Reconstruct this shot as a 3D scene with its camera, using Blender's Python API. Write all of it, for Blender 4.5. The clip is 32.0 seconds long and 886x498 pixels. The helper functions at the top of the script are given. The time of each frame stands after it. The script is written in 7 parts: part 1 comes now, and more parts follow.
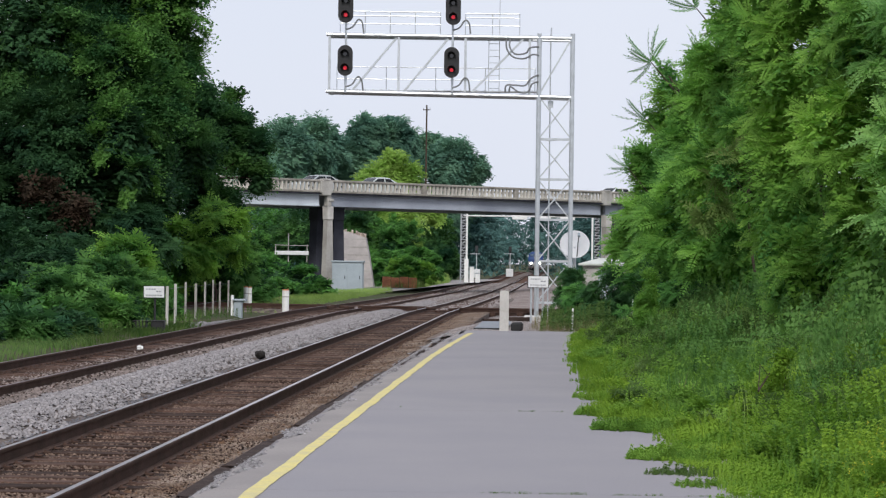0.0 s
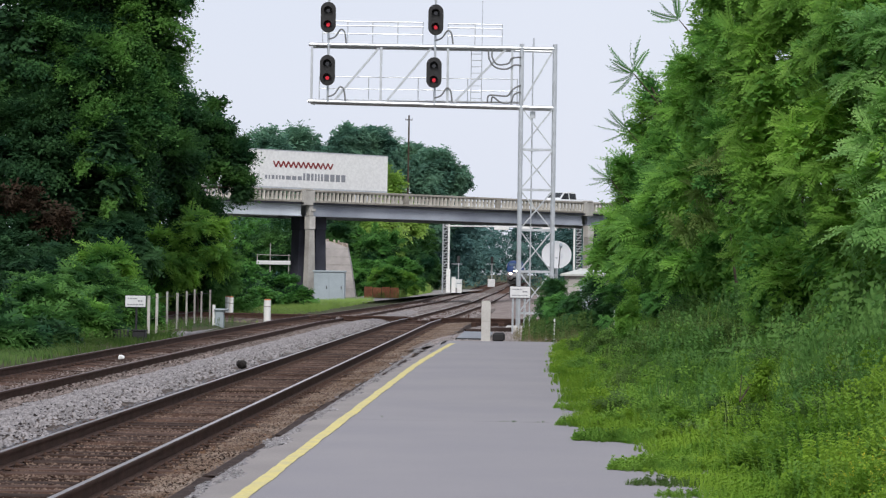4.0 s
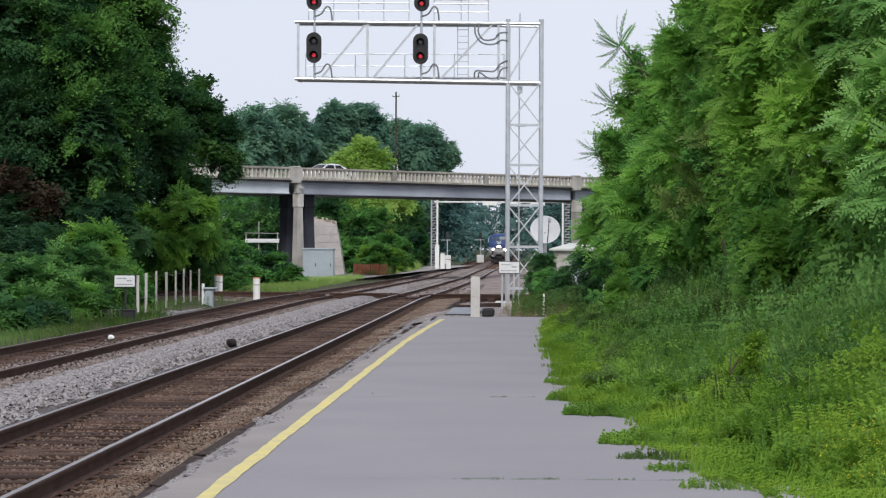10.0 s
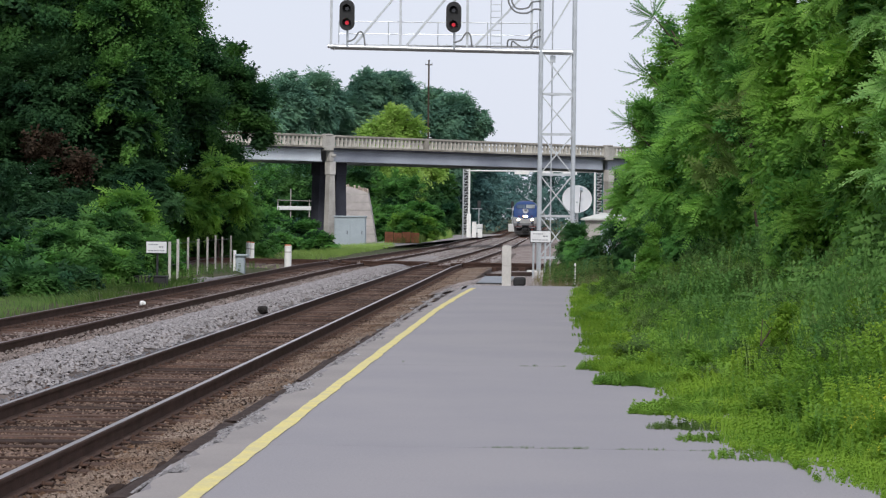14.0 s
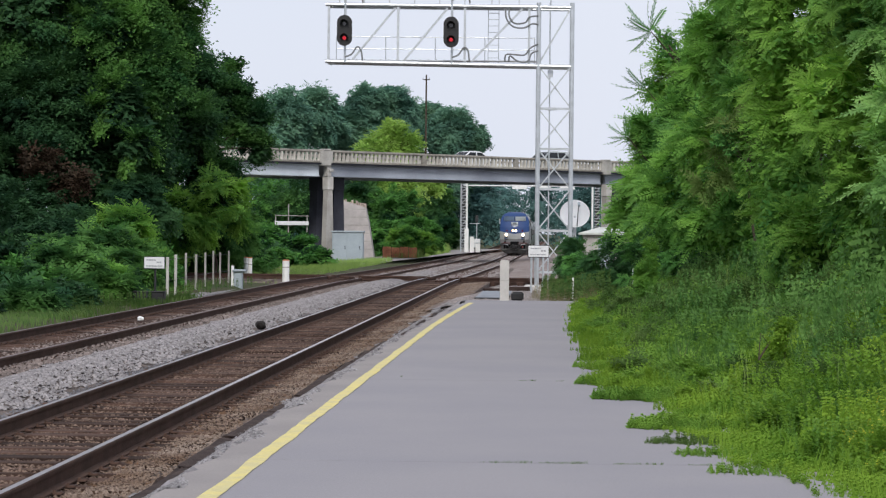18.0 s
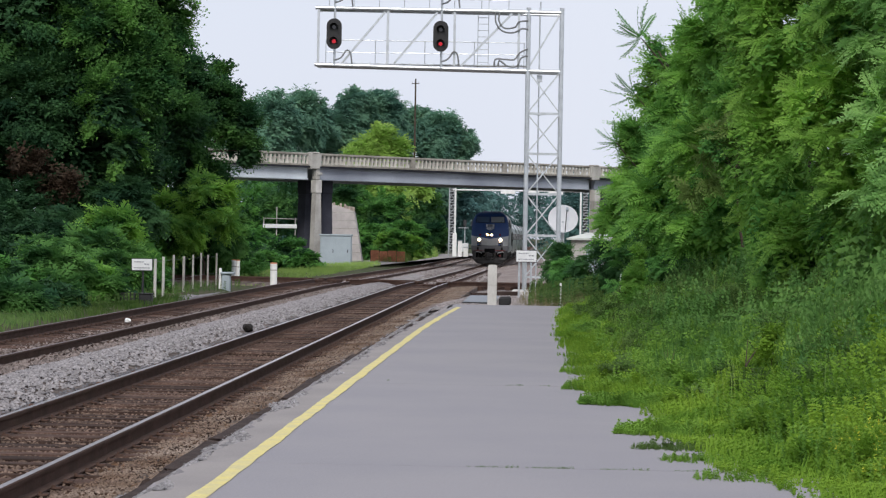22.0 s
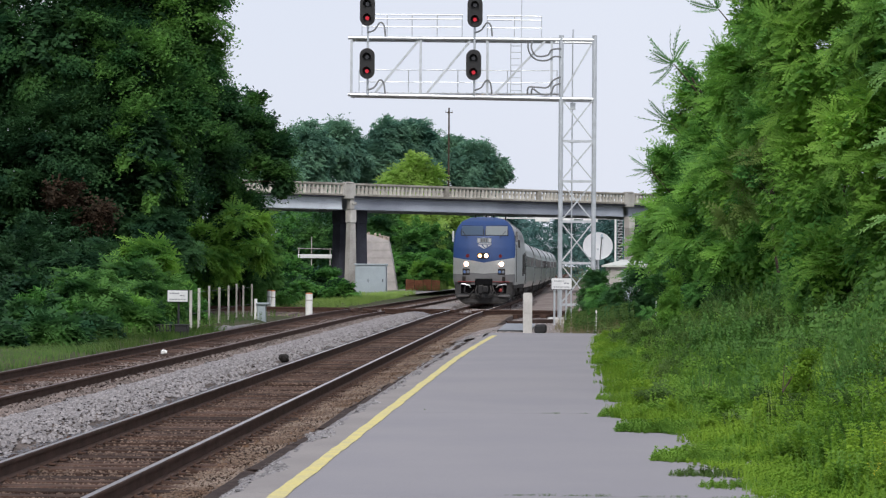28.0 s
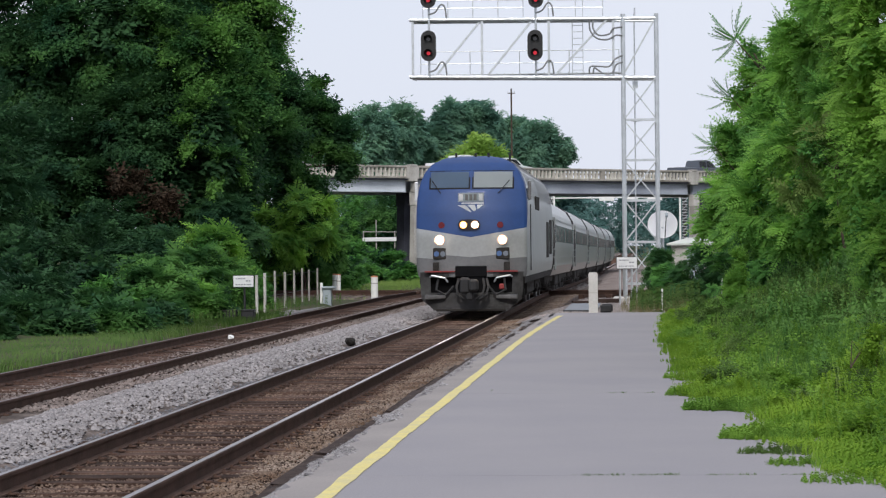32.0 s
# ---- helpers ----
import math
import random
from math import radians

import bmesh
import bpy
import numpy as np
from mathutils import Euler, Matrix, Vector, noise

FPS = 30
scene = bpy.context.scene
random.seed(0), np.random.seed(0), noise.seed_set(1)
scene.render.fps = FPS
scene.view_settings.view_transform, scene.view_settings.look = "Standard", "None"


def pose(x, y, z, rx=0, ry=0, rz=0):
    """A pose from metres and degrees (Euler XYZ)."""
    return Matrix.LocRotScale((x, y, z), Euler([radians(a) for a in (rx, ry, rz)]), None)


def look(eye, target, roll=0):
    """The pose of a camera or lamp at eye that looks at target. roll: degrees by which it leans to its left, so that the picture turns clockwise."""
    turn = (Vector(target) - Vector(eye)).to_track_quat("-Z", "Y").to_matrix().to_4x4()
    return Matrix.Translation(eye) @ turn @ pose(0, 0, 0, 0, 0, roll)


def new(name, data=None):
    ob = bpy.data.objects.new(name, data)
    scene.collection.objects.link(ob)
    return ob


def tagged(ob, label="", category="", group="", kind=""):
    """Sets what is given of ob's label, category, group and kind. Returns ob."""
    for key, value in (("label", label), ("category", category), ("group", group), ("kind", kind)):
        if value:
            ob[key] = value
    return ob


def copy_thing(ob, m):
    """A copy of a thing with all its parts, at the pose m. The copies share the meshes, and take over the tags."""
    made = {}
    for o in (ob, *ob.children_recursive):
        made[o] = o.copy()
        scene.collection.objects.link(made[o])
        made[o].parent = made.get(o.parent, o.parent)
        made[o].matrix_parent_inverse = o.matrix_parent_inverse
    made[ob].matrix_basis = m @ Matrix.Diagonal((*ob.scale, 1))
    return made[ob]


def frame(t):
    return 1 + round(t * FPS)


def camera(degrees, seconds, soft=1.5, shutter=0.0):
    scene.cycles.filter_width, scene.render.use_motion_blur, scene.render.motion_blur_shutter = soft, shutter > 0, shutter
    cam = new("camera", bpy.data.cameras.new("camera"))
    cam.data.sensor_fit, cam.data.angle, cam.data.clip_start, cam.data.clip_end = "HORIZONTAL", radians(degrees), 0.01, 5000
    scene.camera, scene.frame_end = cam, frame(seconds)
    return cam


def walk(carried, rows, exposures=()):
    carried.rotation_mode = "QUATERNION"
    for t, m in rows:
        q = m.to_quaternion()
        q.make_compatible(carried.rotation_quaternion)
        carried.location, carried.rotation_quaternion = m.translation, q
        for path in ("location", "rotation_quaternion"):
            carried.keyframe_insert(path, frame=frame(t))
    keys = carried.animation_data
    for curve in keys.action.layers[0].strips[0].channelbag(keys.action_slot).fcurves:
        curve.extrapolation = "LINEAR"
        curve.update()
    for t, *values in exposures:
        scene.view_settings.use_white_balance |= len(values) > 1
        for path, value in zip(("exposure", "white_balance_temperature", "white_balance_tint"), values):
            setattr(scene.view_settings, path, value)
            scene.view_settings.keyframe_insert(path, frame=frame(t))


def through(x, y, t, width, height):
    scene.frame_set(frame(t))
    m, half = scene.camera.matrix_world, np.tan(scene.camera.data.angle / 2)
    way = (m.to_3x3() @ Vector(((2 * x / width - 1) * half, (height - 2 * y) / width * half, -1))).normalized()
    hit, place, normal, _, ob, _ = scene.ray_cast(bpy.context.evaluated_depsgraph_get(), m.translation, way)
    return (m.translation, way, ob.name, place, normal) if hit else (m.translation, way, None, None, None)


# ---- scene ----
cam = camera(20.2, 32.0, soft=1.25)
EYE_HEIGHT = 1.924
# seconds, yaw, pitch, roll of the hand-held camera on its one standpoint
ROWS = [
    (0.0, 2.554, 0.298, -0.727),
    (0.5, 2.473, 0.019, -0.344),
    (1.0, 2.644, 0.007, -0.433),
    (1.5, 2.223, 0.173, -0.444),
    (2.0, 2.239, 0.395, -0.583),
    (2.5, 2.103, 0.594, -0.631),
    (3.0, 2.028, 0.375, -0.611),
    (3.5, 2.015, 0.572, -0.795),
    (5.5, 2.531, 0.362, -0.685),
    (6.0, 2.370, 0.410, -0.337),
    (6.5, 2.117, 0.039, -0.484),
    (7.0, 1.865, 0.096, -0.343),
    (7.5, 1.295, 0.386, -0.585),
    (8.0, 0.699, -0.042, -0.594),
    (8.5, 0.393, 0.157, -0.666),
    (9.0, 1.057, 0.283, -0.673),
    (9.5, 1.183, 0.210, -0.002),
    (10.0, 1.879, -0.010, -0.203),
    (10.5, 2.283, -0.321, -0.397),
    (11.0, 1.932, -0.396, -0.648),
    (11.5, 2.045, -0.447, -0.559),
    (12.0, 2.324, -0.150, -0.681),
    (12.5, 2.876, -0.532, -1.054),
    (13.0, 2.388, -0.715, -0.886),
    (13.5, 2.422, -0.362, -0.724),
    (14.0, 2.608, -0.739, -0.650),
    (14.5, 2.417, -0.410, -0.471),
    (16.5, 2.417, -0.015, -0.570),
    (17.0, 2.481, -0.180, -0.438),
    (17.5, 2.512, -0.369, -0.551),
    (18.0, 2.557, -0.397, -0.532),
    (18.5, 2.708, -0.292, -0.140),
    (19.0, 2.292, -0.360, -0.236),
    (19.5, 2.348, -0.390, -0.307),
    (20.0, 2.190, -0.434, -0.532),
    (20.5, 2.525, -0.192, -0.535),
    (21.0, 2.365, -0.307, -0.448),
    (21.5, 2.544, -0.398, -0.640),
    (22.0, 2.283, -0.298, -0.977),
    (22.5, 2.477, -0.376, -0.891),
    (23.0, 2.291, -0.654, -0.801),
    (23.5, 2.529, -0.429, -0.696),
    (24.0, 2.389, -0.578, -0.594),
    (24.5, 2.449, -0.024, -0.671),
    (25.0, 2.550, 0.379, -0.308),
    (25.5, 2.458, 0.298, -0.435),
    (27.5, 2.967, 0.281, -0.460),
    (28.0, 3.087, 0.352, -0.396),
    (28.5, 3.184, 0.434, -0.149),
    (29.0, 3.369, 0.459, -0.211),
    (29.5, 3.560, 0.512, -0.003),
    (30.0, 3.758, 0.003, 0.357),
    (30.5, 4.002, -0.054, 0.244),
    (31.0, 3.768, -0.066, 0.178),
    (31.5, 4.195, -0.059, 0.336),
    (32.0, 4.577, -0.071, 0.551),
]
walk(cam, [(t, pose(0, 0, EYE_HEIGHT, 90 + pitch, roll, yaw)) for t, yaw, pitch, roll in ROWS],
     exposures=[(0, 0.0), (32, 0.0)])

# ---- light: hazy bright sky, soft low sun ----
world = bpy.data.worlds.new("world")
scene.world = world
world.use_nodes = True
wn, wl = world.node_tree.nodes, world.node_tree.links
wn.clear()
sky = wn.new("ShaderNodeTexSky")
sky.sky_type, sky.sun_disc = "NISHITA", False
sky.sun_elevation, sky.sun_rotation = radians(41), radians(182)
sky.air_density, sky.dust_density, sky.ozone_density = 1.0, 4.0, 1.0
sky_bg = wn.new("ShaderNodeBackground")
sky_bg.inputs[1].default_value = 0.06
haze_bg = wn.new("ShaderNodeBackground")
haze_noise = wn.new("ShaderNodeTexNoise")
haze_noise.inputs["Scale"].default_value = 1.6
haze_noise.inputs["Detail"].default_value = 4
haze_ramp = wn.new("ShaderNodeValToRGB")
haze_ramp.color_ramp.elements[0].position, haze_ramp.color_ramp.elements[0].color = 0.35, (0.70, 0.76, 0.90, 1)
haze_ramp.color_ramp.elements[1].position, haze_ramp.color_ramp.elements[1].color = 0.7, (0.82, 0.85, 0.95, 1)
sky_add = wn.new("ShaderNodeMixShader")
sky_add.inputs[0].default_value = 0.85
world_out = wn.new("ShaderNodeOutputWorld")
wl.new(sky.outputs[0], sky_bg.inputs[0])
wl.new(haze_noise.outputs[0], haze_ramp.inputs[0])
wl.new(haze_ramp.outputs[0], haze_bg.inputs[0])
haze_bg.inputs[1].default_value = 1.12
wl.new(sky_bg.outputs[0], sky_add.inputs[1])
wl.new(haze_bg.outputs[0], sky_add.inputs[2])
wl.new(sky_add.outputs[0], world_out.inputs[0])

sun = new("sun", bpy.data.lights.new("sun", "SUN"))
sun.data.energy, sun.data.angle, sun.data.color = 2.2, radians(14), (1.0, 0.96, 0.90)
sun.matrix_world = look((0, 0, 60), (2, 46, 20))


# ---- materials ----
def material(name, base, rough=0.7, metal=0.0, vary=0.25, scale=8.0, bump=0.2, fine=60.0, second=None, island=0.0, per_object=0.0,
             glow=None, glow_strength=0.0, coat=0.0):
    m = bpy.data.materials.new(name)
    m.use_nodes = True
    n, l = m.node_tree.nodes, m.node_tree.links
    b = n["Principled BSDF"]
    b.inputs["Roughness"].default_value = rough
    b.inputs["Metallic"].default_value = metal
    b.inputs["Coat Weight"].default_value = coat
    b.inputs["Specular IOR Level"].default_value = 0.15 if rough >= 0.85 else 0.5
    tc = n.new("ShaderNodeTexCoord")
    big = n.new("ShaderNodeTexNoise")
    big.inputs["Scale"].default_value, big.inputs["Detail"].default_value = scale, 5
    small = n.new("ShaderNodeTexNoise")
    small.inputs["Scale"].default_value, small.inputs["Detail"].default_value = fine, 4
    l.new(tc.outputs["Object"], big.inputs["Vector"])
    l.new(tc.outputs["Object"], small.inputs["Vector"])
    mix = n.new("ShaderNodeMix")
    mix.data_type = "RGBA"
    other = second or tuple(c * (1 - vary) for c in base)
    mix.inputs["A"].default_value = (*base, 1)
    mix.inputs["B"].default_value = (*other, 1)
    ramp = n.new("ShaderNodeMapRange")
    ramp.inputs["From Min"].default_value, ramp.inputs["From Max"].default_value = 0.35, 0.65
    l.new(big.outputs[0], ramp.inputs["Value"])
    l.new(ramp.outputs[0], mix.inputs["Factor"])
    hue = n.new("ShaderNodeHueSaturation")
    val = n.new("ShaderNodeMapRange")
    val.inputs["From Min"].default_value, val.inputs["From Max"].default_value = 0.3, 0.7
    val.inputs["To Min"].default_value, val.inputs["To Max"].default_value = 1 - vary * 0.4, 1 + vary * 0.4
    l.new(small.outputs[0], val.inputs["Value"])
    l.new(mix.outputs["Result"], hue.inputs["Color"])
    value = val.outputs[0]
    for amount, kind in ((island, "ShaderNodeNewGeometry"), (per_object, "ShaderNodeObjectInfo")):
        if amount:
            src = n.new(kind)
            r = n.new("ShaderNodeMapRange")
            r.inputs["To Min"].default_value, r.inputs["To Max"].default_value = 1 - amount, 1 + amount
            l.new(src.outputs["Random Per Island" if kind.endswith("Geometry") else "Random"], r.inputs["Value"])
            mul = n.new("ShaderNodeMath")
            mul.operation = "MULTIPLY"
            l.new(value, mul.inputs[0])
            l.new(r.outputs[0], mul.inputs[1])
            value = mul.outputs[0]
    l.new(value, hue.inputs["Value"])
    l.new(hue.outputs[0], b.inputs["Base Color"])
    if bump:
        bm_node = n.new("ShaderNodeBump")
        bm_node.inputs["Strength"].default_value = bump
        bm_node.inputs["Distance"].default_value = 0.02
        l.new(small.outputs[0], bm_node.inputs["Height"])
        l.new(bm_node.outputs[0], b.inputs["Normal"])
    if glow:
        b.inputs["Emission Color"].default_value = (*glow, 1)
        b.inputs["Emission Strength"].default_value = glow_strength
    return m


def leaf_material(name, dark, light, through=0.35, rough=0.65, grain=0.75, speckle=0.3):
    m = bpy.data.materials.new(name)
    m.use_nodes = True
    n, l = m.node_tree.nodes, m.node_tree.links
    b, out = n["Principled BSDF"], n["Material Output"]
    b.inputs["Roughness"].default_value = rough
    b.inputs["Specular IOR Level"].default_value = 0.14
    geo = n.new("ShaderNodeNewGeometry")
    tc = n.new("ShaderNodeTexCoord")
    noise_node = n.new("ShaderNodeTexNoise")
    noise_node.inputs["Scale"].default_value, noise_node.inputs["Detail"].default_value = grain, 3
    l.new(tc.outputs["Object"], noise_node.inputs["Vector"])
    add = n.new("ShaderNodeMath")
    add.operation = "MULTIPLY_ADD"
    add.inputs[1].default_value = speckle
    spread = n.new("ShaderNodeMapRange")
    spread.inputs["From Min"].default_value, spread.inputs["From Max"].default_value = 0.3, 0.7
    spread.inputs["To Min"].default_value, spread.inputs["To Max"].default_value = -0.2, 0.75
    l.new(noise_node.outputs[0], spread.inputs["Value"])
    l.new(geo.outputs["Random Per Island"], add.inputs[0])
    l.new(spread.outputs[0], add.inputs[2])
    mix = n.new("ShaderNodeMix")
    mix.data_type = "RGBA"
    mix.inputs["A"].default_value, mix.inputs["B"].default_value = (*dark, 1), (*light, 1)
    l.new(add.outputs[0], mix.inputs["Factor"])
    l.new(mix.outputs["Result"], b.inputs["Base Color"])
    tr = n.new("ShaderNodeBsdfTranslucent")
    l.new(mix.outputs["Result"], tr.inputs["Color"])
    ms = n.new("ShaderNodeMixShader")
    ms.inputs[0].default_value = through
    l.new(b.outputs[0], ms.inputs[1])
    l.new(tr.outputs[0], ms.inputs[2])
    l.new(ms.outputs[0], out.inputs["Surface"])
    return m


def glass_material(name, tint, rough=0.05):
    m = bpy.data.materials.new(name)
    m.use_nodes = True
    b = m.node_tree.nodes["Principled BSDF"]
    b.inputs["Base Color"].default_value = (*tint, 1)
    b.inputs["Roughness"].default_value = rough
    b.inputs["Coat Weight"].default_value = 0.6
    b.inputs["Coat Roughness"].default_value = 0.03
    return m


ASPHALT = material("asphalt", (0.290, 0.275, 0.289), 0.9, vary=0.12, scale=0.5, fine=45, bump=0.3, second=(0.266, 0.255, 0.274))
ASPHALT_WARM = material("asphalt_warm", (0.305, 0.278, 0.268), 0.9, vary=0.16, scale=0.9, fine=40, bump=0.35, second=(0.262, 0.240, 0.235))
ASPHALT_EDGE = material("broken_asphalt", (0.30, 0.28, 0.29), 0.95, vary=0.35, scale=3, fine=25, bump=0.8)
YELLOW_PAINT = material("yellow_paint", (0.66, 0.56, 0.20), 0.8, vary=0.2, scale=4, fine=30, bump=0.2, second=(0.55, 0.48, 0.24))
BALLAST_BED = material("ballast_bed", (0.185, 0.15, 0.135), 0.95, vary=0.6, scale=3, fine=22, bump=1.0)
STONE = material("ballast_stone", (0.31, 0.288, 0.290), 0.9, vary=0.2, scale=3, fine=30, bump=0.3, island=0.3)
STONE_DIRTY = material("ballast_dirty", (0.215, 0.150, 0.116), 0.95, vary=0.35, scale=1.2, fine=30, bump=0.3, island=0.3)
STONE_TAN = material("ballast_tan", (0.255, 0.208, 0.190), 0.95, vary=0.35, scale=1.2, fine=30, bump=0.3, island=0.3)
STONE_FINES = material("ballast_fines", (0.19, 0.185, 0.20), 0.95, vary=0.3, scale=3, fine=30, bump=0.3, island=0.35)
STONE_BROWN = material("gravel_brown", (0.275, 0.215, 0.175), 0.95, vary=0.4, scale=0.8, fine=25, bump=0.3, island=0.28, second=(0.150, 0.098, 0.068))
STONE_RUST = material("rusty_clod", (0.13, 0.075, 0.045), 0.95, vary=0.4, scale=2, fine=25, bump=0.4, island=0.5)
STONE_PALE = material("ballast_pale", (0.34, 0.302, 0.292), 0.95, vary=0.3, scale=0.8, fine=20, bump=0.3, island=0.3)
TIE_WOOD = material("tie_wood", (0.090, 0.055, 0.043), 0.9, vary=0.5, scale=4, fine=30, bump=0.6, per_object=0.45, island=0.2)
RAIL_RUST = material("rail_rust", (0.092, 0.056, 0.044), 0.88, vary=0.3, scale=3, fine=50, bump=0.3)
RAIL_DULL = material("rail_dull", (0.16, 0.125, 0.13), 0.5, metal=0.4, vary=0.25, scale=4, fine=50, bump=0.1)
KERB_TIMBER = material("kerb_timber", (0.062, 0.044, 0.039), 0.92, vary=0.45, scale=3, fine=22, bump=0.6)
RAIL_SHINE = material("rail_head", (0.46, 0.43, 0.45), 0.33, metal=0.75, vary=0.15, scale=5, fine=60, bump=0.05)
GALVANISED = material("galvanised_steel", (0.62, 0.65, 0.68), 0.36, metal=0.6, vary=0.14, scale=4, fine=30, bump=0.05)
DARK_STEEL = material("dark_steel", (0.05, 0.052, 0.055), 0.6, metal=0.5, vary=0.3, scale=6, fine=40, bump=0.1)
BLACK_PAINT = material("signal_black", (0.012, 0.012, 0.014), 0.55, vary=0.3, scale=8, fine=40, bump=0.05)
RED_LENS = material("red_lens", (0.5, 0.02, 0.03), 0.3, glow=(1.0, 0.03, 0.06), glow_strength=0.5, bump=0, vary=0.02)
DISH_WHITE = material("dish_white", (0.85, 0.86, 0.88), 0.5, vary=0.03, scale=2, fine=20, bump=0.0)
DARK_LENS = glass_material("dark_lens", (0.015, 0.012, 0.02))
CONCRETE = material("old_concrete", (0.45, 0.435, 0.41), 0.92, vary=0.3, scale=0.9, fine=14, bump=0.3, second=(0.31, 0.295, 0.275))
CONCRETE_LIGHT = material("pale_concrete", (0.56, 0.54, 0.515), 0.92, vary=0.22, scale=1.4, fine=20, bump=0.25)
CONCRETE_DARK = material("dark_concrete", (0.060, 0.062, 0.080), 0.92, vary=0.35, scale=0.8, fine=12, bump=0.25)
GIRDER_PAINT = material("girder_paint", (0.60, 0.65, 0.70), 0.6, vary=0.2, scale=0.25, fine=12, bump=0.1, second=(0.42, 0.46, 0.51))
GIRDER_DARK = material("girder_dark", (0.36, 0.39, 0.45), 0.6, vary=0.25, scale=0.2, fine=12, bump=0.1, second=(0.20, 0.22, 0.27))
WHITE_PAINT = material("white_paint", (0.84, 0.84, 0.83), 0.6, vary=0.12, scale=5, fine=30, bump=0.08)
SIGN_WHITE = material("sign_white", (0.70, 0.71, 0.72), 0.6, vary=0.1, scale=6, fine=30, bump=0.05)
SIGN_INK = material("sign_ink", (0.26, 0.27, 0.30), 0.7, vary=0.1, bump=0)
SOIL = material("ground_soil", (0.042, 0.062, 0.022), 0.95, vary=0.5, scale=0.4, fine=9, bump=0.8, second=(0.075, 0.068, 0.042))
GRASS_LIGHT = leaf_material("grass_light", (0.110, 0.235, 0.024), (0.285, 0.44, 0.050), 0.4)
WEED_MID = leaf_material("weed_mid", (0.085, 0.20, 0.030), (0.25, 0.42, 0.065), 0.35)
WEED_DRY = leaf_material("weed_dry", (0.16, 0.15, 0.07), (0.30, 0.26, 0.14), 0.3)
LEAF_DARK = leaf_material("leaf_dark", (0.022, 0.078, 0.036), (0.140, 0.315, 0.070), 0.42, grain=0.38, speckle=0.12)
LEAF_CROWN = leaf_material("leaf_crown", (0.034, 0.112, 0.036), (0.190, 0.400, 0.080), 0.44, grain=0.45, speckle=0.12)
# darker copy of leaf_dark with shade put into its colour
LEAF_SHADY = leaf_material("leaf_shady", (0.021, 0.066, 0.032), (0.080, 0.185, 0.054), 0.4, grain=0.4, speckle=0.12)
LEAF_TAN = leaf_material("leaf_tan", (0.12, 0.21, 0.05), (0.25, 0.32, 0.10), 0.4)
LEAF_FERN = leaf_material("leaf_fern", (0.080, 0.225, 0.048), (0.30, 0.57, 0.10), 0.46, grain=0.6)
# shade of crown interiors and dark shrubs, put into the leaf colour
LEAF_DEEP_SHADE = leaf_material("leaf_deep_shade", (0.022, 0.064, 0.032), (0.062, 0.150, 0.052), 0.35, speckle=0.15)
LEAF_MID = leaf_material("leaf_mid", (0.050, 0.17, 0.042), (0.165, 0.38, 0.080), 0.38)
LEAF_BRIGHT = leaf_material("leaf_bright", (0.075, 0.220, 0.050), (0.34, 0.59, 0.090), 0.5, grain=0.55)
LEAF_LIME = leaf_material("leaf_lime", (0.25, 0.42, 0.085), (0.46, 0.64, 0.17), 0.48, grain=0.4)
# distance haze is mixed into the next two leaf colours as a blue tint
LEAF_FAR_HAZED = leaf_material("leaf_far_hazed", (0.100, 0.220, 0.165), (0.225, 0.400, 0.245), 0.38, grain=0.22, speckle=0.15)
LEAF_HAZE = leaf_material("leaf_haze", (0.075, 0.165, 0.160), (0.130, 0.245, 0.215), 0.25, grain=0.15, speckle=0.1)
LEAF_RUST = leaf_material("leaf_rust", (0.036, 0.028, 0.018), (0.085, 0.050, 0.034), 0.25)
LEAF_OLIVE = leaf_material("leaf_olive", (0.110, 0.260, 0.050), (0.37, 0.62, 0.11), 0.48, grain=0.5)
LEAF_PALE = leaf_material("leaf_pale", (0.130, 0.300, 0.085), (0.40, 0.66, 0.20), 0.5, grain=0.5)
GRASS_PALE = leaf_material("grass_pale", (0.16, 0.28, 0.06), (0.34, 0.46, 0.13), 0.35)
BARK = material("bark", (0.085, 0.065, 0.05), 0.95, vary=0.4, scale=3, fine=18, bump=0.8)
ORANGE_MESH = material("orange_fence", (0.62, 0.25, 0.14), 0.85, vary=0.35, scale=2, fine=10, bump=0.2)
CABINET_PAINT = material("cabinet_paint", (0.33, 0.385, 0.42), 0.6, vary=0.12, scale=1, fine=15, bump=0.05)
ROOF_PALE = material("pale_roof", (0.55, 0.57, 0.53), 0.7, vary=0.15, scale=2, fine=15, bump=0.1)
RUBBER = material("black_rubber", (0.02, 0.02, 0.022), 0.8, vary=0.2, bump=0.1)
LOCO_BLUE = material("loco_blue", (0.009, 0.045, 0.170), 0.58, vary=0.14, scale=1.2, fine=12, bump=0.03, coat=0.05)
LOCO_SILVER = material("loco_silver", (0.42, 0.43, 0.43), 0.36, metal=0.4, vary=0.14, scale=1.2, fine=12, bump=0.03)
LOCO_GREY = material("loco_grey", (0.17, 0.165, 0.165), 0.65, vary=0.3, scale=2, fine=15, bump=0.1)
LOCO_GRIME = material("loco_grime", (0.040, 0.036, 0.034), 0.85, vary=0.4, scale=3, fine=15, bump=0.2)
# near-black that stands in for shade in the nose's hollows
RECESS_SHADE = material("recess_shade", (0.007, 0.007, 0.008), 0.95, vary=0.3, scale=4, fine=20, bump=0.1)
LOCO_RED = material("loco_red", (0.25, 0.03, 0.03), 0.5, vary=0.2, bump=0.02)
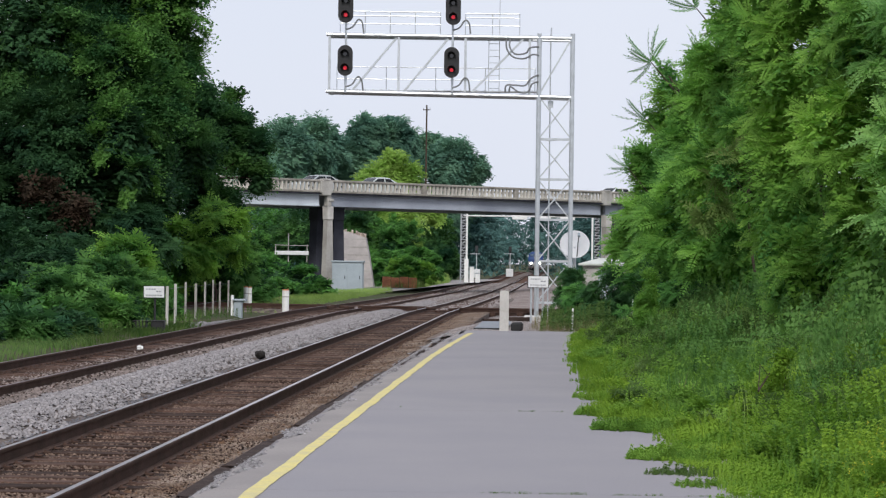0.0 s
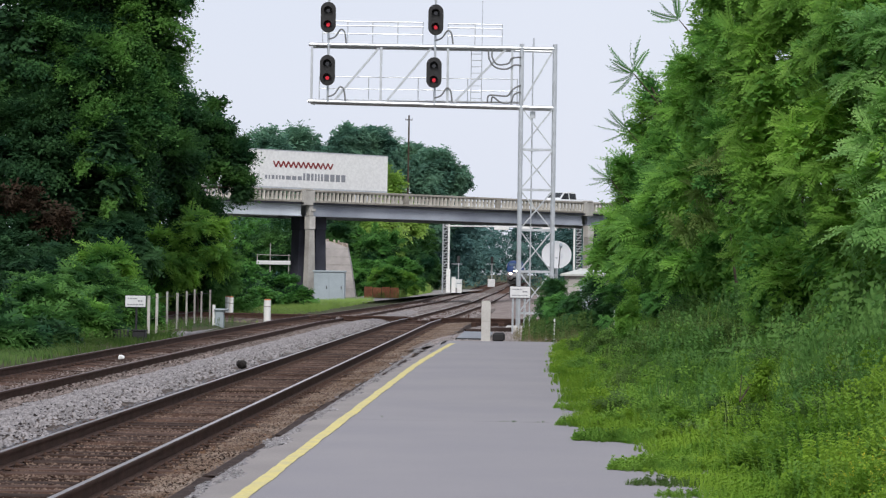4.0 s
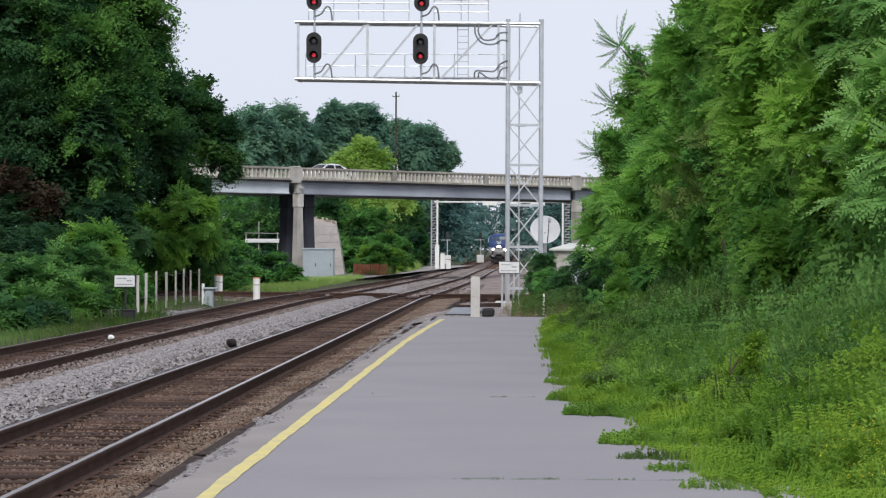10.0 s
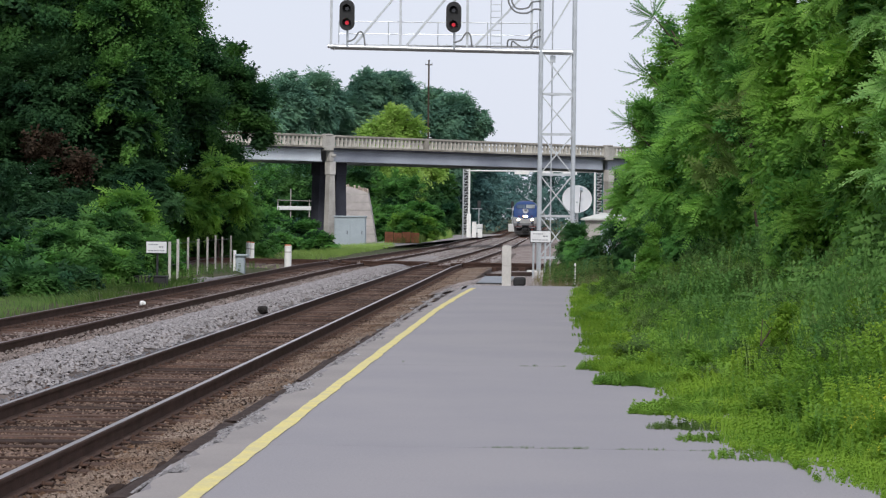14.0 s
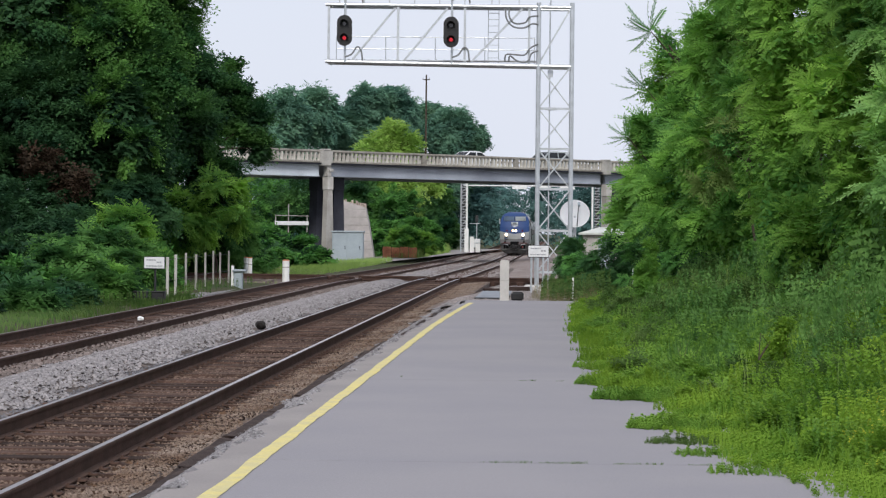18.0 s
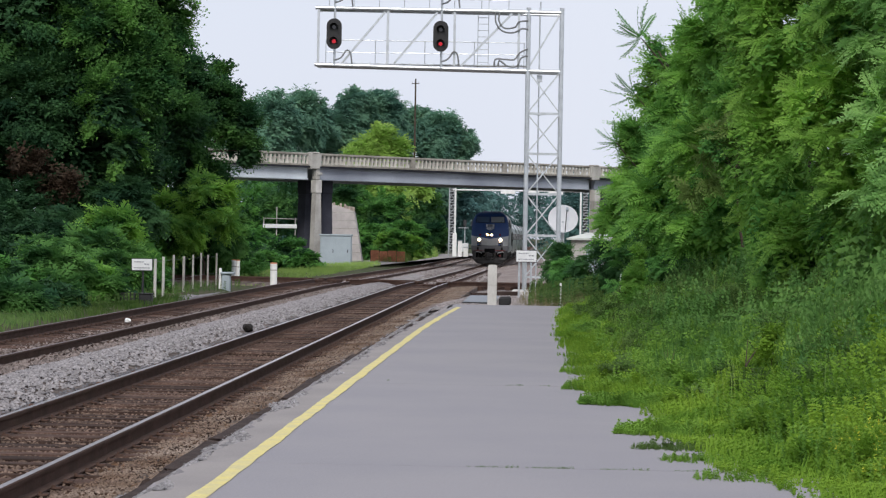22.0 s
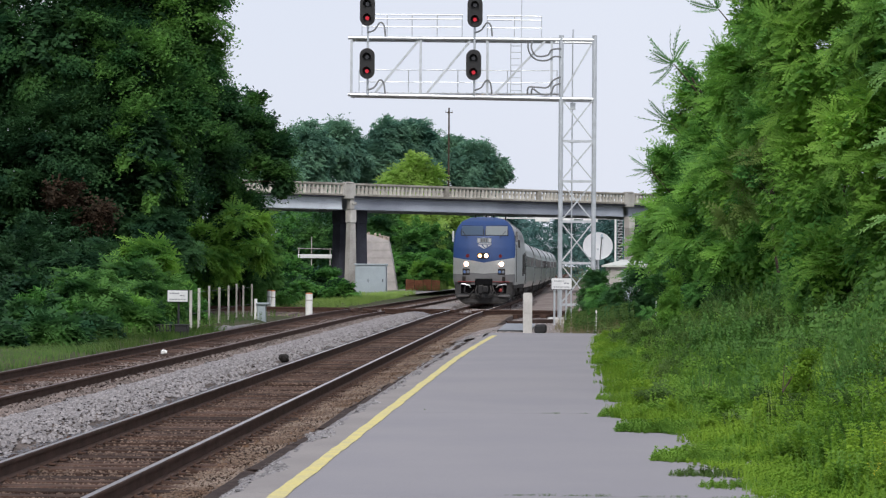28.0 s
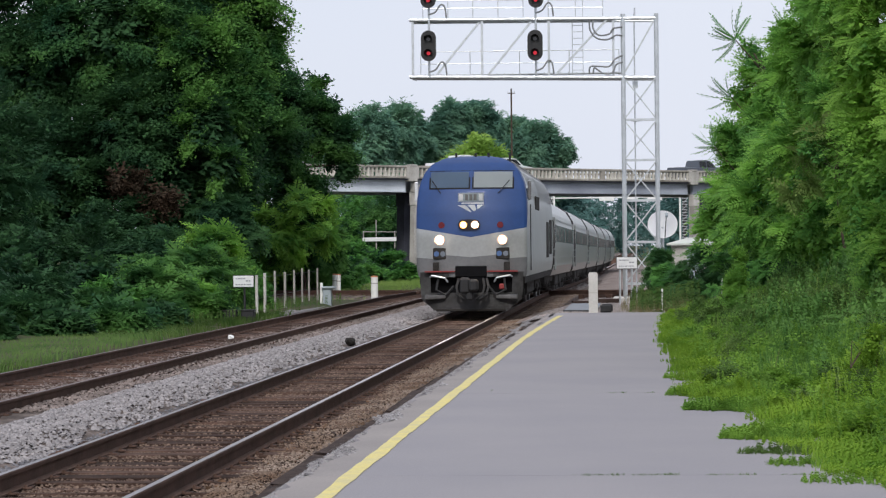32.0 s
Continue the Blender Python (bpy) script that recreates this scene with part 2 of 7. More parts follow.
COACH_STEEL = material("coach_steel", (0.40, 0.41, 0.40), 0.28, metal=0.75, vary=0.12, scale=0.8, fine=14, bump=0.03)
WINDOW_DARK = glass_material("window_dark", (0.02, 0.025, 0.03))
# reflections are put into the panes' tint, stronger in the right one
WINDSHIELD = glass_material("windshield", (0.12, 0.18, 0.27), 0.12)
WINDSHIELD_REFLECT = glass_material("windshield_reflect", (0.42, 0.46, 0.47), 0.12)
# for warm outer discs that imitate the halo round each lamp
LAMP_HALO = material("lamp_halo", (0.9, 0.5, 0.35), 0.3, glow=(1.0, 0.60, 0.40), glow_strength=1.5, bump=0, vary=0.01)
LAMP_ON = material("lamp_on", (1, 0.9, 0.7), 0.3, glow=(1.0, 0.80, 0.62), glow_strength=500, bump=0, vary=0.01)
LAMP_DIM = material("lamp_dim", (1, 0.7, 0.3), 0.3, glow=(1.0, 0.60, 0.25), glow_strength=70, bump=0, vary=0.01)
LAMP_RED = material("marker_red", (0.12, 0.01, 0.015), 0.25, bump=0, vary=0.01)


# ---- mesh helpers ----
def box(bm, x0, x1, y0, y1, z0, z1, bevel=0.0):
    m = Matrix.Translation(((x0 + x1) / 2, (y0 + y1) / 2, (z0 + z1) / 2)) @ Matrix.Diagonal((abs(x1 - x0), abs(y1 - y0), abs(z1 - z0), 1))
    r = bmesh.ops.create_cube(bm, size=1, matrix=m)
    if bevel:
        edges = list({e for v in r["verts"] for e in v.link_edges})
        bmesh.ops.bevel(bm, geom=edges, offset=bevel, segments=1, affect="EDGES", profile=0.5)
    return bm


def tube(bm, a, b, r, r2=None, sides=10, caps=True):
    a, b = Vector(a), Vector(b)
    d = b - a
    m = Matrix.Translation((a + b) / 2) @ d.to_track_quat("Z", "Y").to_matrix().to_4x4()
    bmesh.ops.create_cone(bm, cap_ends=caps, segments=sides, radius1=r, radius2=r if r2 is None else r2, depth=d.length, matrix=m)
    return bm


def bent_tube(bm, points, r, sides=8):
    """One continuous round hose through the points."""
    pts = [Vector(p) for p in points]
    prev = None
    for i, p in enumerate(pts):
        d = (pts[min(i + 1, len(pts) - 1)] - pts[max(i - 1, 0)]).normalized()
        a = d.orthogonal() if prev is None else (prev - d * prev.dot(d))
        a.normalize()
        b = d.cross(a)
        ring = [bm.verts.new(p + (a * math.cos(t) + b * math.sin(t)) * r) for t in [2 * math.pi * k / sides for k in range(sides)]]
        if prev is not None:
            for k in range(sides):
                bm.faces.new((last[k], last[(k + 1) % sides], ring[(k + 1) % sides], ring[k]))
        else:
            bm.faces.new(list(reversed(ring)))
        prev, last = a, ring
    bm.faces.new(last)
    return bm


def bar(bm, a, b, w, h):
    """A square bar from a to b."""
    a, b = Vector(a), Vector(b)
    d = b - a
    m = Matrix.Translation((a + b) / 2) @ d.to_track_quat("Z", "Y").to_matrix().to_4x4() @ Matrix.Diagonal((w, h, d.length, 1))
    bmesh.ops.create_cube(bm, size=1, matrix=m)
    return bm


def prism(bm, outline, y0, y1):
    """An outline in x, z pushed from y0 to y1."""
    front = [bm.verts.new((x, y0, z)) for x, z in outline]
    back = [bm.verts.new((x, y1, z)) for x, z in outline]
    n = len(outline)
    bm.faces.new(front)
    bm.faces.new(list(reversed(back)))
    for i in range(n):
        j = (i + 1) % n
        bm.faces.new((front[j], front[i], back[i], back[j]))
    bmesh.ops.recalc_face_normals(bm, faces=bm.faces[:])
    return bm


def finish(bm, name, mat, smooth=False):
    me = bpy.data.meshes.new(name)
    bm.to_mesh(me)
    bm.free()
    for m in (mat if isinstance(mat, (list, tuple)) else (mat,)):
        me.materials.append(m)
    if smooth:
        me.shade_smooth()
    return me


def part(name, bm, mat, parent, label="", smooth=False):
    ob = new(name, finish(bm, name, mat, smooth) if isinstance(bm, bmesh.types.BMesh) else bm)
    ob.parent = parent
    if label:
        ob["label"] = label
    return ob


def thing(name, label, category, m=None, group="", kind=""):
    ob = new(name)
    ob.empty_display_size = 0.2
    if m is not None:
        ob.matrix_basis = m
    return tagged(ob, label, category, group, kind)


def solid(name, bm, mat, label, category, group="", kind="", smooth=False, m=None):
    ob = new(name, finish(bm, name, mat, smooth))
    if m is not None:
        ob.matrix_basis = m
    return tagged(ob, label, category, group, kind)


def mesh_arrays(name, verts, faces, mat, mat_index=None):
    """A mesh from arrays: verts (n, 3), faces (m, 3 or 4)."""
    me = bpy.data.meshes.new(name)
    n, k = faces.shape
    me.vertices.add(len(verts))
    me.vertices.foreach_set("co", np.ascontiguousarray(verts, dtype=np.float32).ravel())
    me.loops.add(n * k)
    me.loops.foreach_set("vertex_index", np.ascontiguousarray(faces, dtype=np.int32).ravel())
    me.polygons.add(n)
    me.polygons.foreach_set("loop_start", np.arange(0, n * k, k, dtype=np.int32))
    me.polygons.foreach_set("loop_total", np.full(n, k, dtype=np.int32))
    for m in (mat if isinstance(mat, (list, tuple)) else (mat,)):
        me.materials.append(m)
    if mat_index is not None:
        me.polygons.foreach_set("material_index", np.ascontiguousarray(mat_index, dtype=np.int32))
    me.update(calc_edges=True)
    return me


# ---- the ground ----
def ground_height(x, y):
    if x > 0.2:
        z = 0.10 + 0.35 * min(1, max(0, (x - 1.5) / 4))
        if y > 64:
            z -= 0.42 * min(1, (y - 64) / 9)
        if y > 109:
            z -= 0.2
        return z
    if x > -3.2:
        return -0.55 if y < 62 else -0.75
    if x > -11.4:
        return -0.6
    if x > -12.4:
        return -0.45
    return -0.32 + 0.05 * math.sin(x * 0.7 + y * 0.3)


def build_ground():
    xs = [-3000, -1200, -500, -200, -120, -80, -60] + [-50 + 2 * i for i in range(18)] + [-13.5, -12.4, -11.9, -11.2, -8, -5, -3.2, -2.9, -1, 0.2, 0.6, 1.5, 2.5, 3.5, 5, 7, 10, 15, 22, 30, 50, 90, 200, 500, 1200, 3000]
    ys = [-3000, -1000, -300, -100, -40, -15, 0] + [4 + 2 * i for i in range(60)] + [130, 140, 150, 165, 180, 200, 240, 300, 400, 600, 1000, 1800, 3500]
    v = np.array([(x, y, ground_height(x, y)) for y in ys for x in xs])
    n = len(xs)
    f = np.array([(j * n + i, j * n + i + 1, (j + 1) * n + i + 1, (j + 1) * n + i) for j in range(len(ys) - 1) for i in range(n - 1)])
    ob = new("ground", mesh_arrays("ground", v, f, SOIL))
    tagged(ob, "dark green and brown weedy earth beside the railway", "ground", kind="structure")


build_ground()
NEAR_X, FAR_X = -4.756, -9.05
TRACK_END = 620.0
STATIONS = (60, 95, 105, 115, 124, 140, 166, 183, 200, 230, 260, 320, 370, 420, 510, 620)


def line_shift(y):
    """How far the line bends to the right and dips beyond the diamond crossing."""
    return (float(np.interp(y, [95, 124, 166, 193, 220, 262, 318, 400, 620], [0, 0.10, 0.28, 0.38, 0.46, 0.60, 0.82, 0.95, 1.1])),
            float(np.interp(y, [95, 124, 166, 200, 320, 400, 620], [0, -0.14, -0.29, -0.41, -0.38, -0.20, -0.15])))


def along_line(outline, y0, y1):
    """An outline in x, z drawn along the line from y0 to y1."""
    bm = bmesh.new()
    rings = []
    for y in [y0] + [s for s in STATIONS if y0 < s < y1] + [y1]:
        dx, dz = line_shift(y)
        rings.append([bm.verts.new((x + dx, y, z + dz)) for x, z in outline])
    n = len(outline)
    for r, q in zip(rings, rings[1:]):
        for i in range(n):
            j = (i + 1) % n
            bm.faces.new((r[j], r[i], q[i], q[j]))
    bm.faces.new(rings[0])
    bm.faces.new(list(reversed(rings[-1])))
    bmesh.ops.recalc_face_normals(bm, faces=bm.faces[:])
    return bm


def build_ballast_bed():
    bm = along_line([(-11.6, -0.62), (-11.0, -0.30), (-10.4, -0.21), (-7.65, -0.21), (-7.25, -0.11), (-6.55, -0.10), (-6.2, -0.19), (-6.0, -0.22), (-3.4, -0.23), (-3.0, -0.14), (-2.7, -0.14), (-2.7, -0.62)], -40, TRACK_END)
    solid("ballast_bed", bm, BALLAST_BED, "brown and grey crushed stone bed under the two tracks", "ballast", kind="structure")


build_ballast_bed()


def rail_mesh(name, length, shiny=True, bend=False):
    out = [(-0.075, 0), (0.075, 0), (0.075, 0.012), (0.012, 0.03), (0.012, 0.125), (0.036, 0.135), (0.036, 0.163), (0.028, 0.172), (-0.028, 0.172), (-0.036, 0.163), (-0.036, 0.135), (-0.012, 0.125), (-0.012, 0.03), (-0.075, 0.012)]
    bm = along_line(out, -40, length + 5) if bend else prism(bmesh.new(), out, 0, length)
    if shiny:
        for f in bm.faces:
            c = f.calc_center_median()
            if f.normal.z > 0.3 and c.z - (line_shift(c.y)[1] if bend else 0) > 0.1685:
                f.material_index = 1
    return finish(bm, name, [RAIL_RUST, RAIL_SHINE if shiny == 1 else RAIL_DULL])


def tie_mesh(seed):
    rnd = random.Random(seed)
    bm = box(bmesh.new(), -1.3, 1.3, -0.115, 0.115, -0.18, 0, 0.012)
    for v in bm.verts:
        v.co.z += rnd.uniform(-0.012, 0.008)
        v.co.y += rnd.uniform(-0.008, 0.008)
    return finish(bm, "tie", TIE_WOOD)


def build_track(name, cx, tilt, label, first, spacing, count, shiny=1):
    track = thing(name, label, "railway track", pose(cx, 0, 0), kind="structure")
    for side in (-1, 1):
        r = part("rail", rail_mesh("rail", TRACK_END - 5, shiny, True), None, track, "worn bright-topped steel rail" if shiny == 1 else "rust-brown steel rail")
        r.matrix_basis = pose(side * 0.7525, 0, -0.172 - side * tilt)
    meshes = [tie_mesh(i) for i in range(6)]
    rnd = random.Random(int(abs(cx) * 10))
    far_v, far_f, y, i = [], [], -40.0, -round((first + 40.0) / spacing)
    while y < TRACK_END - 2:
        bend = line_shift(y)
        dx, dz, turn = rnd.uniform(-0.05, 0.05) + bend[0], rnd.uniform(-0.012, 0.004) + bend[1], rnd.uniform(-1.2, 1.2)
        if 0 <= i < count:
            t = part("tie", rnd.choice(meshes), None, track)
            t.matrix_basis = pose(dx, y, -0.168 + dz, 0, math.degrees(math.atan2(tilt, 0.75)), turn)
        else:
            b = len(far_v)
            far_v += [(dx + sx * 1.3, y + sy * 0.115, sz - 0.168 + dz) for sz in (-0.12, 0) for sx, sy in ((-1, -1), (1, -1), (1, 1), (-1, 1))]
            far_f += [(b + a_, b + b_, b + c_, b + d_) for a_, b_, c_, d_ in ((4, 5, 6, 7), (0, 1, 5, 4), (1, 2, 6, 5), (2, 3, 7, 6), (3, 0, 4, 7))]
        y += spacing * rnd.uniform(0.94, 1.06)
        i += 1
    far = part("distant_ties", mesh_arrays("distant_ties", np.array(far_v), np.array(far_f), TIE_WOOD), None, track)
    far["kind"] = "stuff"
    # tie plates, spikes and anchors along both rails
    v, f, y = [], [], first
    while y < 190:
        for side in (-1, 1):
            for x0, x1, z1, w in ((-0.15, -0.08, -0.158, 0.08), (0.08, 0.15, -0.158, 0.08), (0.076, 0.10, -0.142, 0.022), (-0.10, -0.076, -0.142, 0.022)):
                b = len(v)
                xx, zz = side * 0.7525 + line_shift(y)[0], line_shift(y)[1] - side * tilt
                jy = rnd.uniform(-0.05, 0.05)
                v += [(xx + x, y + jy + s * w, z + zz) for z in (-0.172, z1) for x, s in ((x0, -1), (x1, -1), (x1, 1), (x0, 1))]
                f += [(b + a_, b + b_, b + c_, b + d_) for a_, b_, c_, d_ in ((4, 5, 6, 7), (0, 1, 5, 4), (1, 2, 6, 5), (2, 3, 7, 6), (3, 0, 4, 7))]
        y += spacing
    plates = part("tie_plates", mesh_arrays("tie_plates", np.array(v), np.array(f), RAIL_RUST), None, track)
    plates["kind"] = "stuff"
    return track


build_track("track_1", NEAR_X, 0.0, "main track of bright rails on old dark timber ties", 12.0, 0.5, 295)
build_track("track_2", FAR_X, 0.035, "second track of rusty rails on dark timber ties", 29.0, 0.5, 290, 2)


def build_crossing():
    track = thing("crossing_track", "rusty track crossing the two main tracks on a diamond", "railway track", pose(-4.8, 106.2, 0, 0, 0, -109.7), kind="structure")
    for side in (-1, 1):
        for y0, y1 in ((-60, -5.3), (-3.4, -0.95), (0.95, 12)):
            r = part("rail", rail_mesh("crossing_rail", y1 - y0, False), None, track, "rusty crossing rail")
            r.matrix_basis = pose(side * 0.7525, y0, -0.18)
    bm = bmesh.new()
    rnd = random.Random(5)
    for i in range(90):
        y = -45 + 0.62 * i
        box(bm, -1.35, 1.35, y, y + 0.24, -0.34, -0.17 + rnd.uniform(-0.02, 0.02))
    t = part("crossing_ties", bm, TIE_WOOD, track)
    t["kind"] = "stuff"
    bm = prism(bmesh.new(), [(-2.3, -0.5), (2.3, -0.5), (1.5, -0.2), (-1.5, -0.2)], -45, -6.4)
    part("ballast_shoulder", bm, BALLAST_BED, track, "low stone bed of the crossing track")
    bm = bmesh.new()
    for side in (-1, 1):
        for y in (-5.0, -4.1, -0.9, 0.75, 4.3):
            box(bm, side * 0.75 - 0.3, side * 0.75 + 0.3, y, y + 0.25, -0.15, -0.03, 0.02)
    part("frog_castings", bm, RAIL_RUST, track, "dark cast diamond frogs")


build_crossing()


def stones(name, mat, n, seed, place, size, label):
    """Loose stones as squashed eight-faced lumps."""
    rs = np.random.RandomState(seed)
    base = np.array([(1, 0, 0), (0, 1, 0), (-1, 0, 0), (0, -1, 0), (0, 0, 0.8)], float) - (0, 0, 0.25)
    tri = np.array([(0, 1, 4), (1, 2, 4), (2, 3, 4), (3, 0, 4)])
    c = place(rs, n)
    s = size * rs.uniform(0.55, 1.35, (n, 1, 1)) * rs.uniform(0.6, 1.2, (n, 5, 1))
    v = base[None] * s
    a = rs.uniform(0, 6.28, n)
    tilt = rs.uniform(-0.7, 0.7, n)
    ca, sa, ct, st = np.cos(a), np.sin(a), np.cos(tilt), np.sin(tilt)
    x, y, z = v[..., 0], v[..., 1], v[..., 2]
    y, z = y * ct[:, None] - z * st[:, None], y * st[:, None] + z * ct[:, None]
    x, y = x * ca[:, None] - y * sa[:, None], x * sa[:, None] + y * ca[:, None]
    v = np.stack([x, y, z], -1) + c[:, None, :]
    f = (tri[None] + (np.arange(n) * 5)[:, None, None]).reshape(-1, 3)
    ob = new(name, mesh_arrays(name, v.reshape(-1, 3), f, mat))
    return tagged(ob, label, "ballast", kind="stuff")


def strip(x0, x1, y0, y1, zf, fade=1.6):
    """Places in a strip, denser towards y0."""
    def place(rs, n):
        y = y0 + (y1 - y0) * rs.uniform(0, 1, n) ** fade
        x = rs.uniform(x0, x1, n) + 0.08 * np.sin(y * 1.3) + 0.06 * np.sin(y * 3.1)
        drop = np.interp(y, [95, 124, 166], [0, -0.14, -0.29])
        return np.stack([x, y, zf(x) + drop], -1)
    return place


stones("grey_ballast", STONE, 36000, 1, strip(-7.66, -6.18, 20, 138, lambda x: np.interp(x, [-7.66, -7.3, -6.9, -6.5, -6.18], [-0.18, -0.09, -0.05, -0.08, -0.18])), 0.034, "fresh light grey crushed stone between the tracks")
stones("grey_fines", STONE_FINES, 9000, 7, strip(-6.24, -5.62, 22, 110, lambda x: np.full_like(x, -0.185)), 0.02, "dark grey stone dust beside the main rail")
stones("dirty_ballast", STONE_DIRTY, 34000, 2, strip(-5.62, -3.5, 17, 102, lambda x: np.full_like(x, -0.181)), 0.019, "dirty brown ballast between the ties")
stones("far_ballast", STONE_TAN, 17000, 3, strip(-10.4, -7.7, 32, 130, lambda x: np.full_like(x, -0.176)), 0.034, "tan and grey ballast between rusty rails")
stones("tan_gravel", STONE_BROWN, 40000, 4, strip(-3.85, -2.70, 17, 109, lambda x: np.interp(x, [-3.85, -3.66, -3.3, -2.7], [-0.19, -0.163, -0.14, -0.115])), 0.014, "brown gravel and grit beside the platform edge")
stones("rusty_clods", STONE_RUST, 900, 8, strip(-3.8, -2.95, 17, 90, lambda x: np.full_like(x, -0.175)), 0.04, "rust-brown clods and chips along the main rail")
CRUMB = material("asphalt_crumbs", (0.30, 0.285, 0.29), 0.95, vary=0.35, scale=3, fine=30, bump=0.3, island=0.4)
stones("edge_rubble", CRUMB, 9000, 5, strip(-2.90, -2.54, 16.5, 62.4, lambda x: np.interp(x, [-2.9, -2.68, -2.56], [0.0, 0.14, 0.2])), 0.02, "pale broken asphalt crumbs along the platform edge")


APRON = ((62.95, 0.10), (66.7, 0.09), (75, 0.02), (87, -0.16), (97, -0.30), (110, -0.31), (138, -0.34), (190, -0.36), (270, -0.38))


def build_apron():
    bm = bmesh.new()
    rows = []
    for y, z in APRON:
        rows.append([bm.verts.new((x, y, z + dz)) for x, dz in ((-3.25, -0.16), (-2.3 if y > 64 else -2.5, -0.02), (-1.75 + 0.25 * math.sin(y), 0), (0.6, 0), (1.6, -0.05), (3.0, -0.3))])
    for k, (r, q) in enumerate(zip(rows, rows[1:])):
        for i in range(5):
            f = bm.faces.new((r[i], r[i + 1], q[i + 1], q[i]))
            # strips next to the track take a darker brown
            f.material_index = 1 if i < 2 and k < 5 else 0
    apron = material("dirt_gravel", (0.30, 0.258, 0.245), 0.95, vary=0.4, scale=0.9, fine=7, bump=0.6, second=(0.165, 0.125, 0.108))
    dirt = material("dark_dirt", (0.120, 0.088, 0.074), 0.95, vary=0.45, scale=1.1, fine=9, bump=0.6, second=(0.20, 0.162, 0.145))
    solid("gravel_apron", bm, [apron, dirt], "brown dirt and pale gravel ground beyond the platform end", "ground", kind="structure")


build_apron()


def apron_places(rs, n):
    y = 63.2 + 46 * rs.uniform(0, 1, n) ** 1.4
    x = rs.uniform(-3.0, 0.6, n)
    return np.stack([x, y, np.interp(y, [a for a, b in APRON], [b for a, b in APRON]) - np.where(x < -2.3, (-2.3 - x) * 0.17, 0)], -1)


stones("apron_gravel", STONE_PALE, 9000, 6, apron_places, 0.035, "loose pale gravel beyond the platform end")


def distant_places(x0, x1, y0, y1):
    """Places on the two tracks far down the line."""
    def place(rs, n):
        y = y0 + (y1 - y0) * rs.uniform(0, 1, n) ** 1.3
        bend = np.array([line_shift(v) for v in y])
        x = rs.uniform(x0, x1, n)
        return np.stack([x + bend[:, 0], y, bend[:, 1] - 0.17 + 0.08 * np.exp(-((x + 6.85) / 0.5) ** 2)], -1)
    return place


stones("distant_ballast", STONE_PALE, 15000, 9, distant_places(-11.0, -2.8, 108, 300), 0.055, "pale pinkish grey crushed stone down the line")


# ---- platform ----
def platform_edge(y):
    return -2.66 + 0.09 * (max(0, y - 26) / 36) ** 1.3 * 3 + 0.02 * math.sin(y * 2.1) + 0.03 * math.sin(y * 5.7 + 1) + 0.026 * math.sin(y * 13.1)


def platform_side(y):
    return 1.75 + 0.08 * math.sin(y * 1.7) + 1.1 * min(1.0, max(0.0, (20.5 - y) / 5))


def build_platform():
    top = thing("platform", "low grey asphalt platform with a yellow safety line and ragged weedy edge", "platform", kind="structure")
    cuts = [-25.0, -8.0, 8.7, 18.6, 28.9, 45.0, 63.0]
    for a, b in zip(cuts, cuts[1:]):
        bm = bmesh.new()
        n = int((b - a) / 0.25)
        rows = []
        for i in range(n + 1):
            y = a + 0.006 + (b - a - 0.012) * i / n
            e, s = platform_edge(y), platform_side(y)
            rows.append([bm.verts.new(p) for p in ((e - 0.02, y, -0.45), (e - 0.01, y, 0.12), (e + 0.07, y, 0.19), (e + 0.2, y, 0.2), (-2.24 + 0.04 * math.sin(y * 0.9), y, 0.2), (s, y, 0.2), (s, y, -0.45))])
        for r, q in zip(rows, rows[1:]):
            for i in range(6):
                f = bm.faces.new((r[i], r[i + 1], q[i + 1], q[i]))
                if i < 4:
                    f.material_index = 1 if i < 2 else 2
        bm.faces.new(rows[0])
        bm.faces.new(rows[-1])
        bmesh.ops.recalc_face_normals(bm, faces=bm.faces[:])
        part("asphalt_panel", bm, [ASPHALT, ASPHALT_EDGE, ASPHALT_WARM], top)
    bm = bmesh.new()
    rnd = random.Random(3)
    prev = None
    for i in range(300):
        y = -24.0 + i * 0.29
        if y > 60.4:
            break
        x = -2.20 + 0.20 * max(0, (y - 43.5) / 16.7) ** 1.6 + 0.005 * math.sin(y * 1.9)
        w = 0.062 + rnd.uniform(-0.008, 0.006)
        row = [bm.verts.new((x - w + rnd.uniform(-0.006, 0.006), y, 0.205)), bm.verts.new((x + w + rnd.uniform(-0.006, 0.006), y, 0.205))]
        if prev:
            bm.faces.new((prev[0], prev[1], row[1], row[0]))
        prev = row
    part("yellow_line", bm, YELLOW_PAINT, top, "worn yellow painted safety line")


build_platform()


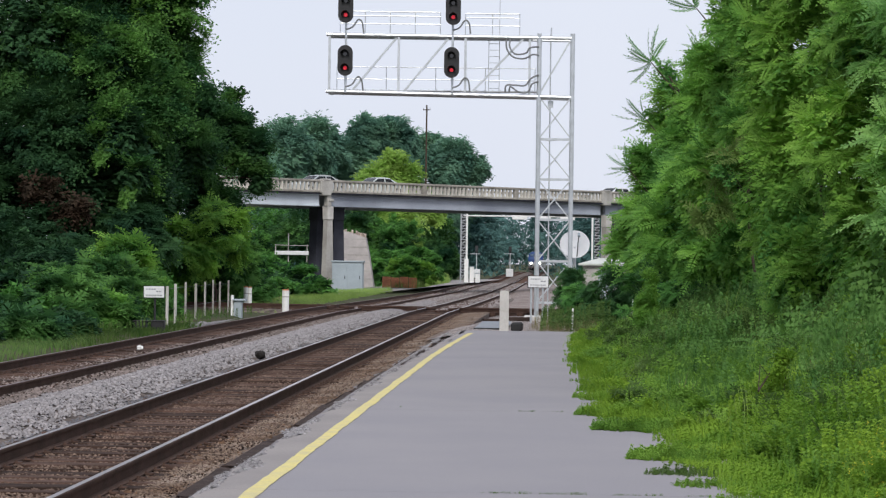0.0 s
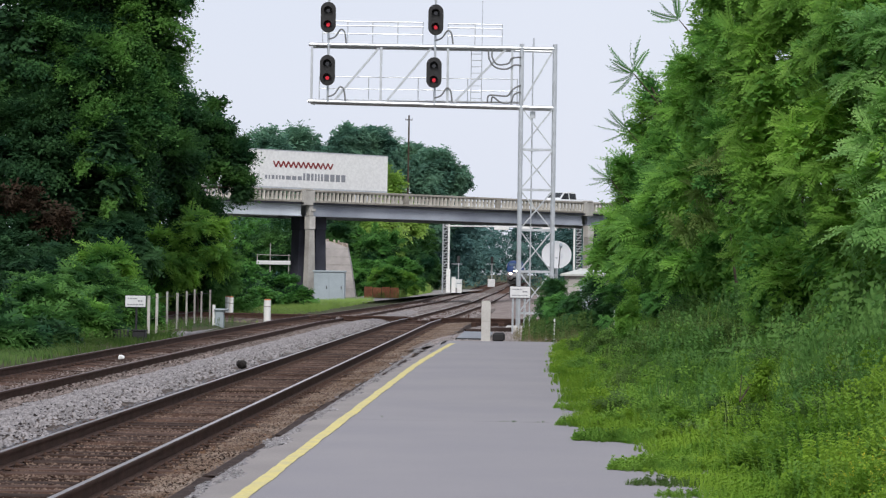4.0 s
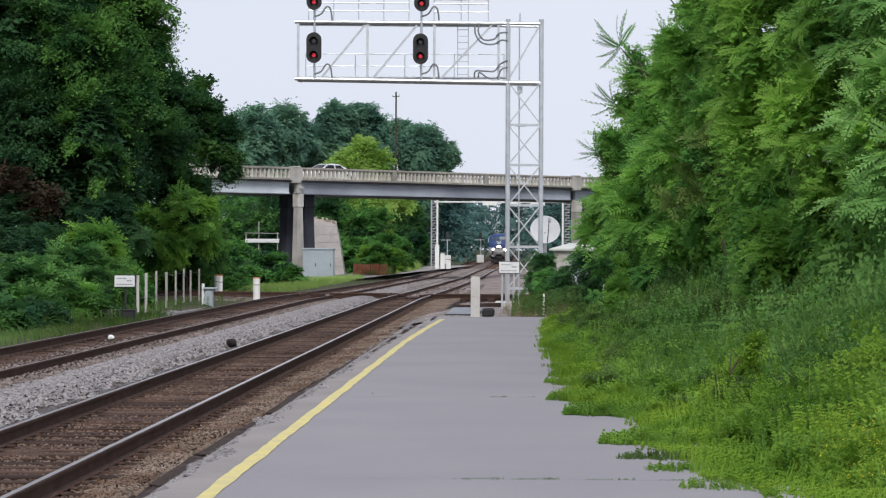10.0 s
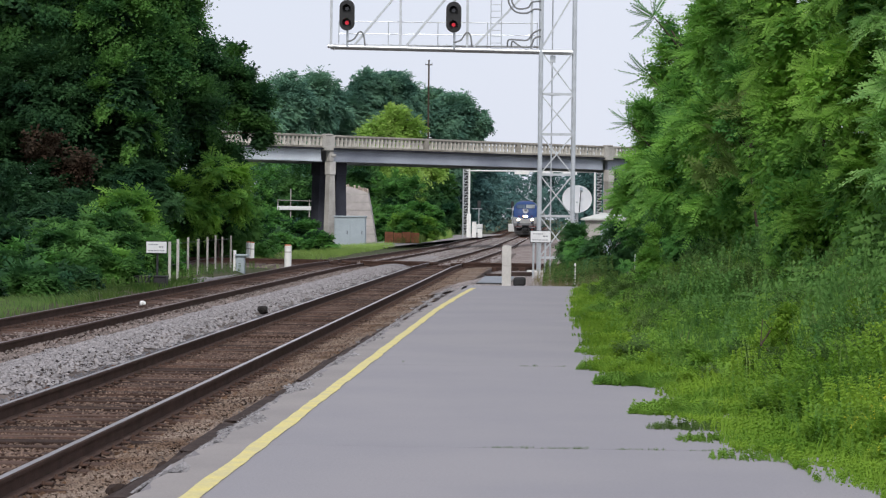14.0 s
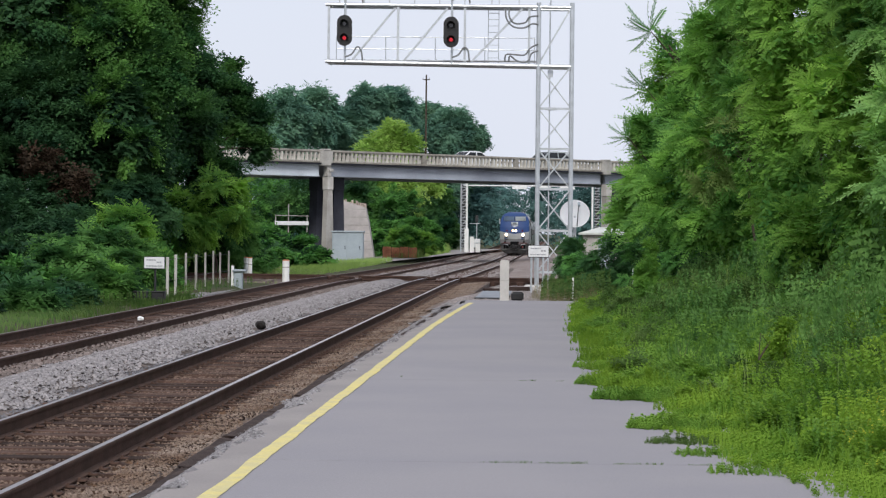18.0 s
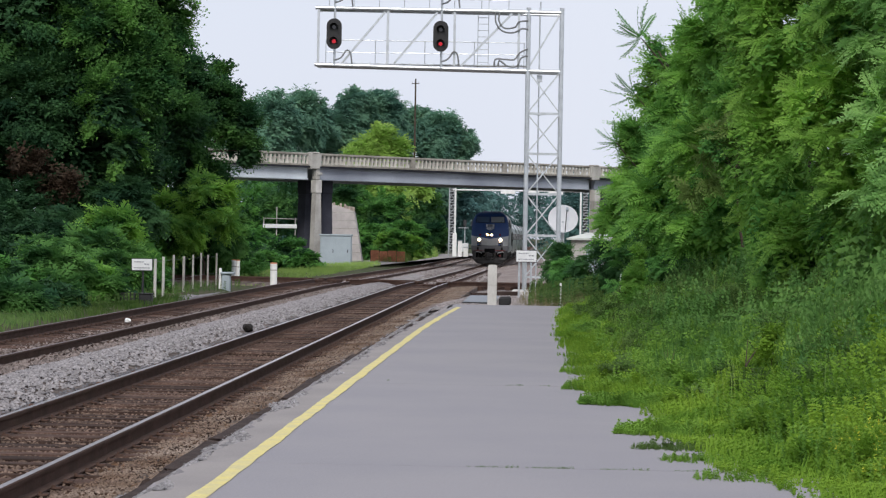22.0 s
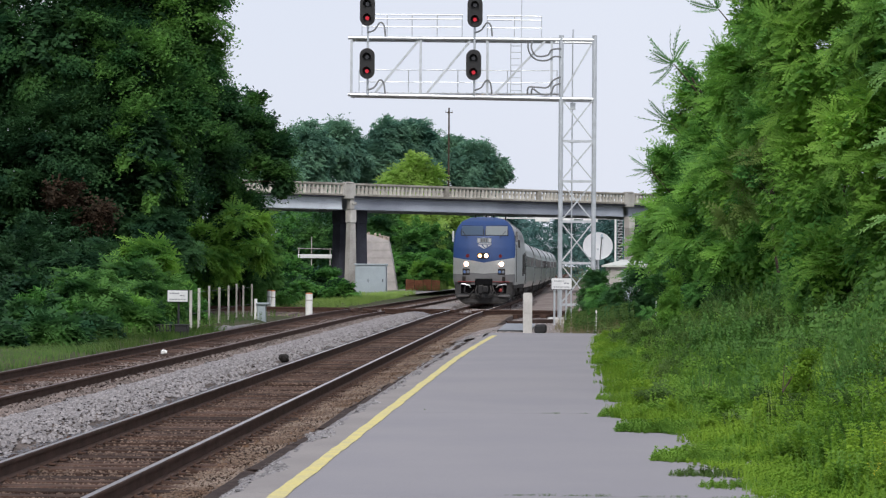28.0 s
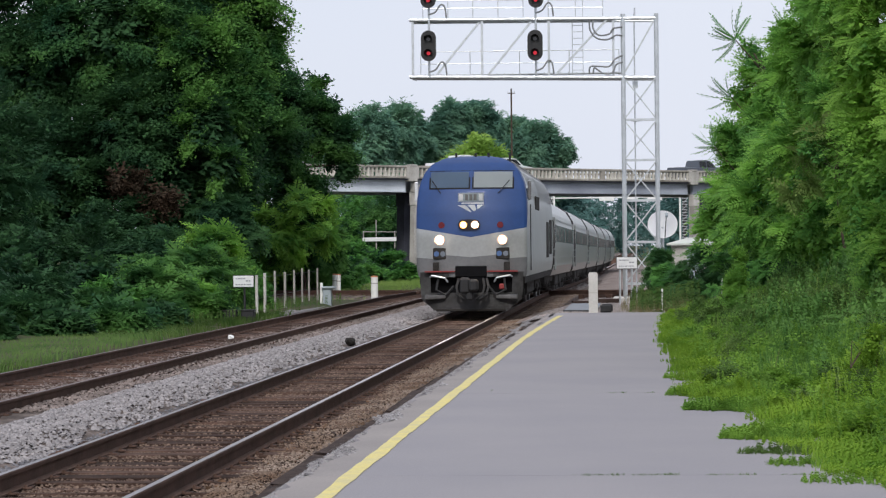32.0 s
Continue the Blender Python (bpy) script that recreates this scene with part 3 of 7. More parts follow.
def build_kerb():
    """A broken dark kerb of old asphalt and timber at the platform's foot."""
    rnd = random.Random(11)
    kerb = thing("edge_kerb", "broken dark timber and asphalt kerb at the platform foot", "kerb", kind="structure")
    y = 16.5
    while y < 61:
        length = rnd.uniform(2.2, 4.6)
        x = platform_edge(y) - 0.26 + rnd.uniform(-0.03, 0.03)
        bm = box(bmesh.new(), -0.11, 0.13, 0, length, -0.25, rnd.uniform(-0.01, 0.03), 0.015)
        bmesh.ops.subdivide_edges(bm, edges=bm.edges[:], cuts=2)
        for v in bm.verts:
            v.co += Vector((rnd.uniform(-0.018, 0.018), rnd.uniform(-0.03, 0.03), rnd.uniform(-0.014, 0.014)))
        p = part("kerb_piece", bm, KERB_TIMBER, kerb)
        p.matrix_basis = pose(x, y, 0, 0, 0, rnd.uniform(-1.5, 1.5))
        y += length + rnd.choice((0.02, 0.03, 0.05, 0.3))


build_kerb()


# ---- bridge ----
BALUSTER_PALE = material("baluster_concrete", (0.60, 0.57, 0.51), 0.92, vary=0.35, scale=0.7, fine=9, bump=0.3, per_object=0.16)
RAIL_CONCRETE = material("rail_concrete", (0.36, 0.34, 0.305), 0.92, vary=0.35, scale=0.5, fine=7, bump=0.3, second=(0.22, 0.205, 0.18))


def build_bridge():
    br = thing("bridge", "old road bridge with concrete balustrade, grey girders and concrete piers", "bridge", pose(-17.17, 186.4, -0.2, 0, 0, 45.1), kind="structure")
    s0, s1 = -165, 190
    # shade line below the overhang is put into the deck's dark colour
    part("deck", box(bmesh.new(), s0, s1, 0.02, 9.4, 7.10, 7.24, 0.02), CONCRETE_DARK, br, "deck edge in a dark colour for the overhang's shade")
    for y in (0.42, 3.2, 6.1, 8.6):
        for a, b in ((s0, -0.35), (0.35, 30.15), (30.75, s1)):
            bm = box(bmesh.new(), a, b, y, y + 0.30, 6.28, 7.10)
            box(bm, a, b, y - 0.10, y + 0.42, 6.2, 6.28)
            box(bm, a, b, y - 0.06, y + 0.38, 7.02, 7.10)
            # girders right of the left pier take a darker colour
            part("girder", bm, GIRDER_PAINT if a < 0 else GIRDER_DARK, br, "weathered pale grey girder" if a < 0 else "dark grey girder")
    baluster = finish(prism(bmesh.new(), [(-0.10, 7.36), (0.10, 7.36), (0.10, 7.44), (0.07, 7.52), (0.07, 7.90), (0.10, 7.97), (0.10, 8.03), (-0.10, 8.03), (-0.10, 7.97), (-0.07, 7.90), (-0.07, 7.52), (-0.10, 7.44)], -0.09, 0.09), "baluster", BALUSTER_PALE)
    for y in (0.12, 9.3):
        part("parapet_base", box(bmesh.new(), s0, s1, y - 0.17, y + 0.17, 7.22, 7.37, 0.02), RAIL_CONCRETE, br)
        part("top_rail", box(bmesh.new(), s0, s1, y - 0.16, y + 0.16, 8.02, 8.19, 0.03), RAIL_CONCRETE, br, "stained concrete handrail")
        i = -27.0
        while i < 51:
            if min(abs(i - p) for p in (0, 10, 20, 30.45)) > 0.45:
                b = part("baluster", baluster, None, br)
                b.matrix_basis = pose(i, y, 0)
            i += 0.40 if y < 1 else 0.80
        for p in (-20, -10, 10, 20, 40):
            part("parapet_post", box(bmesh.new(), p - 0.22, p + 0.22, y - 0.15, y + 0.15, 7.3, 8.15, 0.03), RAIL_CONCRETE, br)
        for p in (0, 30.45):
            bm = box(bmesh.new(), p - 0.44, p + 0.44, y - 0.25, y + 0.25, 7.0, 8.16, 0.04)
            box(bm, p - 0.62, p + 0.62, y - 0.21, y + 0.21, 7.2, 8.10, 0.04)
            box(bm, p - 0.36, p + 0.36, y - 0.29, y + 0.29, 8.13, 8.27, 0.04)
            part("pilaster", bm, CONCRETE, br, "heavy concrete pilaster over the pier")
        # bearing bracket hanging below the pilaster
        bm = box(bmesh.new(), 0.15, 0.55, y - 0.12, y + 0.35, 6.2, 7.0, 0.03)
        box(bm, 0.28, 0.72, y - 0.2, y + 0.2, 6.55, 6.75, 0.03)
        part("bearing_bracket", bm, CONCRETE, br, "stained concrete bracket over the bearing")
    # piers, set in line with the tracks
    for p in (0, 30.45):
        for k, (dx, back, w) in enumerate(((0.5, 0.1, 0.24), (2.06, 3.04, 0.36), (3.03, 2.06, 0.46), (5.8, 6.6, 0.44)) if p == 0 else ((0.6, 0.3, 0.30), (1.9, 0.6, 0.4), (6.4, 5.2, 0.44))):
            bm = box(bmesh.new(), p + dx - w - 0.05, p + dx + w + 0.05, back - 0.08, back + (0.58 if k == 0 else 0.98), 5.2, 6.2, 0.04)
            b2 = prism(bmesh.new(), [(-w, 5.2), (w, 5.2), (w + 0.2, -0.6), (-w - 0.2, -0.6)], back, back + (0.5 if k == 0 else 0.9))
            bmesh.ops.translate(b2, verts=b2.verts[:], vec=(p + dx, 0, 0))
            # back columns take a much darker concrete than the front one
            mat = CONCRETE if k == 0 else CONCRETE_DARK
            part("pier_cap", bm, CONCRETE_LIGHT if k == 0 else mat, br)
            part("pier_column", b2, mat, br, "tapered concrete column" if k == 0 else "dark column")


build_bridge()


def build_wing_wall():
    bm = prism(bmesh.new(), [(-20.3, -0.7), (-20.3, 4.73), (-17.9, 4.45), (-17.3, 4.29), (-16.7, 4.12), (-16.1, 3.91), (-15.8, 2.44), (-15.3, -0.7)], 212, 213.5)
    solid("wing_wall", bm, material("pale_wall", (0.56, 0.52, 0.51), 0.9, vary=0.2, scale=0.5, fine=3, bump=0.15, second=(0.40, 0.37, 0.37)), "pale concrete retaining wall with a ragged top", "wall", kind="structure")
    # shadowed joints between the wall's courses
    for k in range(6):
        z = 0.35 + k * 0.68
        right = float(np.interp(z, [-0.7, 2.44, 3.91, 4.3], [-15.3, -15.8, -16.1, -17.3]))
        solid("wall_joint", box(bmesh.new(), -20.2, right - 0.05, 211.985, 212.01, z, z + 0.07), CONCRETE, "dark joint between courses of the retaining wall", "wall joint", "joints of the retaining wall", kind="structure")
    rnd = random.Random(8)
    CREST = material("crest_stone", (0.60, 0.50, 0.43), 0.95, vary=0.4, scale=2, fine=12, bump=0.3, per_object=0.25)
    rubble = thing("broken_crest", "rusty brown broken stones along the wall top", "rubble", pose(0, 0, 0))
    for i in range(16):
        x = -19.0 + i * 0.185
        z = 4.50 - i * 0.037
        p = part("stone", box(bmesh.new(), x, x + rnd.uniform(0.1, 0.16), 212.1, 212.9, z - 0.05, z + rnd.uniform(0.12, 0.42), 0.02), CREST, rubble)
    bm = bmesh.new()
    for i in range(24):
        a, b = 157 + i * 7, 157 + i * 7 + 7
        xa, xb = -15.2 + 0.036 * (a - 157), -15.2 + 0.036 * (b - 157)
        vs = [bm.verts.new((xa - 2.0, a, -0.28)), bm.verts.new((xa + 2.4, a, -0.27)), bm.verts.new((xb + 2.4, b, -0.27)), bm.verts.new((xb - 2.0, b, -0.28))]
        bm.faces.new(vs)
    bmesh.ops.remove_doubles(bm, verts=bm.verts[:], dist=0.01)
    solid("access_road", bm, material("gravel_road", (0.33, 0.31, 0.30), 0.95, vary=0.25, scale=1, fine=10, bump=0.4), "pale gravel service road beside the track", "road", kind="structure")


build_wing_wall()


# ---- signal gantry over the tracks ----
GY = 92.9


def build_gantry():
    g = thing("signal_gantry", "galvanised steel cantilever signal gantry reaching over both tracks", "signal gantry", pose(0, GY, 0))
    xl, xr, xb, yb = -0.64, 0.60, -0.22, 1.1
    for x, y, r, top in ((xl, 0, 0.088, 10.5), (xr, 0, 0.088, 10.5), (xb, yb, 0.028, 10.6)):
        part("tower_leg", tube(bmesh.new(), (x, y, -0.3), (x, y, top), r, sides=14), GALVANISED, g, smooth=False)
    levels = [0.45, 2.0, 3.55, 5.05, 6.55, 8.15]
    for i, z in enumerate(levels):
        part("tower_strut", bar(bmesh.new(), (xl, 0, z), (xr, 0, z), 0.09, 0.09), GALVANISED, g)
        bm = bar(bmesh.new(), (xl, 0, z), (xb, yb, z), 0.028, 0.028)
        bar(bm, (xr, 0, z), (xb, yb, z), 0.028, 0.028)
        part("tower_strut", bm, GALVANISED, g)
        if i + 1 < len(levels):
            z2 = levels[i + 1]
            part("tower_brace", bar(bmesh.new(), (xl + 0.05, -0.05, z + 0.06), (xr - 0.05, -0.05, z2 - 0.06), 0.11, 0.05), GALVANISED, g)
            part("tower_brace", bar(bmesh.new(), (xl + 0.05, 0.06, z2 - 0.06), (xr - 0.05, 0.06, z + 0.06), 0.075, 0.045), GALVANISED, g)
    part("tower_brace", bar(bmesh.new(), (xl + 0.05, 0, 8.3), (xr - 0.05, 0, 10.3), 0.09, 0.06), GALVANISED, g)
    # cantilever truss, two planes
    for y, r in ((0, 0.075), (1.1, 0.05)):
        part("top_chord", tube(bmesh.new(), (-8.62, y, 10.40), (0.6, y, 10.33), r, sides=12), GALVANISED, g)
        part("bottom_chord", tube(bmesh.new(), (-8.62, y, 8.27), (0.6, y, 8.12), r, sides=12), GALVANISED, g)
    for i, x in enumerate((-8.5, -5.9, -3.4, -1.0)):
        part("truss_post", bar(bmesh.new(), (x, 0, 8.2), (x, 0, 10.38), 0.09, 0.07), GALVANISED, g)
        part("truss_tie", bar(bmesh.new(), (x, 0, 10.38), (x + 0.02, 1.1, 10.38), 0.05, 0.05), GALVANISED, g)
        part("truss_tie", bar(bmesh.new(), (x, 0, 8.22), (x + 0.02, 1.1, 8.22), 0.05, 0.05), GALVANISED, g)
    for a, b in ((-7.65, -6.0), (-5.7, -4.05), (-3.15, -1.25)):
        part("truss_diagonal", bar(bmesh.new(), (a, 0, 8.28), (b, 0, 10.28), 0.10, 0.07), GALVANISED, g)
    # walkway grating and handrails behind the front plane
    bm = box(bmesh.new(), -8.45, -0.7, 0.45, 1.05, 8.34, 8.37)
    for i in range(26):
        box(bm, -8.4 + i * 0.3, -8.37 + i * 0.3, 0.45, 1.05, 8.37, 8.40)
    part("walkway", bm, GALVANISED, g, "steel grating walkway")
    part("walkway", box(bmesh.new(), -8.45, -0.9, 0.45, 1.05, 10.44, 10.47), GALVANISED, g, "steel grating walkway")
    for x0, x1, zs in ((-8.2, -4.4, (11.38, 11.22, 10.92)), (-3.45, -1.4, (11.33, 11.18, 10.88)), (-8.3, -0.8, (9.28, 8.82))):
        for z in zs:
            part("handrail", tube(bmesh.new(), (x0, 1.05, z), (x1, 1.05, z - 0.02), 0.017 if z < 10 else 0.024, sides=8), GALVANISED, g)
        n = 4 if x1 - x0 > 3 else 2
        for i in range(n + 1):
            x = x0 + (x1 - x0) * i / n
            part("handrail_post", tube(bmesh.new(), (x, 1.05, 10.42 if zs[0] > 10 else 8.3), (x, 1.05, zs[0]), 0.018, sides=8), GALVANISED, g)
    # ladder
    bm = bmesh.new()
    for x in (-2.55, -2.15):
        tube(bm, (x, 0.9, 8.3), (x, 0.9, 12.2 if x > -2.4 else 10.5), 0.016, sides=6)
    for i in range(9):
        tube(bm, (-2.55, 0.9, 8.5 + i * 0.24), (-2.15, 0.9, 8.5 + i * 0.24), 0.012, sides=6)
    part("ladder", bm, GALVANISED, g, "narrow steel ladder")
    part("pipe_end", tube(bmesh.new(), (-0.2, 0.3, 10.4), (-0.2, 0.3, 10.75), 0.03, sides=8), GALVANISED, g)
    part("junction_box", box(bmesh.new(), -0.3, -0.1, 0.2, 0.4, 7.75, 8.0), GALVANISED, g)
    # hanging cables by the tower
    def cable(points, name="cable"):
        cu = []
        pts = [Vector(p) for p in points]
        for i in range(len(pts) - 1):
            p0, p1, p2, p3 = pts[max(0, i - 1)], pts[i], pts[i + 1], pts[min(len(pts) - 1, i + 2)]
            for s in range(5):
                t = s / 5
                cu.append(0.5 * ((2 * p1) + (p2 - p0) * t + (2 * p0 - 5 * p1 + 4 * p2 - p3) * t * t + (3 * p1 - p0 - 3 * p2 + p3) * t ** 3))
        cu.append(pts[-1])
        part("cable", bent_tube(bmesh.new(), cu, 0.032, 7), DARK_GREY_CABLE, g, "grey conduit cable")
    cable([(-1.88, -0.05, 10.3), (-1.85, -0.1, 9.9), (-1.6, -0.12, 9.6), (-1.2, -0.12, 9.55), (-0.9, -0.1, 9.7), (-0.66, -0.1, 9.68)])
    cable([(-1.72, -0.05, 10.3), (-1.75, -0.1, 10.0), (-1.55, -0.12, 9.72), (-1.15, -0.12, 9.75), (-1.0, -0.1, 9.95), (-0.66, -0.1, 10.0)])
    cable([(-1.9, -0.05, 8.3), (-1.85, -0.1, 8.55), (-1.5, -0.12, 8.55), (-1.15, -0.12, 8.55), (-0.95, -0.1, 8.8), (-0.66, -0.1, 8.95)])
    cable([(-1.75, -0.05, 8.3), (-1.7, -0.1, 8.5), (-1.4, -0.12, 8.3), (-1.05, -0.12, 8.3), (-0.9, -0.1, 8.6), (-0.66, -0.1, 8.7)])
    # masts of the signal heads
    for x in (-7.88, -3.88):
        part("signal_mast", tube(bmesh.new(), (x, -0.08, 8.22), (x, -0.08, 12.2), 0.045, sides=10), GALVANISED, g)
        for z in (8.25, 10.4):
            cable([(x, -0.12, z + 0.18), (x + 0.25, -0.12, z + 0.28), (x + 0.45, -0.12, z + 0.55), (x + 0.6, -0.12, z + 0.45), (x + 0.66, -0.12, z + 0.05)])
    part("foundation", box(bmesh.new(), -1.1, 1.1, -0.6, 1.6, -0.6, -0.05, 0.04), CONCRETE_LIGHT, g, "concrete footing")
    return g


DARK_GREY_CABLE = material("grey_cable", (0.20, 0.21, 0.22), 0.6, vary=0.2, bump=0.05)
GANTRY = build_gantry()


def build_signal_head(m):
    bm = bmesh.new()
    ring = [(0.285 * math.cos(a), 0.29 * (1 if math.sin(a) > 0 else -1) + 0.285 * math.sin(a)) for a in [math.pi * 2 * (i + 0.5) / 28 for i in range(28)]]
    h = part("signal_head", prism(bm, ring, 0, 0.03), BLACK_PAINT, GANTRY, "black oval signal head showing a red light")
    h.matrix_basis = m
    part("housing", box(bmesh.new(), -0.16, 0.16, 0.03, 0.24, -0.42, 0.42, 0.03), BLACK_PAINT, h)
    for z, mat, lab in ((0.24, DARK_LENS, "dark unlit lens"), (-0.285, RED_LENS, "lit red lens")):
        part("lens", tube(bmesh.new(), (0, -0.035, z), (0, 0.0, z), 0.072, sides=20), mat, h, lab)
        bm = bmesh.new()
        n, r = 14, 0.15
        pts = [(math.radians(-25 + 230 * i / (n - 1))) for i in range(n)]
        fr = [bm.verts.new((r * math.cos(a), -0.30, z + r * math.sin(a))) for a in pts]
        bk = [bm.verts.new((r * math.cos(a), 0.0, z + r * math.sin(a))) for a in pts]
        for i in range(n - 1):
            bm.faces.new((fr[i], fr[i + 1], bk[i + 1], bk[i]))
        bmesh.ops.solidify(bm, geom=bm.faces[:], thickness=0.012)
        part("hood", bm, BLACK_PAINT, h)
    part("bracket", bar(bmesh.new(), (0, 0.12, -0.55), (0, 0.12, -0.42), 0.08, 0.08), GALVANISED, h)
    return h


for x, z in ((-7.88, 9.40), (-3.9, 9.36), (-7.88, 11.38), (-3.86, 11.33)):
    build_signal_head(pose(x, -0.38, z))


FAR_TOWER_X = 4.65


def build_far_gantry():
    g = thing("distant_gantry", "distant white lattice signal gantry behind the bridge", "signal gantry", pose(0, 271.3, 0))
    for x in (-9.85, FAR_TOWER_X):
        for dx in ((-0.32, 0.32) if x < 0 else (-0.5, 0.5)):
            part("tower_leg", tube(bmesh.new(), (x + dx, 0, -0.3), (x + dx, 0, 7.6), 0.11 if (dx > 0) == (x < 0) else 0.07, sides=8), WHITE_PAINT if (dx > 0) == (x < 0) else GALVANISED, g)
        bm = bmesh.new()
        for i in range(12):
            z = 0.2 + i * 0.6
            bar(bm, (x - 0.3, 0.1, z), (x + 0.3, 0.1, z + 0.6), 0.05, 0.05)
            bar(bm, (x - 0.3, 0, z), (x + 0.3, 0, z), 0.05, 0.06)
            bar(bm, (x - 0.3, 0, z + 0.3), (x + 0.3, 0, z + 0.3), 0.05, 0.06)
        part("lattice", bm, GALVANISED, g)
        part("backing_plate", box(bmesh.new(), x - 0.24, x + 0.24, 0.16, 0.2, 0.2, 7.2), DARK_STEEL, g, "dark ladder backing")
    for z in (7.0, 7.75):
        part("beam_chord", tube(bmesh.new(), (-9.85, 0, z), (FAR_TOWER_X, 0, z), 0.075, sides=8), WHITE_PAINT, g)
    bm = bmesh.new()
    for i in range(14):
        x = -9.8 + i * 0.98
        bar(bm, (x, 0, 7.0), (x + 0.98, 0, 7.75), 0.05, 0.05)
    part("lattice", bm, GALVANISED, g)
    bm = box(bmesh.new(), -9.75, -9.3, -0.7, -0.2, -0.3, 2.3, 0.03)
    part("relay_case", bm, WHITE_PAINT, g, "white relay case at the foot")
    for k in (0, 1, 2):
        part("signal_board", box(bmesh.new(), -4.6 + k * 2.6, -3.0 + k * 2.6, -0.15, 0, 7.0 - 0.35, 7.2, 0.02), WHITE_PAINT, g)


build_far_gantry()


# ---- small trackside things ----
def text_bars(parent, x0, x1, y, z, rows, mat, seed=1):
    """Rows of plain bars in place of writing that cannot be read, on a face looking towards -y."""
    rnd = random.Random(seed)
    for zc, h in rows:
        x = x0
        while x < x1 - 0.02:
            w = min(rnd.uniform(0.5, 1.4) * h * 2.2, x1 - x)
            part("lettering", box(bmesh.new(), x, x + w, y - 0.006, y, zc - h / 2, zc + h / 2), mat, parent)
            x += w + h * 0.5


def build_sign(name, x0, x1, y, z0, z1, posts, label, seed):
    s = thing(name, label, "sign", pose((x0 + x1) / 2, y, 0))
    w, h = x1 - x0, z1 - z0
    b = part("board", box(bmesh.new(), -w / 2, w / 2, -0.02, 0.02, z0, z1, 0.008), SIGN_WHITE, s)
    part("board_rim", box(bmesh.new(), -w / 2 - 0.02, w / 2 + 0.02, 0.022, 0.04, z0 - 0.02, z1 + 0.02), DARK_STEEL, s)
    text_bars(s, -w * 0.38, w * 0.1, -0.021, 0, ((z1 - h * 0.25, h * 0.09),), SIGN_INK, seed)
    text_bars(s, w * 0.12, w * 0.36, -0.021, 0, ((z1 - h * 0.45, h * 0.12),), SIGN_INK, seed + 1)
    text_bars(s, -w * 0.40, w * 0.40, -0.021, 0, ((z1 - h * 0.78, h * 0.08),), SIGN_INK, seed + 2)
    for px in posts:
        part("post", tube(bmesh.new(), (px, 0.07, -0.6), (px, 0.07, z1), 0.035, sides=8), DARK_STEEL if len(posts) == 1 else GALVANISED, s)
    return s


build_sign("notice_sign", -12.73, -12.10, 76.9, 0.70, 1.05, (0.02,), "small white notice board on a dark post beside the track", 3)
build_sign("notice_sign", -0.86, -0.18, 84.2, 1.10, 1.48, (-0.24, -0.05, 0.16), "white notice board on steel posts at the signal tower", 7)
for x0, x1 in ((-12.95, -12.55), (-12.35, -12.0)):
    c = thing("switch_box", "dark steel box beside the far track", "box", pose((x0 + x1) / 2, 76.3, -0.45))
    part("case", box(bmesh.new(), -0.2, 0.2, -0.2, 0.2, 0, 0.42, 0.02), BLACK_PAINT, c)
    part("lid", box(bmesh.new(), -0.22, 0.22, -0.22, 0.22, 0.42, 0.46, 0.01), BLACK_PAINT, c)


def build_fence():
    """Pale steel posts of a railed enclosure round a culvert."""
    f = thing("post_fence", "row of pale steel posts with thin wire beside the track", "fence", pose(0, 0, 0))
    pts = [(-12.86, 82.4), (-13.12, 85.9), (-13.285, 89.4), (-13.38, 92.6), (-13.48, 95.8), (-13.72, 99.8), (-13.66, 101.4), (-13.62, 103.8)]
    for i, (x, y) in enumerate(pts):
        p = part("post", tube(bmesh.new(), (x, y, -0.55), (x, y, 1.0 + 0.04 * (i % 3)), 0.050 if i in (0, 1, 3) else 0.040, sides=10), CONCRETE_LIGHT if i < 2 else CONCRETE, f)
        if i:
            q = pts[i - 1]
            for z in (0.2, 0.9):
                part("wire", tube(bmesh.new(), (q[0], q[1], z), (x, y, z), 0.008, sides=5), DARK_STEEL, f)
    slab = thing("culvert_slab", "pale concrete slab beside the far track", "slab", pose(-12.5, 90, -0.45))
    part("slab", box(bmesh.new(), -0.35, 0.35, -8.7, 8.7, -0.2, 0.10, 0.04), ASPHALT_EDGE, slab)


build_fence()


def build_bollard(x, y, h, r):
    b = thing("bollard", "white painted bollard with a rust-red top", "bollard", pose(x, y, -0.4), "white bollards beside the crossing")
    part("shaft", tube(bmesh.new(), (0, 0, -0.2), (0, 0, h), r, sides=16), WHITE_PAINT, b)
    part("cap", tube(bmesh.new(), (0, 0, h), (0, 0, h + 0.05), r * 1.04, r * 0.8, sides=16), ORANGE_MESH, b, "rust-red top")
    part("band", tube(bmesh.new(), (0, 0, h * 0.72), (0, 0, h * 0.76), r * 1.02, sides=16), CONCRETE, b)


build_bollard(-11.34, 105.0, 1.03, 0.15)
build_bollard(-14.06, 113.2, 1.05, 0.10)
build_bollard(-13.69, 111.7, 1.05, 0.095)


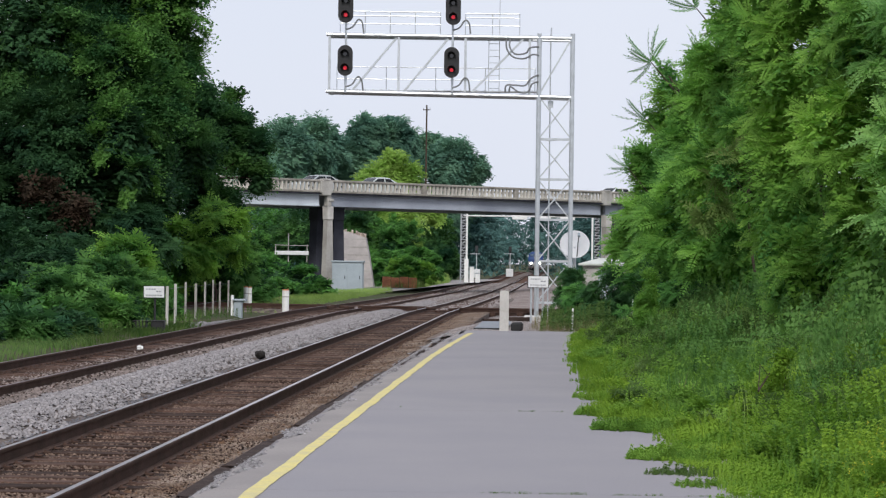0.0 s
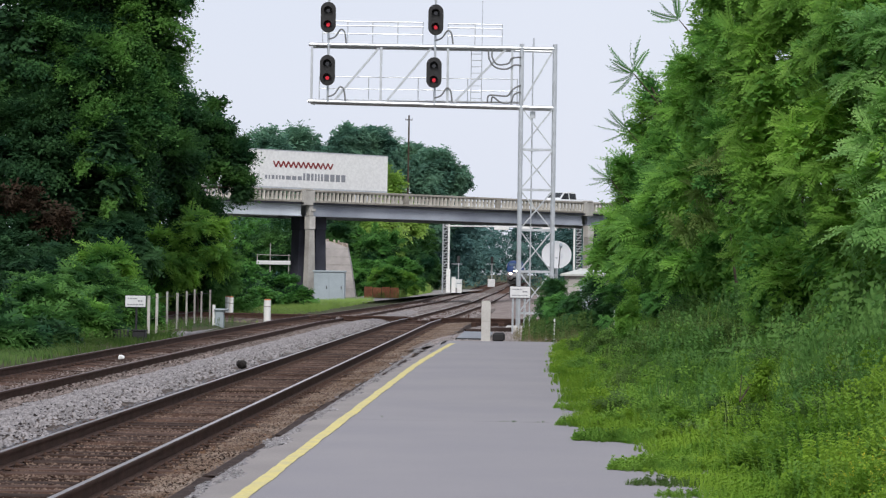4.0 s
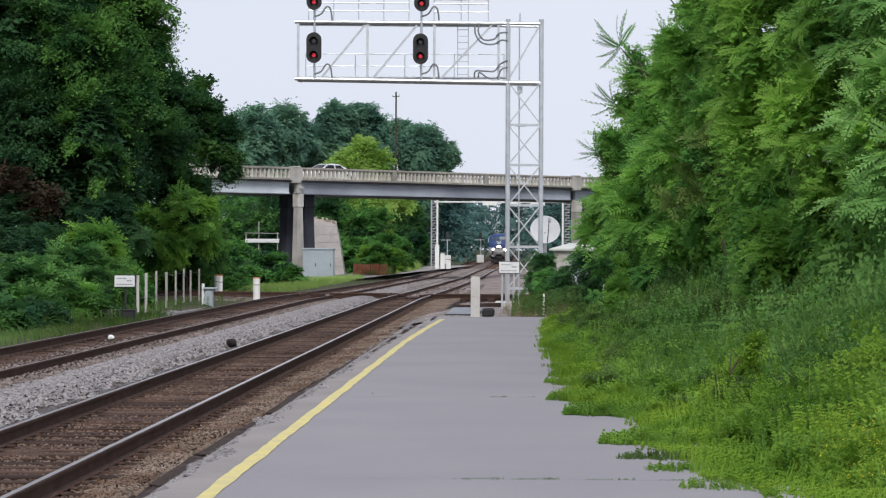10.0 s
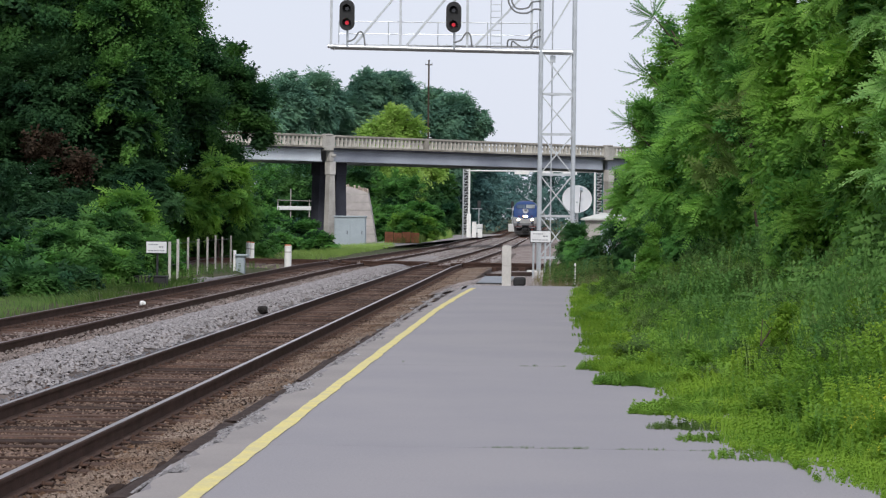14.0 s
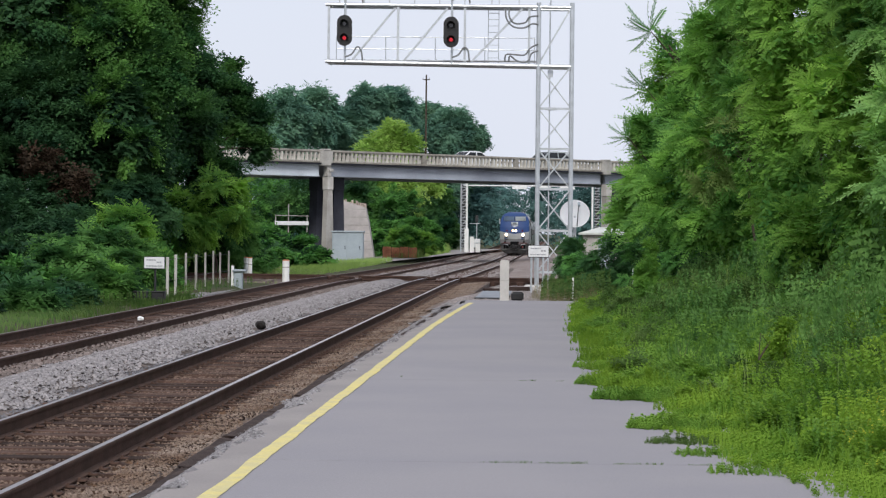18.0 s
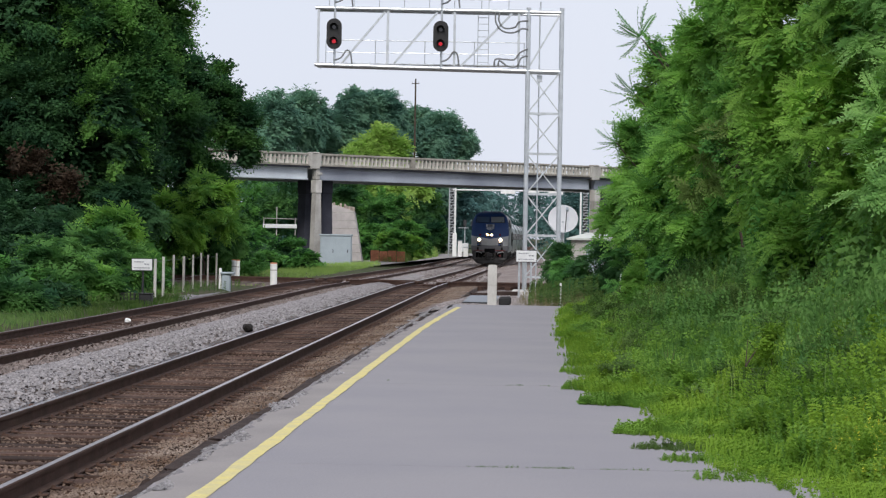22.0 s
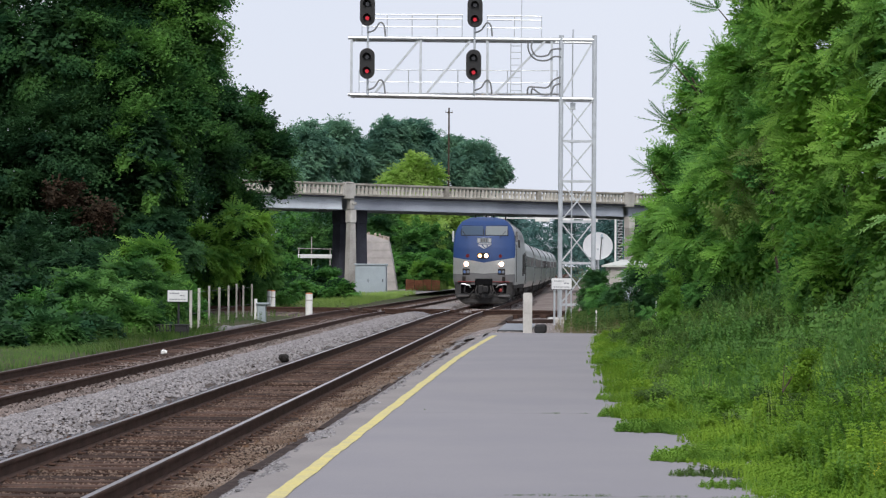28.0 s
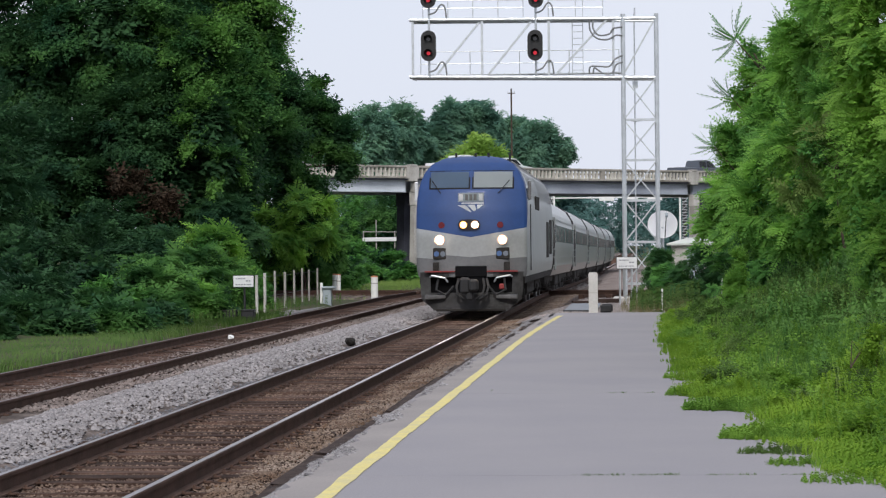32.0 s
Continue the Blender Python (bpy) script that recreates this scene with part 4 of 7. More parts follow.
def build_meter_box():
    m = thing("junction_cabinet", "grey steel junction cabinet with a sloping lid", "cabinet", pose(-12.28, 96.5, -0.42))
    part("case", box(bmesh.new(), -0.15, 0.17, -0.18, 0.18, 0, 0.72, 0.02), CABINET_PAINT, m)
    part("lid", box(bmesh.new(), -0.20, 0.32, -0.26, 0.26, 0.72, 0.80, 0.02), CABINET_PAINT, m)
    part("side_pipe", tube(bmesh.new(), (-0.22, -0.05, 0), (-0.22, -0.05, 0.95), 0.06, sides=10), WHITE_PAINT, m)


build_meter_box()


def build_pillar():
    p = thing("marker_pillar", "weathered pale concrete marker slab standing at the platform end", "pillar", pose(-1.24, 62.8, 0.1))
    bm = prism(bmesh.new(), [(-0.115, -0.4), (0.115, -0.4), (0.115, 1.08), (0.09, 1.12), (-0.09, 1.12), (-0.115, 1.08)], 0, 0.13)
    part("slab", bm, CONCRETE_LIGHT, p)
    part("joint", box(bmesh.new(), -0.118, 0.118, -0.004, 0.134, 0.60, 0.615), CONCRETE, p)
    d = thing("steel_plate", "flat blue-grey steel plate lying at the platform end", "plate", pose(-1.72, 72.5, 0.09))
    part("plate", box(bmesh.new(), -0.45, 0.45, -3.8, 3.8, 0, 0.035, 0.01), material("plate_steel", (0.20, 0.22, 0.25), 0.45, metal=0.4, vary=0.3, scale=2, fine=15, bump=0.1), d)
    part("plate_edge", box(bmesh.new(), -0.47, 0.47, -3.9, -3.8, -0.12, 0.03, 0.01), DARK_STEEL, d)
    r = thing("rubber_block", "black rubber block beside the concrete marker", "block", pose(-0.98, 66.7, 0.1))
    bm = box(bmesh.new(), -0.15, 0.18, -0.3, 0.3, 0, 0.24, 0.05)
    for v in bm.verts:
        v.co.z -= 0.12 * max(0, -v.co.x)
    part("block", bm, RUBBER, r)


build_pillar()


def build_stake(x, y, z0, z1, name, label, r=0.03):
    s = thing(name, label, "stake", pose(x, y, z0))
    part("stick", tube(bmesh.new(), (0, 0, -0.2), (0.02, 0, z1 - z0), r, r * 0.8, sides=8), WHITE_PAINT, s)
    part("tip", tube(bmesh.new(), (0.02, 0, z1 - z0), (0.02, 0, z1 - z0 + 0.03), r * 0.8, r * 0.3, sides=8), WHITE_PAINT, s)


build_stake(0.50, 66.6, 0.0, 0.70, "marker_stake", "thin white marker stake at the platform end")
build_stake(2.15, 68.2, 0.0, 0.95, "marker_stake", "thin pale marker stake among the weeds", 0.025)


def build_lump(x, y, z, r, mat, name, label, seed):
    rnd = random.Random(seed)
    bm = bmesh.new()
    bmesh.ops.create_icosphere(bm, subdivisions=2, radius=r)
    for v in bm.verts:
        v.co *= rnd.uniform(0.75, 1.2)
        v.co.z *= 0.75
    solid(name, bm, mat, label, "stone", m=pose(x, y, z))


build_lump(-9.3, 55.7, -0.1, 0.075, WHITE_PAINT, "white_stone", "white stone between the rusty rails", 1)
build_lump(-6.2, 52.5, -0.09, 0.12, LOCO_GRIME, "dark_stone", "dark lump of stone on the grey ballast", 2)
for i, (x, y) in enumerate(((-3.1, 19.7), (-3.2, 18.1), (-3.05, 22.6), (-3.0, 40.6))):
    build_lump(x, y, -0.12, 0.085, KERB_TIMBER, "asphalt_lump", "broken lump of dark asphalt by the platform edge", 10 + i)


def build_dish():
    d = thing("satellite_dish", "large white dish antenna on a pole beyond the signal tower", "dish antenna", pose(1.14, 137.8, 3.0, -22, 0, 0))
    bm = bmesh.new()
    n, rings = 28, 5
    rows = []
    for k in range(rings + 1):
        r = 0.83 * k / rings
        y = -0.22 * (r / 0.83) ** 2 + 0.22
        rows.append([bm.verts.new((r * math.cos(6.2832 * i / n), y, r * math.sin(6.2832 * i / n))) for i in range(n)] if k else [bm.verts.new((0, 0.22, 0))])
    for k in range(rings):
        for i in range(n):
            j = (i + 1) % n
            if k == 0:
                bm.faces.new((rows[0][0], rows[1][i], rows[1][j]))
            else:
                bm.faces.new((rows[k][i], rows[k + 1][i], rows[k + 1][j], rows[k][j]))
    bmesh.ops.solidify(bm, geom=bm.faces[:], thickness=0.03)
    part("reflector", bm, DISH_WHITE, d, "white round reflector")
    part("feed_arm", tube(bmesh.new(), (0.12, -0.05, -0.80), (0.2, -0.55, 0.25), 0.025, sides=8), DARK_STEEL, d)
    part("feed_horn", tube(bmesh.new(), (0.22, -0.65, 0.2), (0.22, -0.5, 0.42), 0.08, sides=10), CABINET_PAINT, d)
    part("mast", tube(bmesh.new(), (0, 1.45, -2.9), (0, 0.25, -0.05), 0.09, sides=10), GALVANISED, d)


build_dish()


def build_hut():
    h = thing("relay_hut", "small pale hut with a low hipped roof behind the shrubs", "hut", pose(2.45, 116.8, -0.2))
    part("wall", box(bmesh.new(), -1.1, 1.1, -0.9, 0.9, 0, 2.05, 0.02), CONCRETE, h)
    bm = bmesh.new()
    b = [bm.verts.new((x, y, 2.05)) for x, y in ((-1.3, -1.1), (1.3, -1.1), (1.3, 1.1), (-1.3, 1.1))]
    c = [bm.verts.new((x, y, 2.13)) for x, y in ((-1.3, -1.1), (1.3, -1.1), (1.3, 1.1), (-1.3, 1.1))]
    t = [bm.verts.new((-0.35, 0, 2.4)), bm.verts.new((0.35, 0, 2.4))]
    bm.faces.new(b[::-1])
    for i in range(4):
        bm.faces.new((b[i], b[(i + 1) % 4], c[(i + 1) % 4], c[i]))
    bm.faces.new((c[0], c[1], t[1], t[0]))
    bm.faces.new((c[2], c[3], t[0], t[1]))
    bm.faces.new((c[1], c[2], t[1]))
    bm.faces.new((c[3], c[0], t[0]))
    part("roof", bm, ROOF_PALE, h, "pale low hipped roof")
    part("door", box(bmesh.new(), -0.4, 0.4, -0.93, -0.88, 0.05, 1.9, 0.01), CABINET_PAINT, h)


build_hut()


def build_cabinet():
    c = thing("signal_cabinet", "large grey steel equipment cabinet below the bridge", "cabinet", pose(-15.4, 185.7, -0.35))
    part("case", box(bmesh.new(), -1.15, 1.15, -0.6, 0.6, 0, 2.15, 0.03), CABINET_PAINT, c)
    part("roof", box(bmesh.new(), -1.22, 1.22, -0.68, 0.68, 2.15, 2.28, 0.03), CABINET_PAINT, c)
    for x in (-1.05, 0.05):
        part("door", box(bmesh.new(), x, x + 1.0, -0.63, -0.6, 0.12, 2.05, 0.01), CABINET_PAINT, c)
        part("handle", box(bmesh.new(), x + 0.85, x + 0.9, -0.67, -0.63, 0.9, 1.15), DARK_STEEL, c)


build_cabinet()


def build_mesh_fence():
    f = thing("safety_fence", "low orange plastic safety fence beside the service road", "fence", pose(-14.1, 204.6, -0.3))
    for i in range(4):
        part("panel", box(bmesh.new(), i * 0.72, i * 0.72 + 0.68, -0.04, 0.04, 0.05, 0.95 - 0.06 * (i % 2), 0.02), ORANGE_MESH, f)
        part("stake", tube(bmesh.new(), (i * 0.72, 0.06, -0.1), (i * 0.72, 0.06, 1.05), 0.03, sides=6), DARK_STEEL, f)


build_mesh_fence()


def build_pole():
    p = thing("utility_pole", "tall thin wooden utility pole above the distant trees", "utility pole", pose(-16.2, 312, 0))
    part("shaft", tube(bmesh.new(), (0, 0, -0.5), (0, 0, 21.6), 0.17, 0.10, sides=10), BARK, p)
    part("crossarm", bar(bmesh.new(), (-0.45, -0.1, 21.0), (0.45, -0.1, 21.0), 0.1, 0.1), BARK, p)
    for x in (-0.4, 0.4):
        part("insulator", tube(bmesh.new(), (x, -0.1, 21.05), (x, -0.1, 21.25), 0.05, sides=8), GALVANISED, p)


build_pole()


def build_barrier():
    b = thing("road_barrier", "long white rail barrier on the bank behind the pier", "barrier", pose(-24.2, 211.8, 0))
    part("rail", box(bmesh.new(), 0.35, 3.3, -0.1, 0.1, 2.36, 2.70, 0.03), SIGN_WHITE, b)
    part("top_wire", tube(bmesh.new(), (0.35, 0, 3.2), (3.3, 0, 3.15), 0.03, sides=6), CONCRETE, b)
    for x in (0.4, 1.5, 3.1):
        part("post", tube(bmesh.new(), (x, 0.12, -0.4), (x, 0.12, 4.2 if x == 1.5 else 3.25), 0.045, sides=8), CONCRETE, b)


build_barrier()


def build_far_signal(x, y, h, label):
    s = thing("ground_signal", label, "railway signal", pose(x, y, -0.2))
    part("mast", tube(bmesh.new(), (0, 0, 0), (0, 0, h), 0.07, sides=8), GALVANISED, s)
    part("head", box(bmesh.new(), -0.22, 0.22, -0.15, 0.05, h - 1.0, h, 0.05), DARK_STEEL, s)
    part("cross_arm", bar(bmesh.new(), (-0.9, 0, h - 1.1), (0.5, 0, h - 1.1), 0.08, 0.08), GALVANISED, s)
    part("case", box(bmesh.new(), -0.6, 0.5, -0.4, 0.4, 0, 1.2, 0.04), SIGN_WHITE, s, "pale relay case")


build_far_signal(-10.6, 341, 4.4, "distant crossing signal with a white case")
build_far_signal(-6.7, 380, 4.6, "distant crossing signal beside a white case")
for k, (x, y, w, h) in enumerate(((-8.9, 270, 0.45, 1.7), (-8.3, 271.3, 0.5, 1.0))):
    c = thing("relay_case", "white relay case at the foot of the distant gantry", "cabinet", pose(x, y, -0.3))
    part("case", box(bmesh.new(), -w / 2, w / 2, -0.3, 0.3, 0, h, 0.03), WHITE_PAINT, c)
    part("lid", box(bmesh.new(), -w / 2 - 0.05, w / 2 + 0.05, -0.35, 0.35, h, h + 0.08, 0.02), CABINET_PAINT, c)


# ---- plants ----
def frond_template(leaflets=6, length=0.55, leaf=0.11, width=0.24):
    """A pinnate leaf: pairs of pointed leaflets on a drooping stem along +x."""
    v, f = [], []
    for i in range(leaflets + 1):
        t = (i + 0.8) / (leaflets + 1)
        x, z = length * t, -0.26 * length * t * t
        size = leaf * (0.75 + 0.6 * t * (1 - t) * 2)
        for side in ((-1, 1) if i < leaflets else (0,)):
            b = len(v)
            d = np.array([0.45, side * 1.0, -0.08 - 0.2 * (i % 2)]) if side else np.array([1.0, 0, -0.4])
            d = d / np.linalg.norm(d) * size
            w = np.array([1.0, 0, -0.2]) * size * width if side else np.array([0, 1.0, 0]) * size * width
            o = np.array([x, 0, z])
            v += [o + d * 0.12 - w, o + d, o + d * 0.12 + w]
            f.append((b, b + 1, b + 2))
    return np.array(v), np.array(f)


def rosette_template(seed, fronds=7, pairs=9, length=0.62, leaf=0.125):
    """A shoot tip: compound leaves fanned out in one loose, drooping layer."""
    rs = np.random.RandomState(seed)
    v, f, base = [], [], 0
    for i in range(fronds):
        tv, tf = frond_template(pairs, length * rs.uniform(0.75, 1.15), leaf, 0.29)
        a = math.radians(-110 + 220 * i / (fronds - 1)) + rs.normal(0, 0.18)
        m = Matrix.Rotation(a, 3, "Z") @ Matrix.Rotation(-rs.uniform(-0.30, 0.50), 3, "Y") @ Matrix.Rotation(rs.normal(0, 0.4), 3, "X")
        v.append(tv @ np.array(m).T + rs.normal(0, 0.04, 3))
        f.append(tf + base)
        base += len(tv)
    return np.concatenate(v), np.concatenate(f)


def sprig_template(seed, leaves=7, spread=0.16, leaf=0.12):
    """A twig with broad leaves on both sides, roughly in one layer."""
    rs = np.random.RandomState(seed)
    v, f = [], []
    for i in range(leaves):
        t = i / max(1, leaves - 1)
        o = np.array([spread * 2.6 * (t - 0.4), 0, -spread * 0.7 * t * t]) + rs.normal(0, spread * 0.45, 3) * (1, 1, 0.6)
        a = (1 if i % 2 else -1) * rs.uniform(0.3, 1.3)
        d = np.array([math.cos(a), math.sin(a), rs.uniform(-0.7, 0.15)])
        d = d / np.linalg.norm(d) * leaf * rs.uniform(0.7, 1.3)
        n = rs.normal(0, 0.35, 3) + (0, 0, 1)
        w = np.cross(d, n)
        w = w / (np.linalg.norm(w) + 1e-9) * leaf * 0.32
        b = len(v)
        v += [o + d * 0.1 - w * 1.25, o + d, o + d * 0.1 + w * 1.25]
        f.append((b, b + 1, b + 2))
    return np.array(v), np.array(f)


def scatter(name, template, points, out, size, mat, seed, droop=0.35, jitter=0.30, face=0.45):
    """Copies of a template at points, turned towards the directions out, joined in one mesh."""
    rs = np.random.RandomState(seed)
    tv, tf = template
    n = len(points)
    x = out + rs.normal(0, jitter, (n, 3))
    x[:, 2] -= droop
    x /= np.linalg.norm(x, axis=1, keepdims=True) + 1e-9
    up = np.tile((0.0, 0.0, 1.0), (n, 1)) + rs.normal(0, 0.25, (n, 3)) + face * out
    y = np.cross(up, x)
    y /= np.linalg.norm(y, axis=1, keepdims=True) + 1e-9
    z = np.cross(x, y)
    s = (size * rs.uniform(0.65, 1.35, n))[:, None, None]
    v = s * (tv[None, :, 0:1] * x[:, None] + tv[None, :, 1:2] * y[:, None] + tv[None, :, 2:3] * z[:, None]) + points[:, None]
    f = (tf[None] + (np.arange(n) * len(tv))[:, None, None]).reshape(-1, tf.shape[1])
    return mesh_arrays(name, v.reshape(-1, 3), f, mat)


def crown_points(lobes, n, seed, per=36, flat=0.30):
    """Leaf points strung along boughs that reach from inside each lobe (x, y, z, radius, height radius)
    out through its surface and droop at the tip; dark gaps stay open between the boughs."""
    rs = np.random.RandomState(seed)
    L = np.array(lobes, float)
    area = L[:, 3] * (L[:, 3] + L[:, 4])
    count = max(14, n // per)
    k = rs.choice(len(L), count * 4, p=area / area.sum())
    d = rs.normal(0, 1, (count * 4, 3))
    d[:, 2] += 0.25
    d /= np.linalg.norm(d, axis=1, keepdims=True)
    rad = np.stack([L[k, 3], L[k, 3], L[k, 4]], -1)
    tip = L[k, :3] + d * rad * rs.uniform(0.80, 1.12, (count * 4, 1))
    buried = np.zeros(len(tip), bool)
    for row in L:
        q = (tip - row[:3]) / (row[3], row[3], row[4])
        buried |= (q ** 2).sum(1) < 0.72 ** 2
    keep = np.nonzero(~buried)[0][:count]
    tip, d, rad, k = tip[keep], d[keep], rad[keep], k[keep]
    root = L[k, :3] + d * rad * 0.42
    j = rs.randint(0, len(tip), n)
    axis = tip[j] - root[j]
    length = np.linalg.norm(axis, axis=1, keepdims=True)
    t = rs.uniform(0.02, 1, (n, 1)) ** 0.7
    side = np.cross(axis, (0, 0, 1.0))
    side /= np.linalg.norm(side, axis=1, keepdims=True) + 1e-9
    reach = np.minimum(length, 1.9)
    w = reach * (0.36 * (1 - t) ** 0.7 + 0.08)
    u = rs.normal(0, 1, (n, 1))
    p = root[j] + axis * t + side * u * w
    p[:, 2:] += rs.normal(0, 1, (n, 1)) * w * flat - 0.20 * reach * t * t
    o = axis / (length + 1e-9) + side * np.sign(u) * 0.6 + rs.normal(0, 0.2, (n, 3))
    o /= np.linalg.norm(o, axis=1, keepdims=True)
    return p, o


def build_tree(name, label, lobes, n, template, size, mat, seed, trunks=((0, 0),), base=None, category="tree", group="", base_z=-0.4, trunk_r=0.2, inner_mat=None, inner_size=None, per=36, droop=0.35, inner_count=0.33, inner_reach=0.66):
    n, size = int(n * 0.82), size * 1.08
    L = np.array(lobes, float)
    cx, cy = (L[:, 0].mean(), L[:, 1].mean()) if base is None else base
    tree = thing(name, label, category, pose(cx, cy, base_z), group)
    rnd = random.Random(seed)
    bm = bmesh.new()
    top = max(0.5, np.median(L[:, 2]) - base_z)
    for tx, ty in trunks:
        p0 = Vector((tx, ty, -0.2))
        prev, r, joints = p0, trunk_r, []
        for i in range(4):
            q = Vector((tx + rnd.uniform(-0.25, 0.25) * (i + 1) * 0.5, ty + rnd.uniform(-0.2, 0.2), top * (i + 1) / 4))
            tube(bm, prev, q, r, r * 0.8, 9)
            prev, r = q, r * 0.8
            joints.append(q)
        for row in L[:14]:
            e = Vector((row[0] - cx, row[1] - cy, row[2] - base_z))
            st = rnd.choice(joints[1:])
            mid = st.lerp(e, 0.5) + Vector((rnd.uniform(-0.2, 0.2), rnd.uniform(-0.2, 0.2), 0.25))
            tube(bm, st, mid, trunk_r * 0.35, trunk_r * 0.22, 6)
            tube(bm, mid, e, trunk_r * 0.22, trunk_r * 0.08, 6)
    part("trunk", bm, BARK, tree, "brown bark trunk and limbs")
    p, o = crown_points(lobes, n, seed, per)
    crown = part("crown", scatter("crown", template, p - (cx, cy, base_z), o, size, mat, seed, droop, 0.62 if template is ROSETTE else 0.30, 0.40 if template is ROSETTE else 0.45), None, tree)
    crown["kind"] = "stuff"
    # the inner foliage: fewer, larger leaves, mostly in a darker colour in place of shade
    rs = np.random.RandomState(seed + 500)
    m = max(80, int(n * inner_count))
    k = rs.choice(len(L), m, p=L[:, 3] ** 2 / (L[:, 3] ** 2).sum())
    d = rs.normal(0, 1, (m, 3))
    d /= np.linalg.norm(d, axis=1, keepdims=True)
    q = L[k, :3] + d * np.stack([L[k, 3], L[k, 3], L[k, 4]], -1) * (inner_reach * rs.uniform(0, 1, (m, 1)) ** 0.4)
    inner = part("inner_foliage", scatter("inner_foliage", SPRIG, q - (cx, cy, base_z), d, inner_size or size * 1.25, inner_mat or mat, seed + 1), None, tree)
    inner["kind"] = "stuff"
    return tree


ROSETTE = rosette_template(1)
ROSETTE_SMALL = rosette_template(5, 6, 6, 0.46, 0.13)
SPRIG = sprig_template(1, 8, 0.17, 0.16)
SPRIG_FINE = sprig_template(2, 14, 0.21, 0.112)
SPRIG_WIDE = sprig_template(3, 6, 0.22, 0.24)
SPRIG_FAR = sprig_template(6, 6, 0.22, 0.20)

# the tall dark trees beside the far track
OAK = [(-21.7, 101.6, 11.2, 3.9, 3.5), (-22.4, 104.5, 16.6, 6.2, 3.8), (-20.2, 101.8, 8.6, 2.4, 2.2)]
build_tree("oak_tree", "tall dense dark green broadleaf tree beside the track", OAK, 15000, SPRIG_FINE, 1.15, LEAF_DARK, 21, base=(-21.5, 103.0), trunk_r=0.4, inner_mat=LEAF_DEEP_SHADE, inner_count=0.34, inner_size=1.6, inner_reach=0.78, per=60)
# the oak's lower masses, their shade carried by the darker leaf colour
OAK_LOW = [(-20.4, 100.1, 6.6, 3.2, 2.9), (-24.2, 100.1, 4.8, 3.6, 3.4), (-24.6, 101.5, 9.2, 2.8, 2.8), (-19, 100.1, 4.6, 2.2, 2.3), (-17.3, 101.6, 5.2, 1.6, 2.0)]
build_tree("oak_tree", "broadleaf tree over the shrubs, its shade put into a deep green", OAK_LOW, 13000, SPRIG_FINE, 1.15, LEAF_SHADY, 26, base=(-22.0, 101.5), trunk_r=0.3, inner_mat=LEAF_DEEP_SHADE, inner_count=0.36, inner_size=1.6, inner_reach=0.78, per=60)
# the oak's upper right masses, sunlight put into a lighter leaf colour
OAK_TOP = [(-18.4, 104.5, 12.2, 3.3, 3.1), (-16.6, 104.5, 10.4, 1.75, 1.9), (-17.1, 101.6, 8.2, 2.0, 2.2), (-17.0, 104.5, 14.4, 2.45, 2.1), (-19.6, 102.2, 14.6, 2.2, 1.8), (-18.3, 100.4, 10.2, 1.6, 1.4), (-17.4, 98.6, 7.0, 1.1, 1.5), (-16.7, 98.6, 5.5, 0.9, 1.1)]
build_tree("oak_tree", "mid green broadleaf tree with rounded leaf masses, lightened for sunlight", OAK_TOP, 19000, SPRIG_FINE, 1.12, LEAF_CROWN, 25, base=(-19.0, 103.5), trunk_r=0.3, inner_mat=LEAF_DEEP_SHADE, inner_count=0.34, inner_size=1.5, inner_reach=0.74, per=60)
# edge tree in the same shade-darkened leaf
build_tree("oak_tree", "dense dark green broadleaf tree at the wood's edge", [(-28, 104.5, 10.5, 4.6, 4.8), (-28.1, 101.6, 4.8, 4.2, 4.2), (-31, 107.4, 15, 5, 4), (-27.2, 104.0, 15.2, 3.6, 3.4), (-26.6, 100.2, 1.8, 2.6, 2.4), (-33, 103, 7, 4, 6)], 9500, SPRIG_FINE, 1.6, LEAF_SHADY, 23, trunk_r=0.4, inner_mat=LEAF_DEEP_SHADE, inner_count=0.4, inner_size=2.0, inner_reach=0.8, per=60)
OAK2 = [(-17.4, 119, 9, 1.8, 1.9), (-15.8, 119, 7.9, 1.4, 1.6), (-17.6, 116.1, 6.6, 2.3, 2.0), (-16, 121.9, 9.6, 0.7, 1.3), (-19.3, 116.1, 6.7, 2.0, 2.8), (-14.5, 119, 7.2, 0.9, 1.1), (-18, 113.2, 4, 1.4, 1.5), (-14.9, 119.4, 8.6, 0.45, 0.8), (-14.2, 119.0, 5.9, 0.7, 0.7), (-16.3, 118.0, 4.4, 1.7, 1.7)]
build_tree("oak_tree", "dark green broadleaf tree leaning towards the track", OAK2, 12500, SPRIG_FINE, 1.1, LEAF_DARK, 22, base=(-18.5, 117.5), trunk_r=0.3, inner_mat=LEAF_DEEP_SHADE, inner_count=0.36, inner_size=1.4, inner_reach=0.75, per=45)
build_tree("dead_branch", "rust-brown withered foliage hanging in the dark tree", [(-19.4, 95.8, 4.0, 1.0, 1.0), (-20.3, 96.0, 4.7, 0.9, 0.8), (-18.5, 95.8, 4.1, 0.7, 0.6)], 440, SPRIG_FINE, 0.9, LEAF_RUST, 24, category="branch", trunk_r=0.05, base=(-20.2, 97.9))
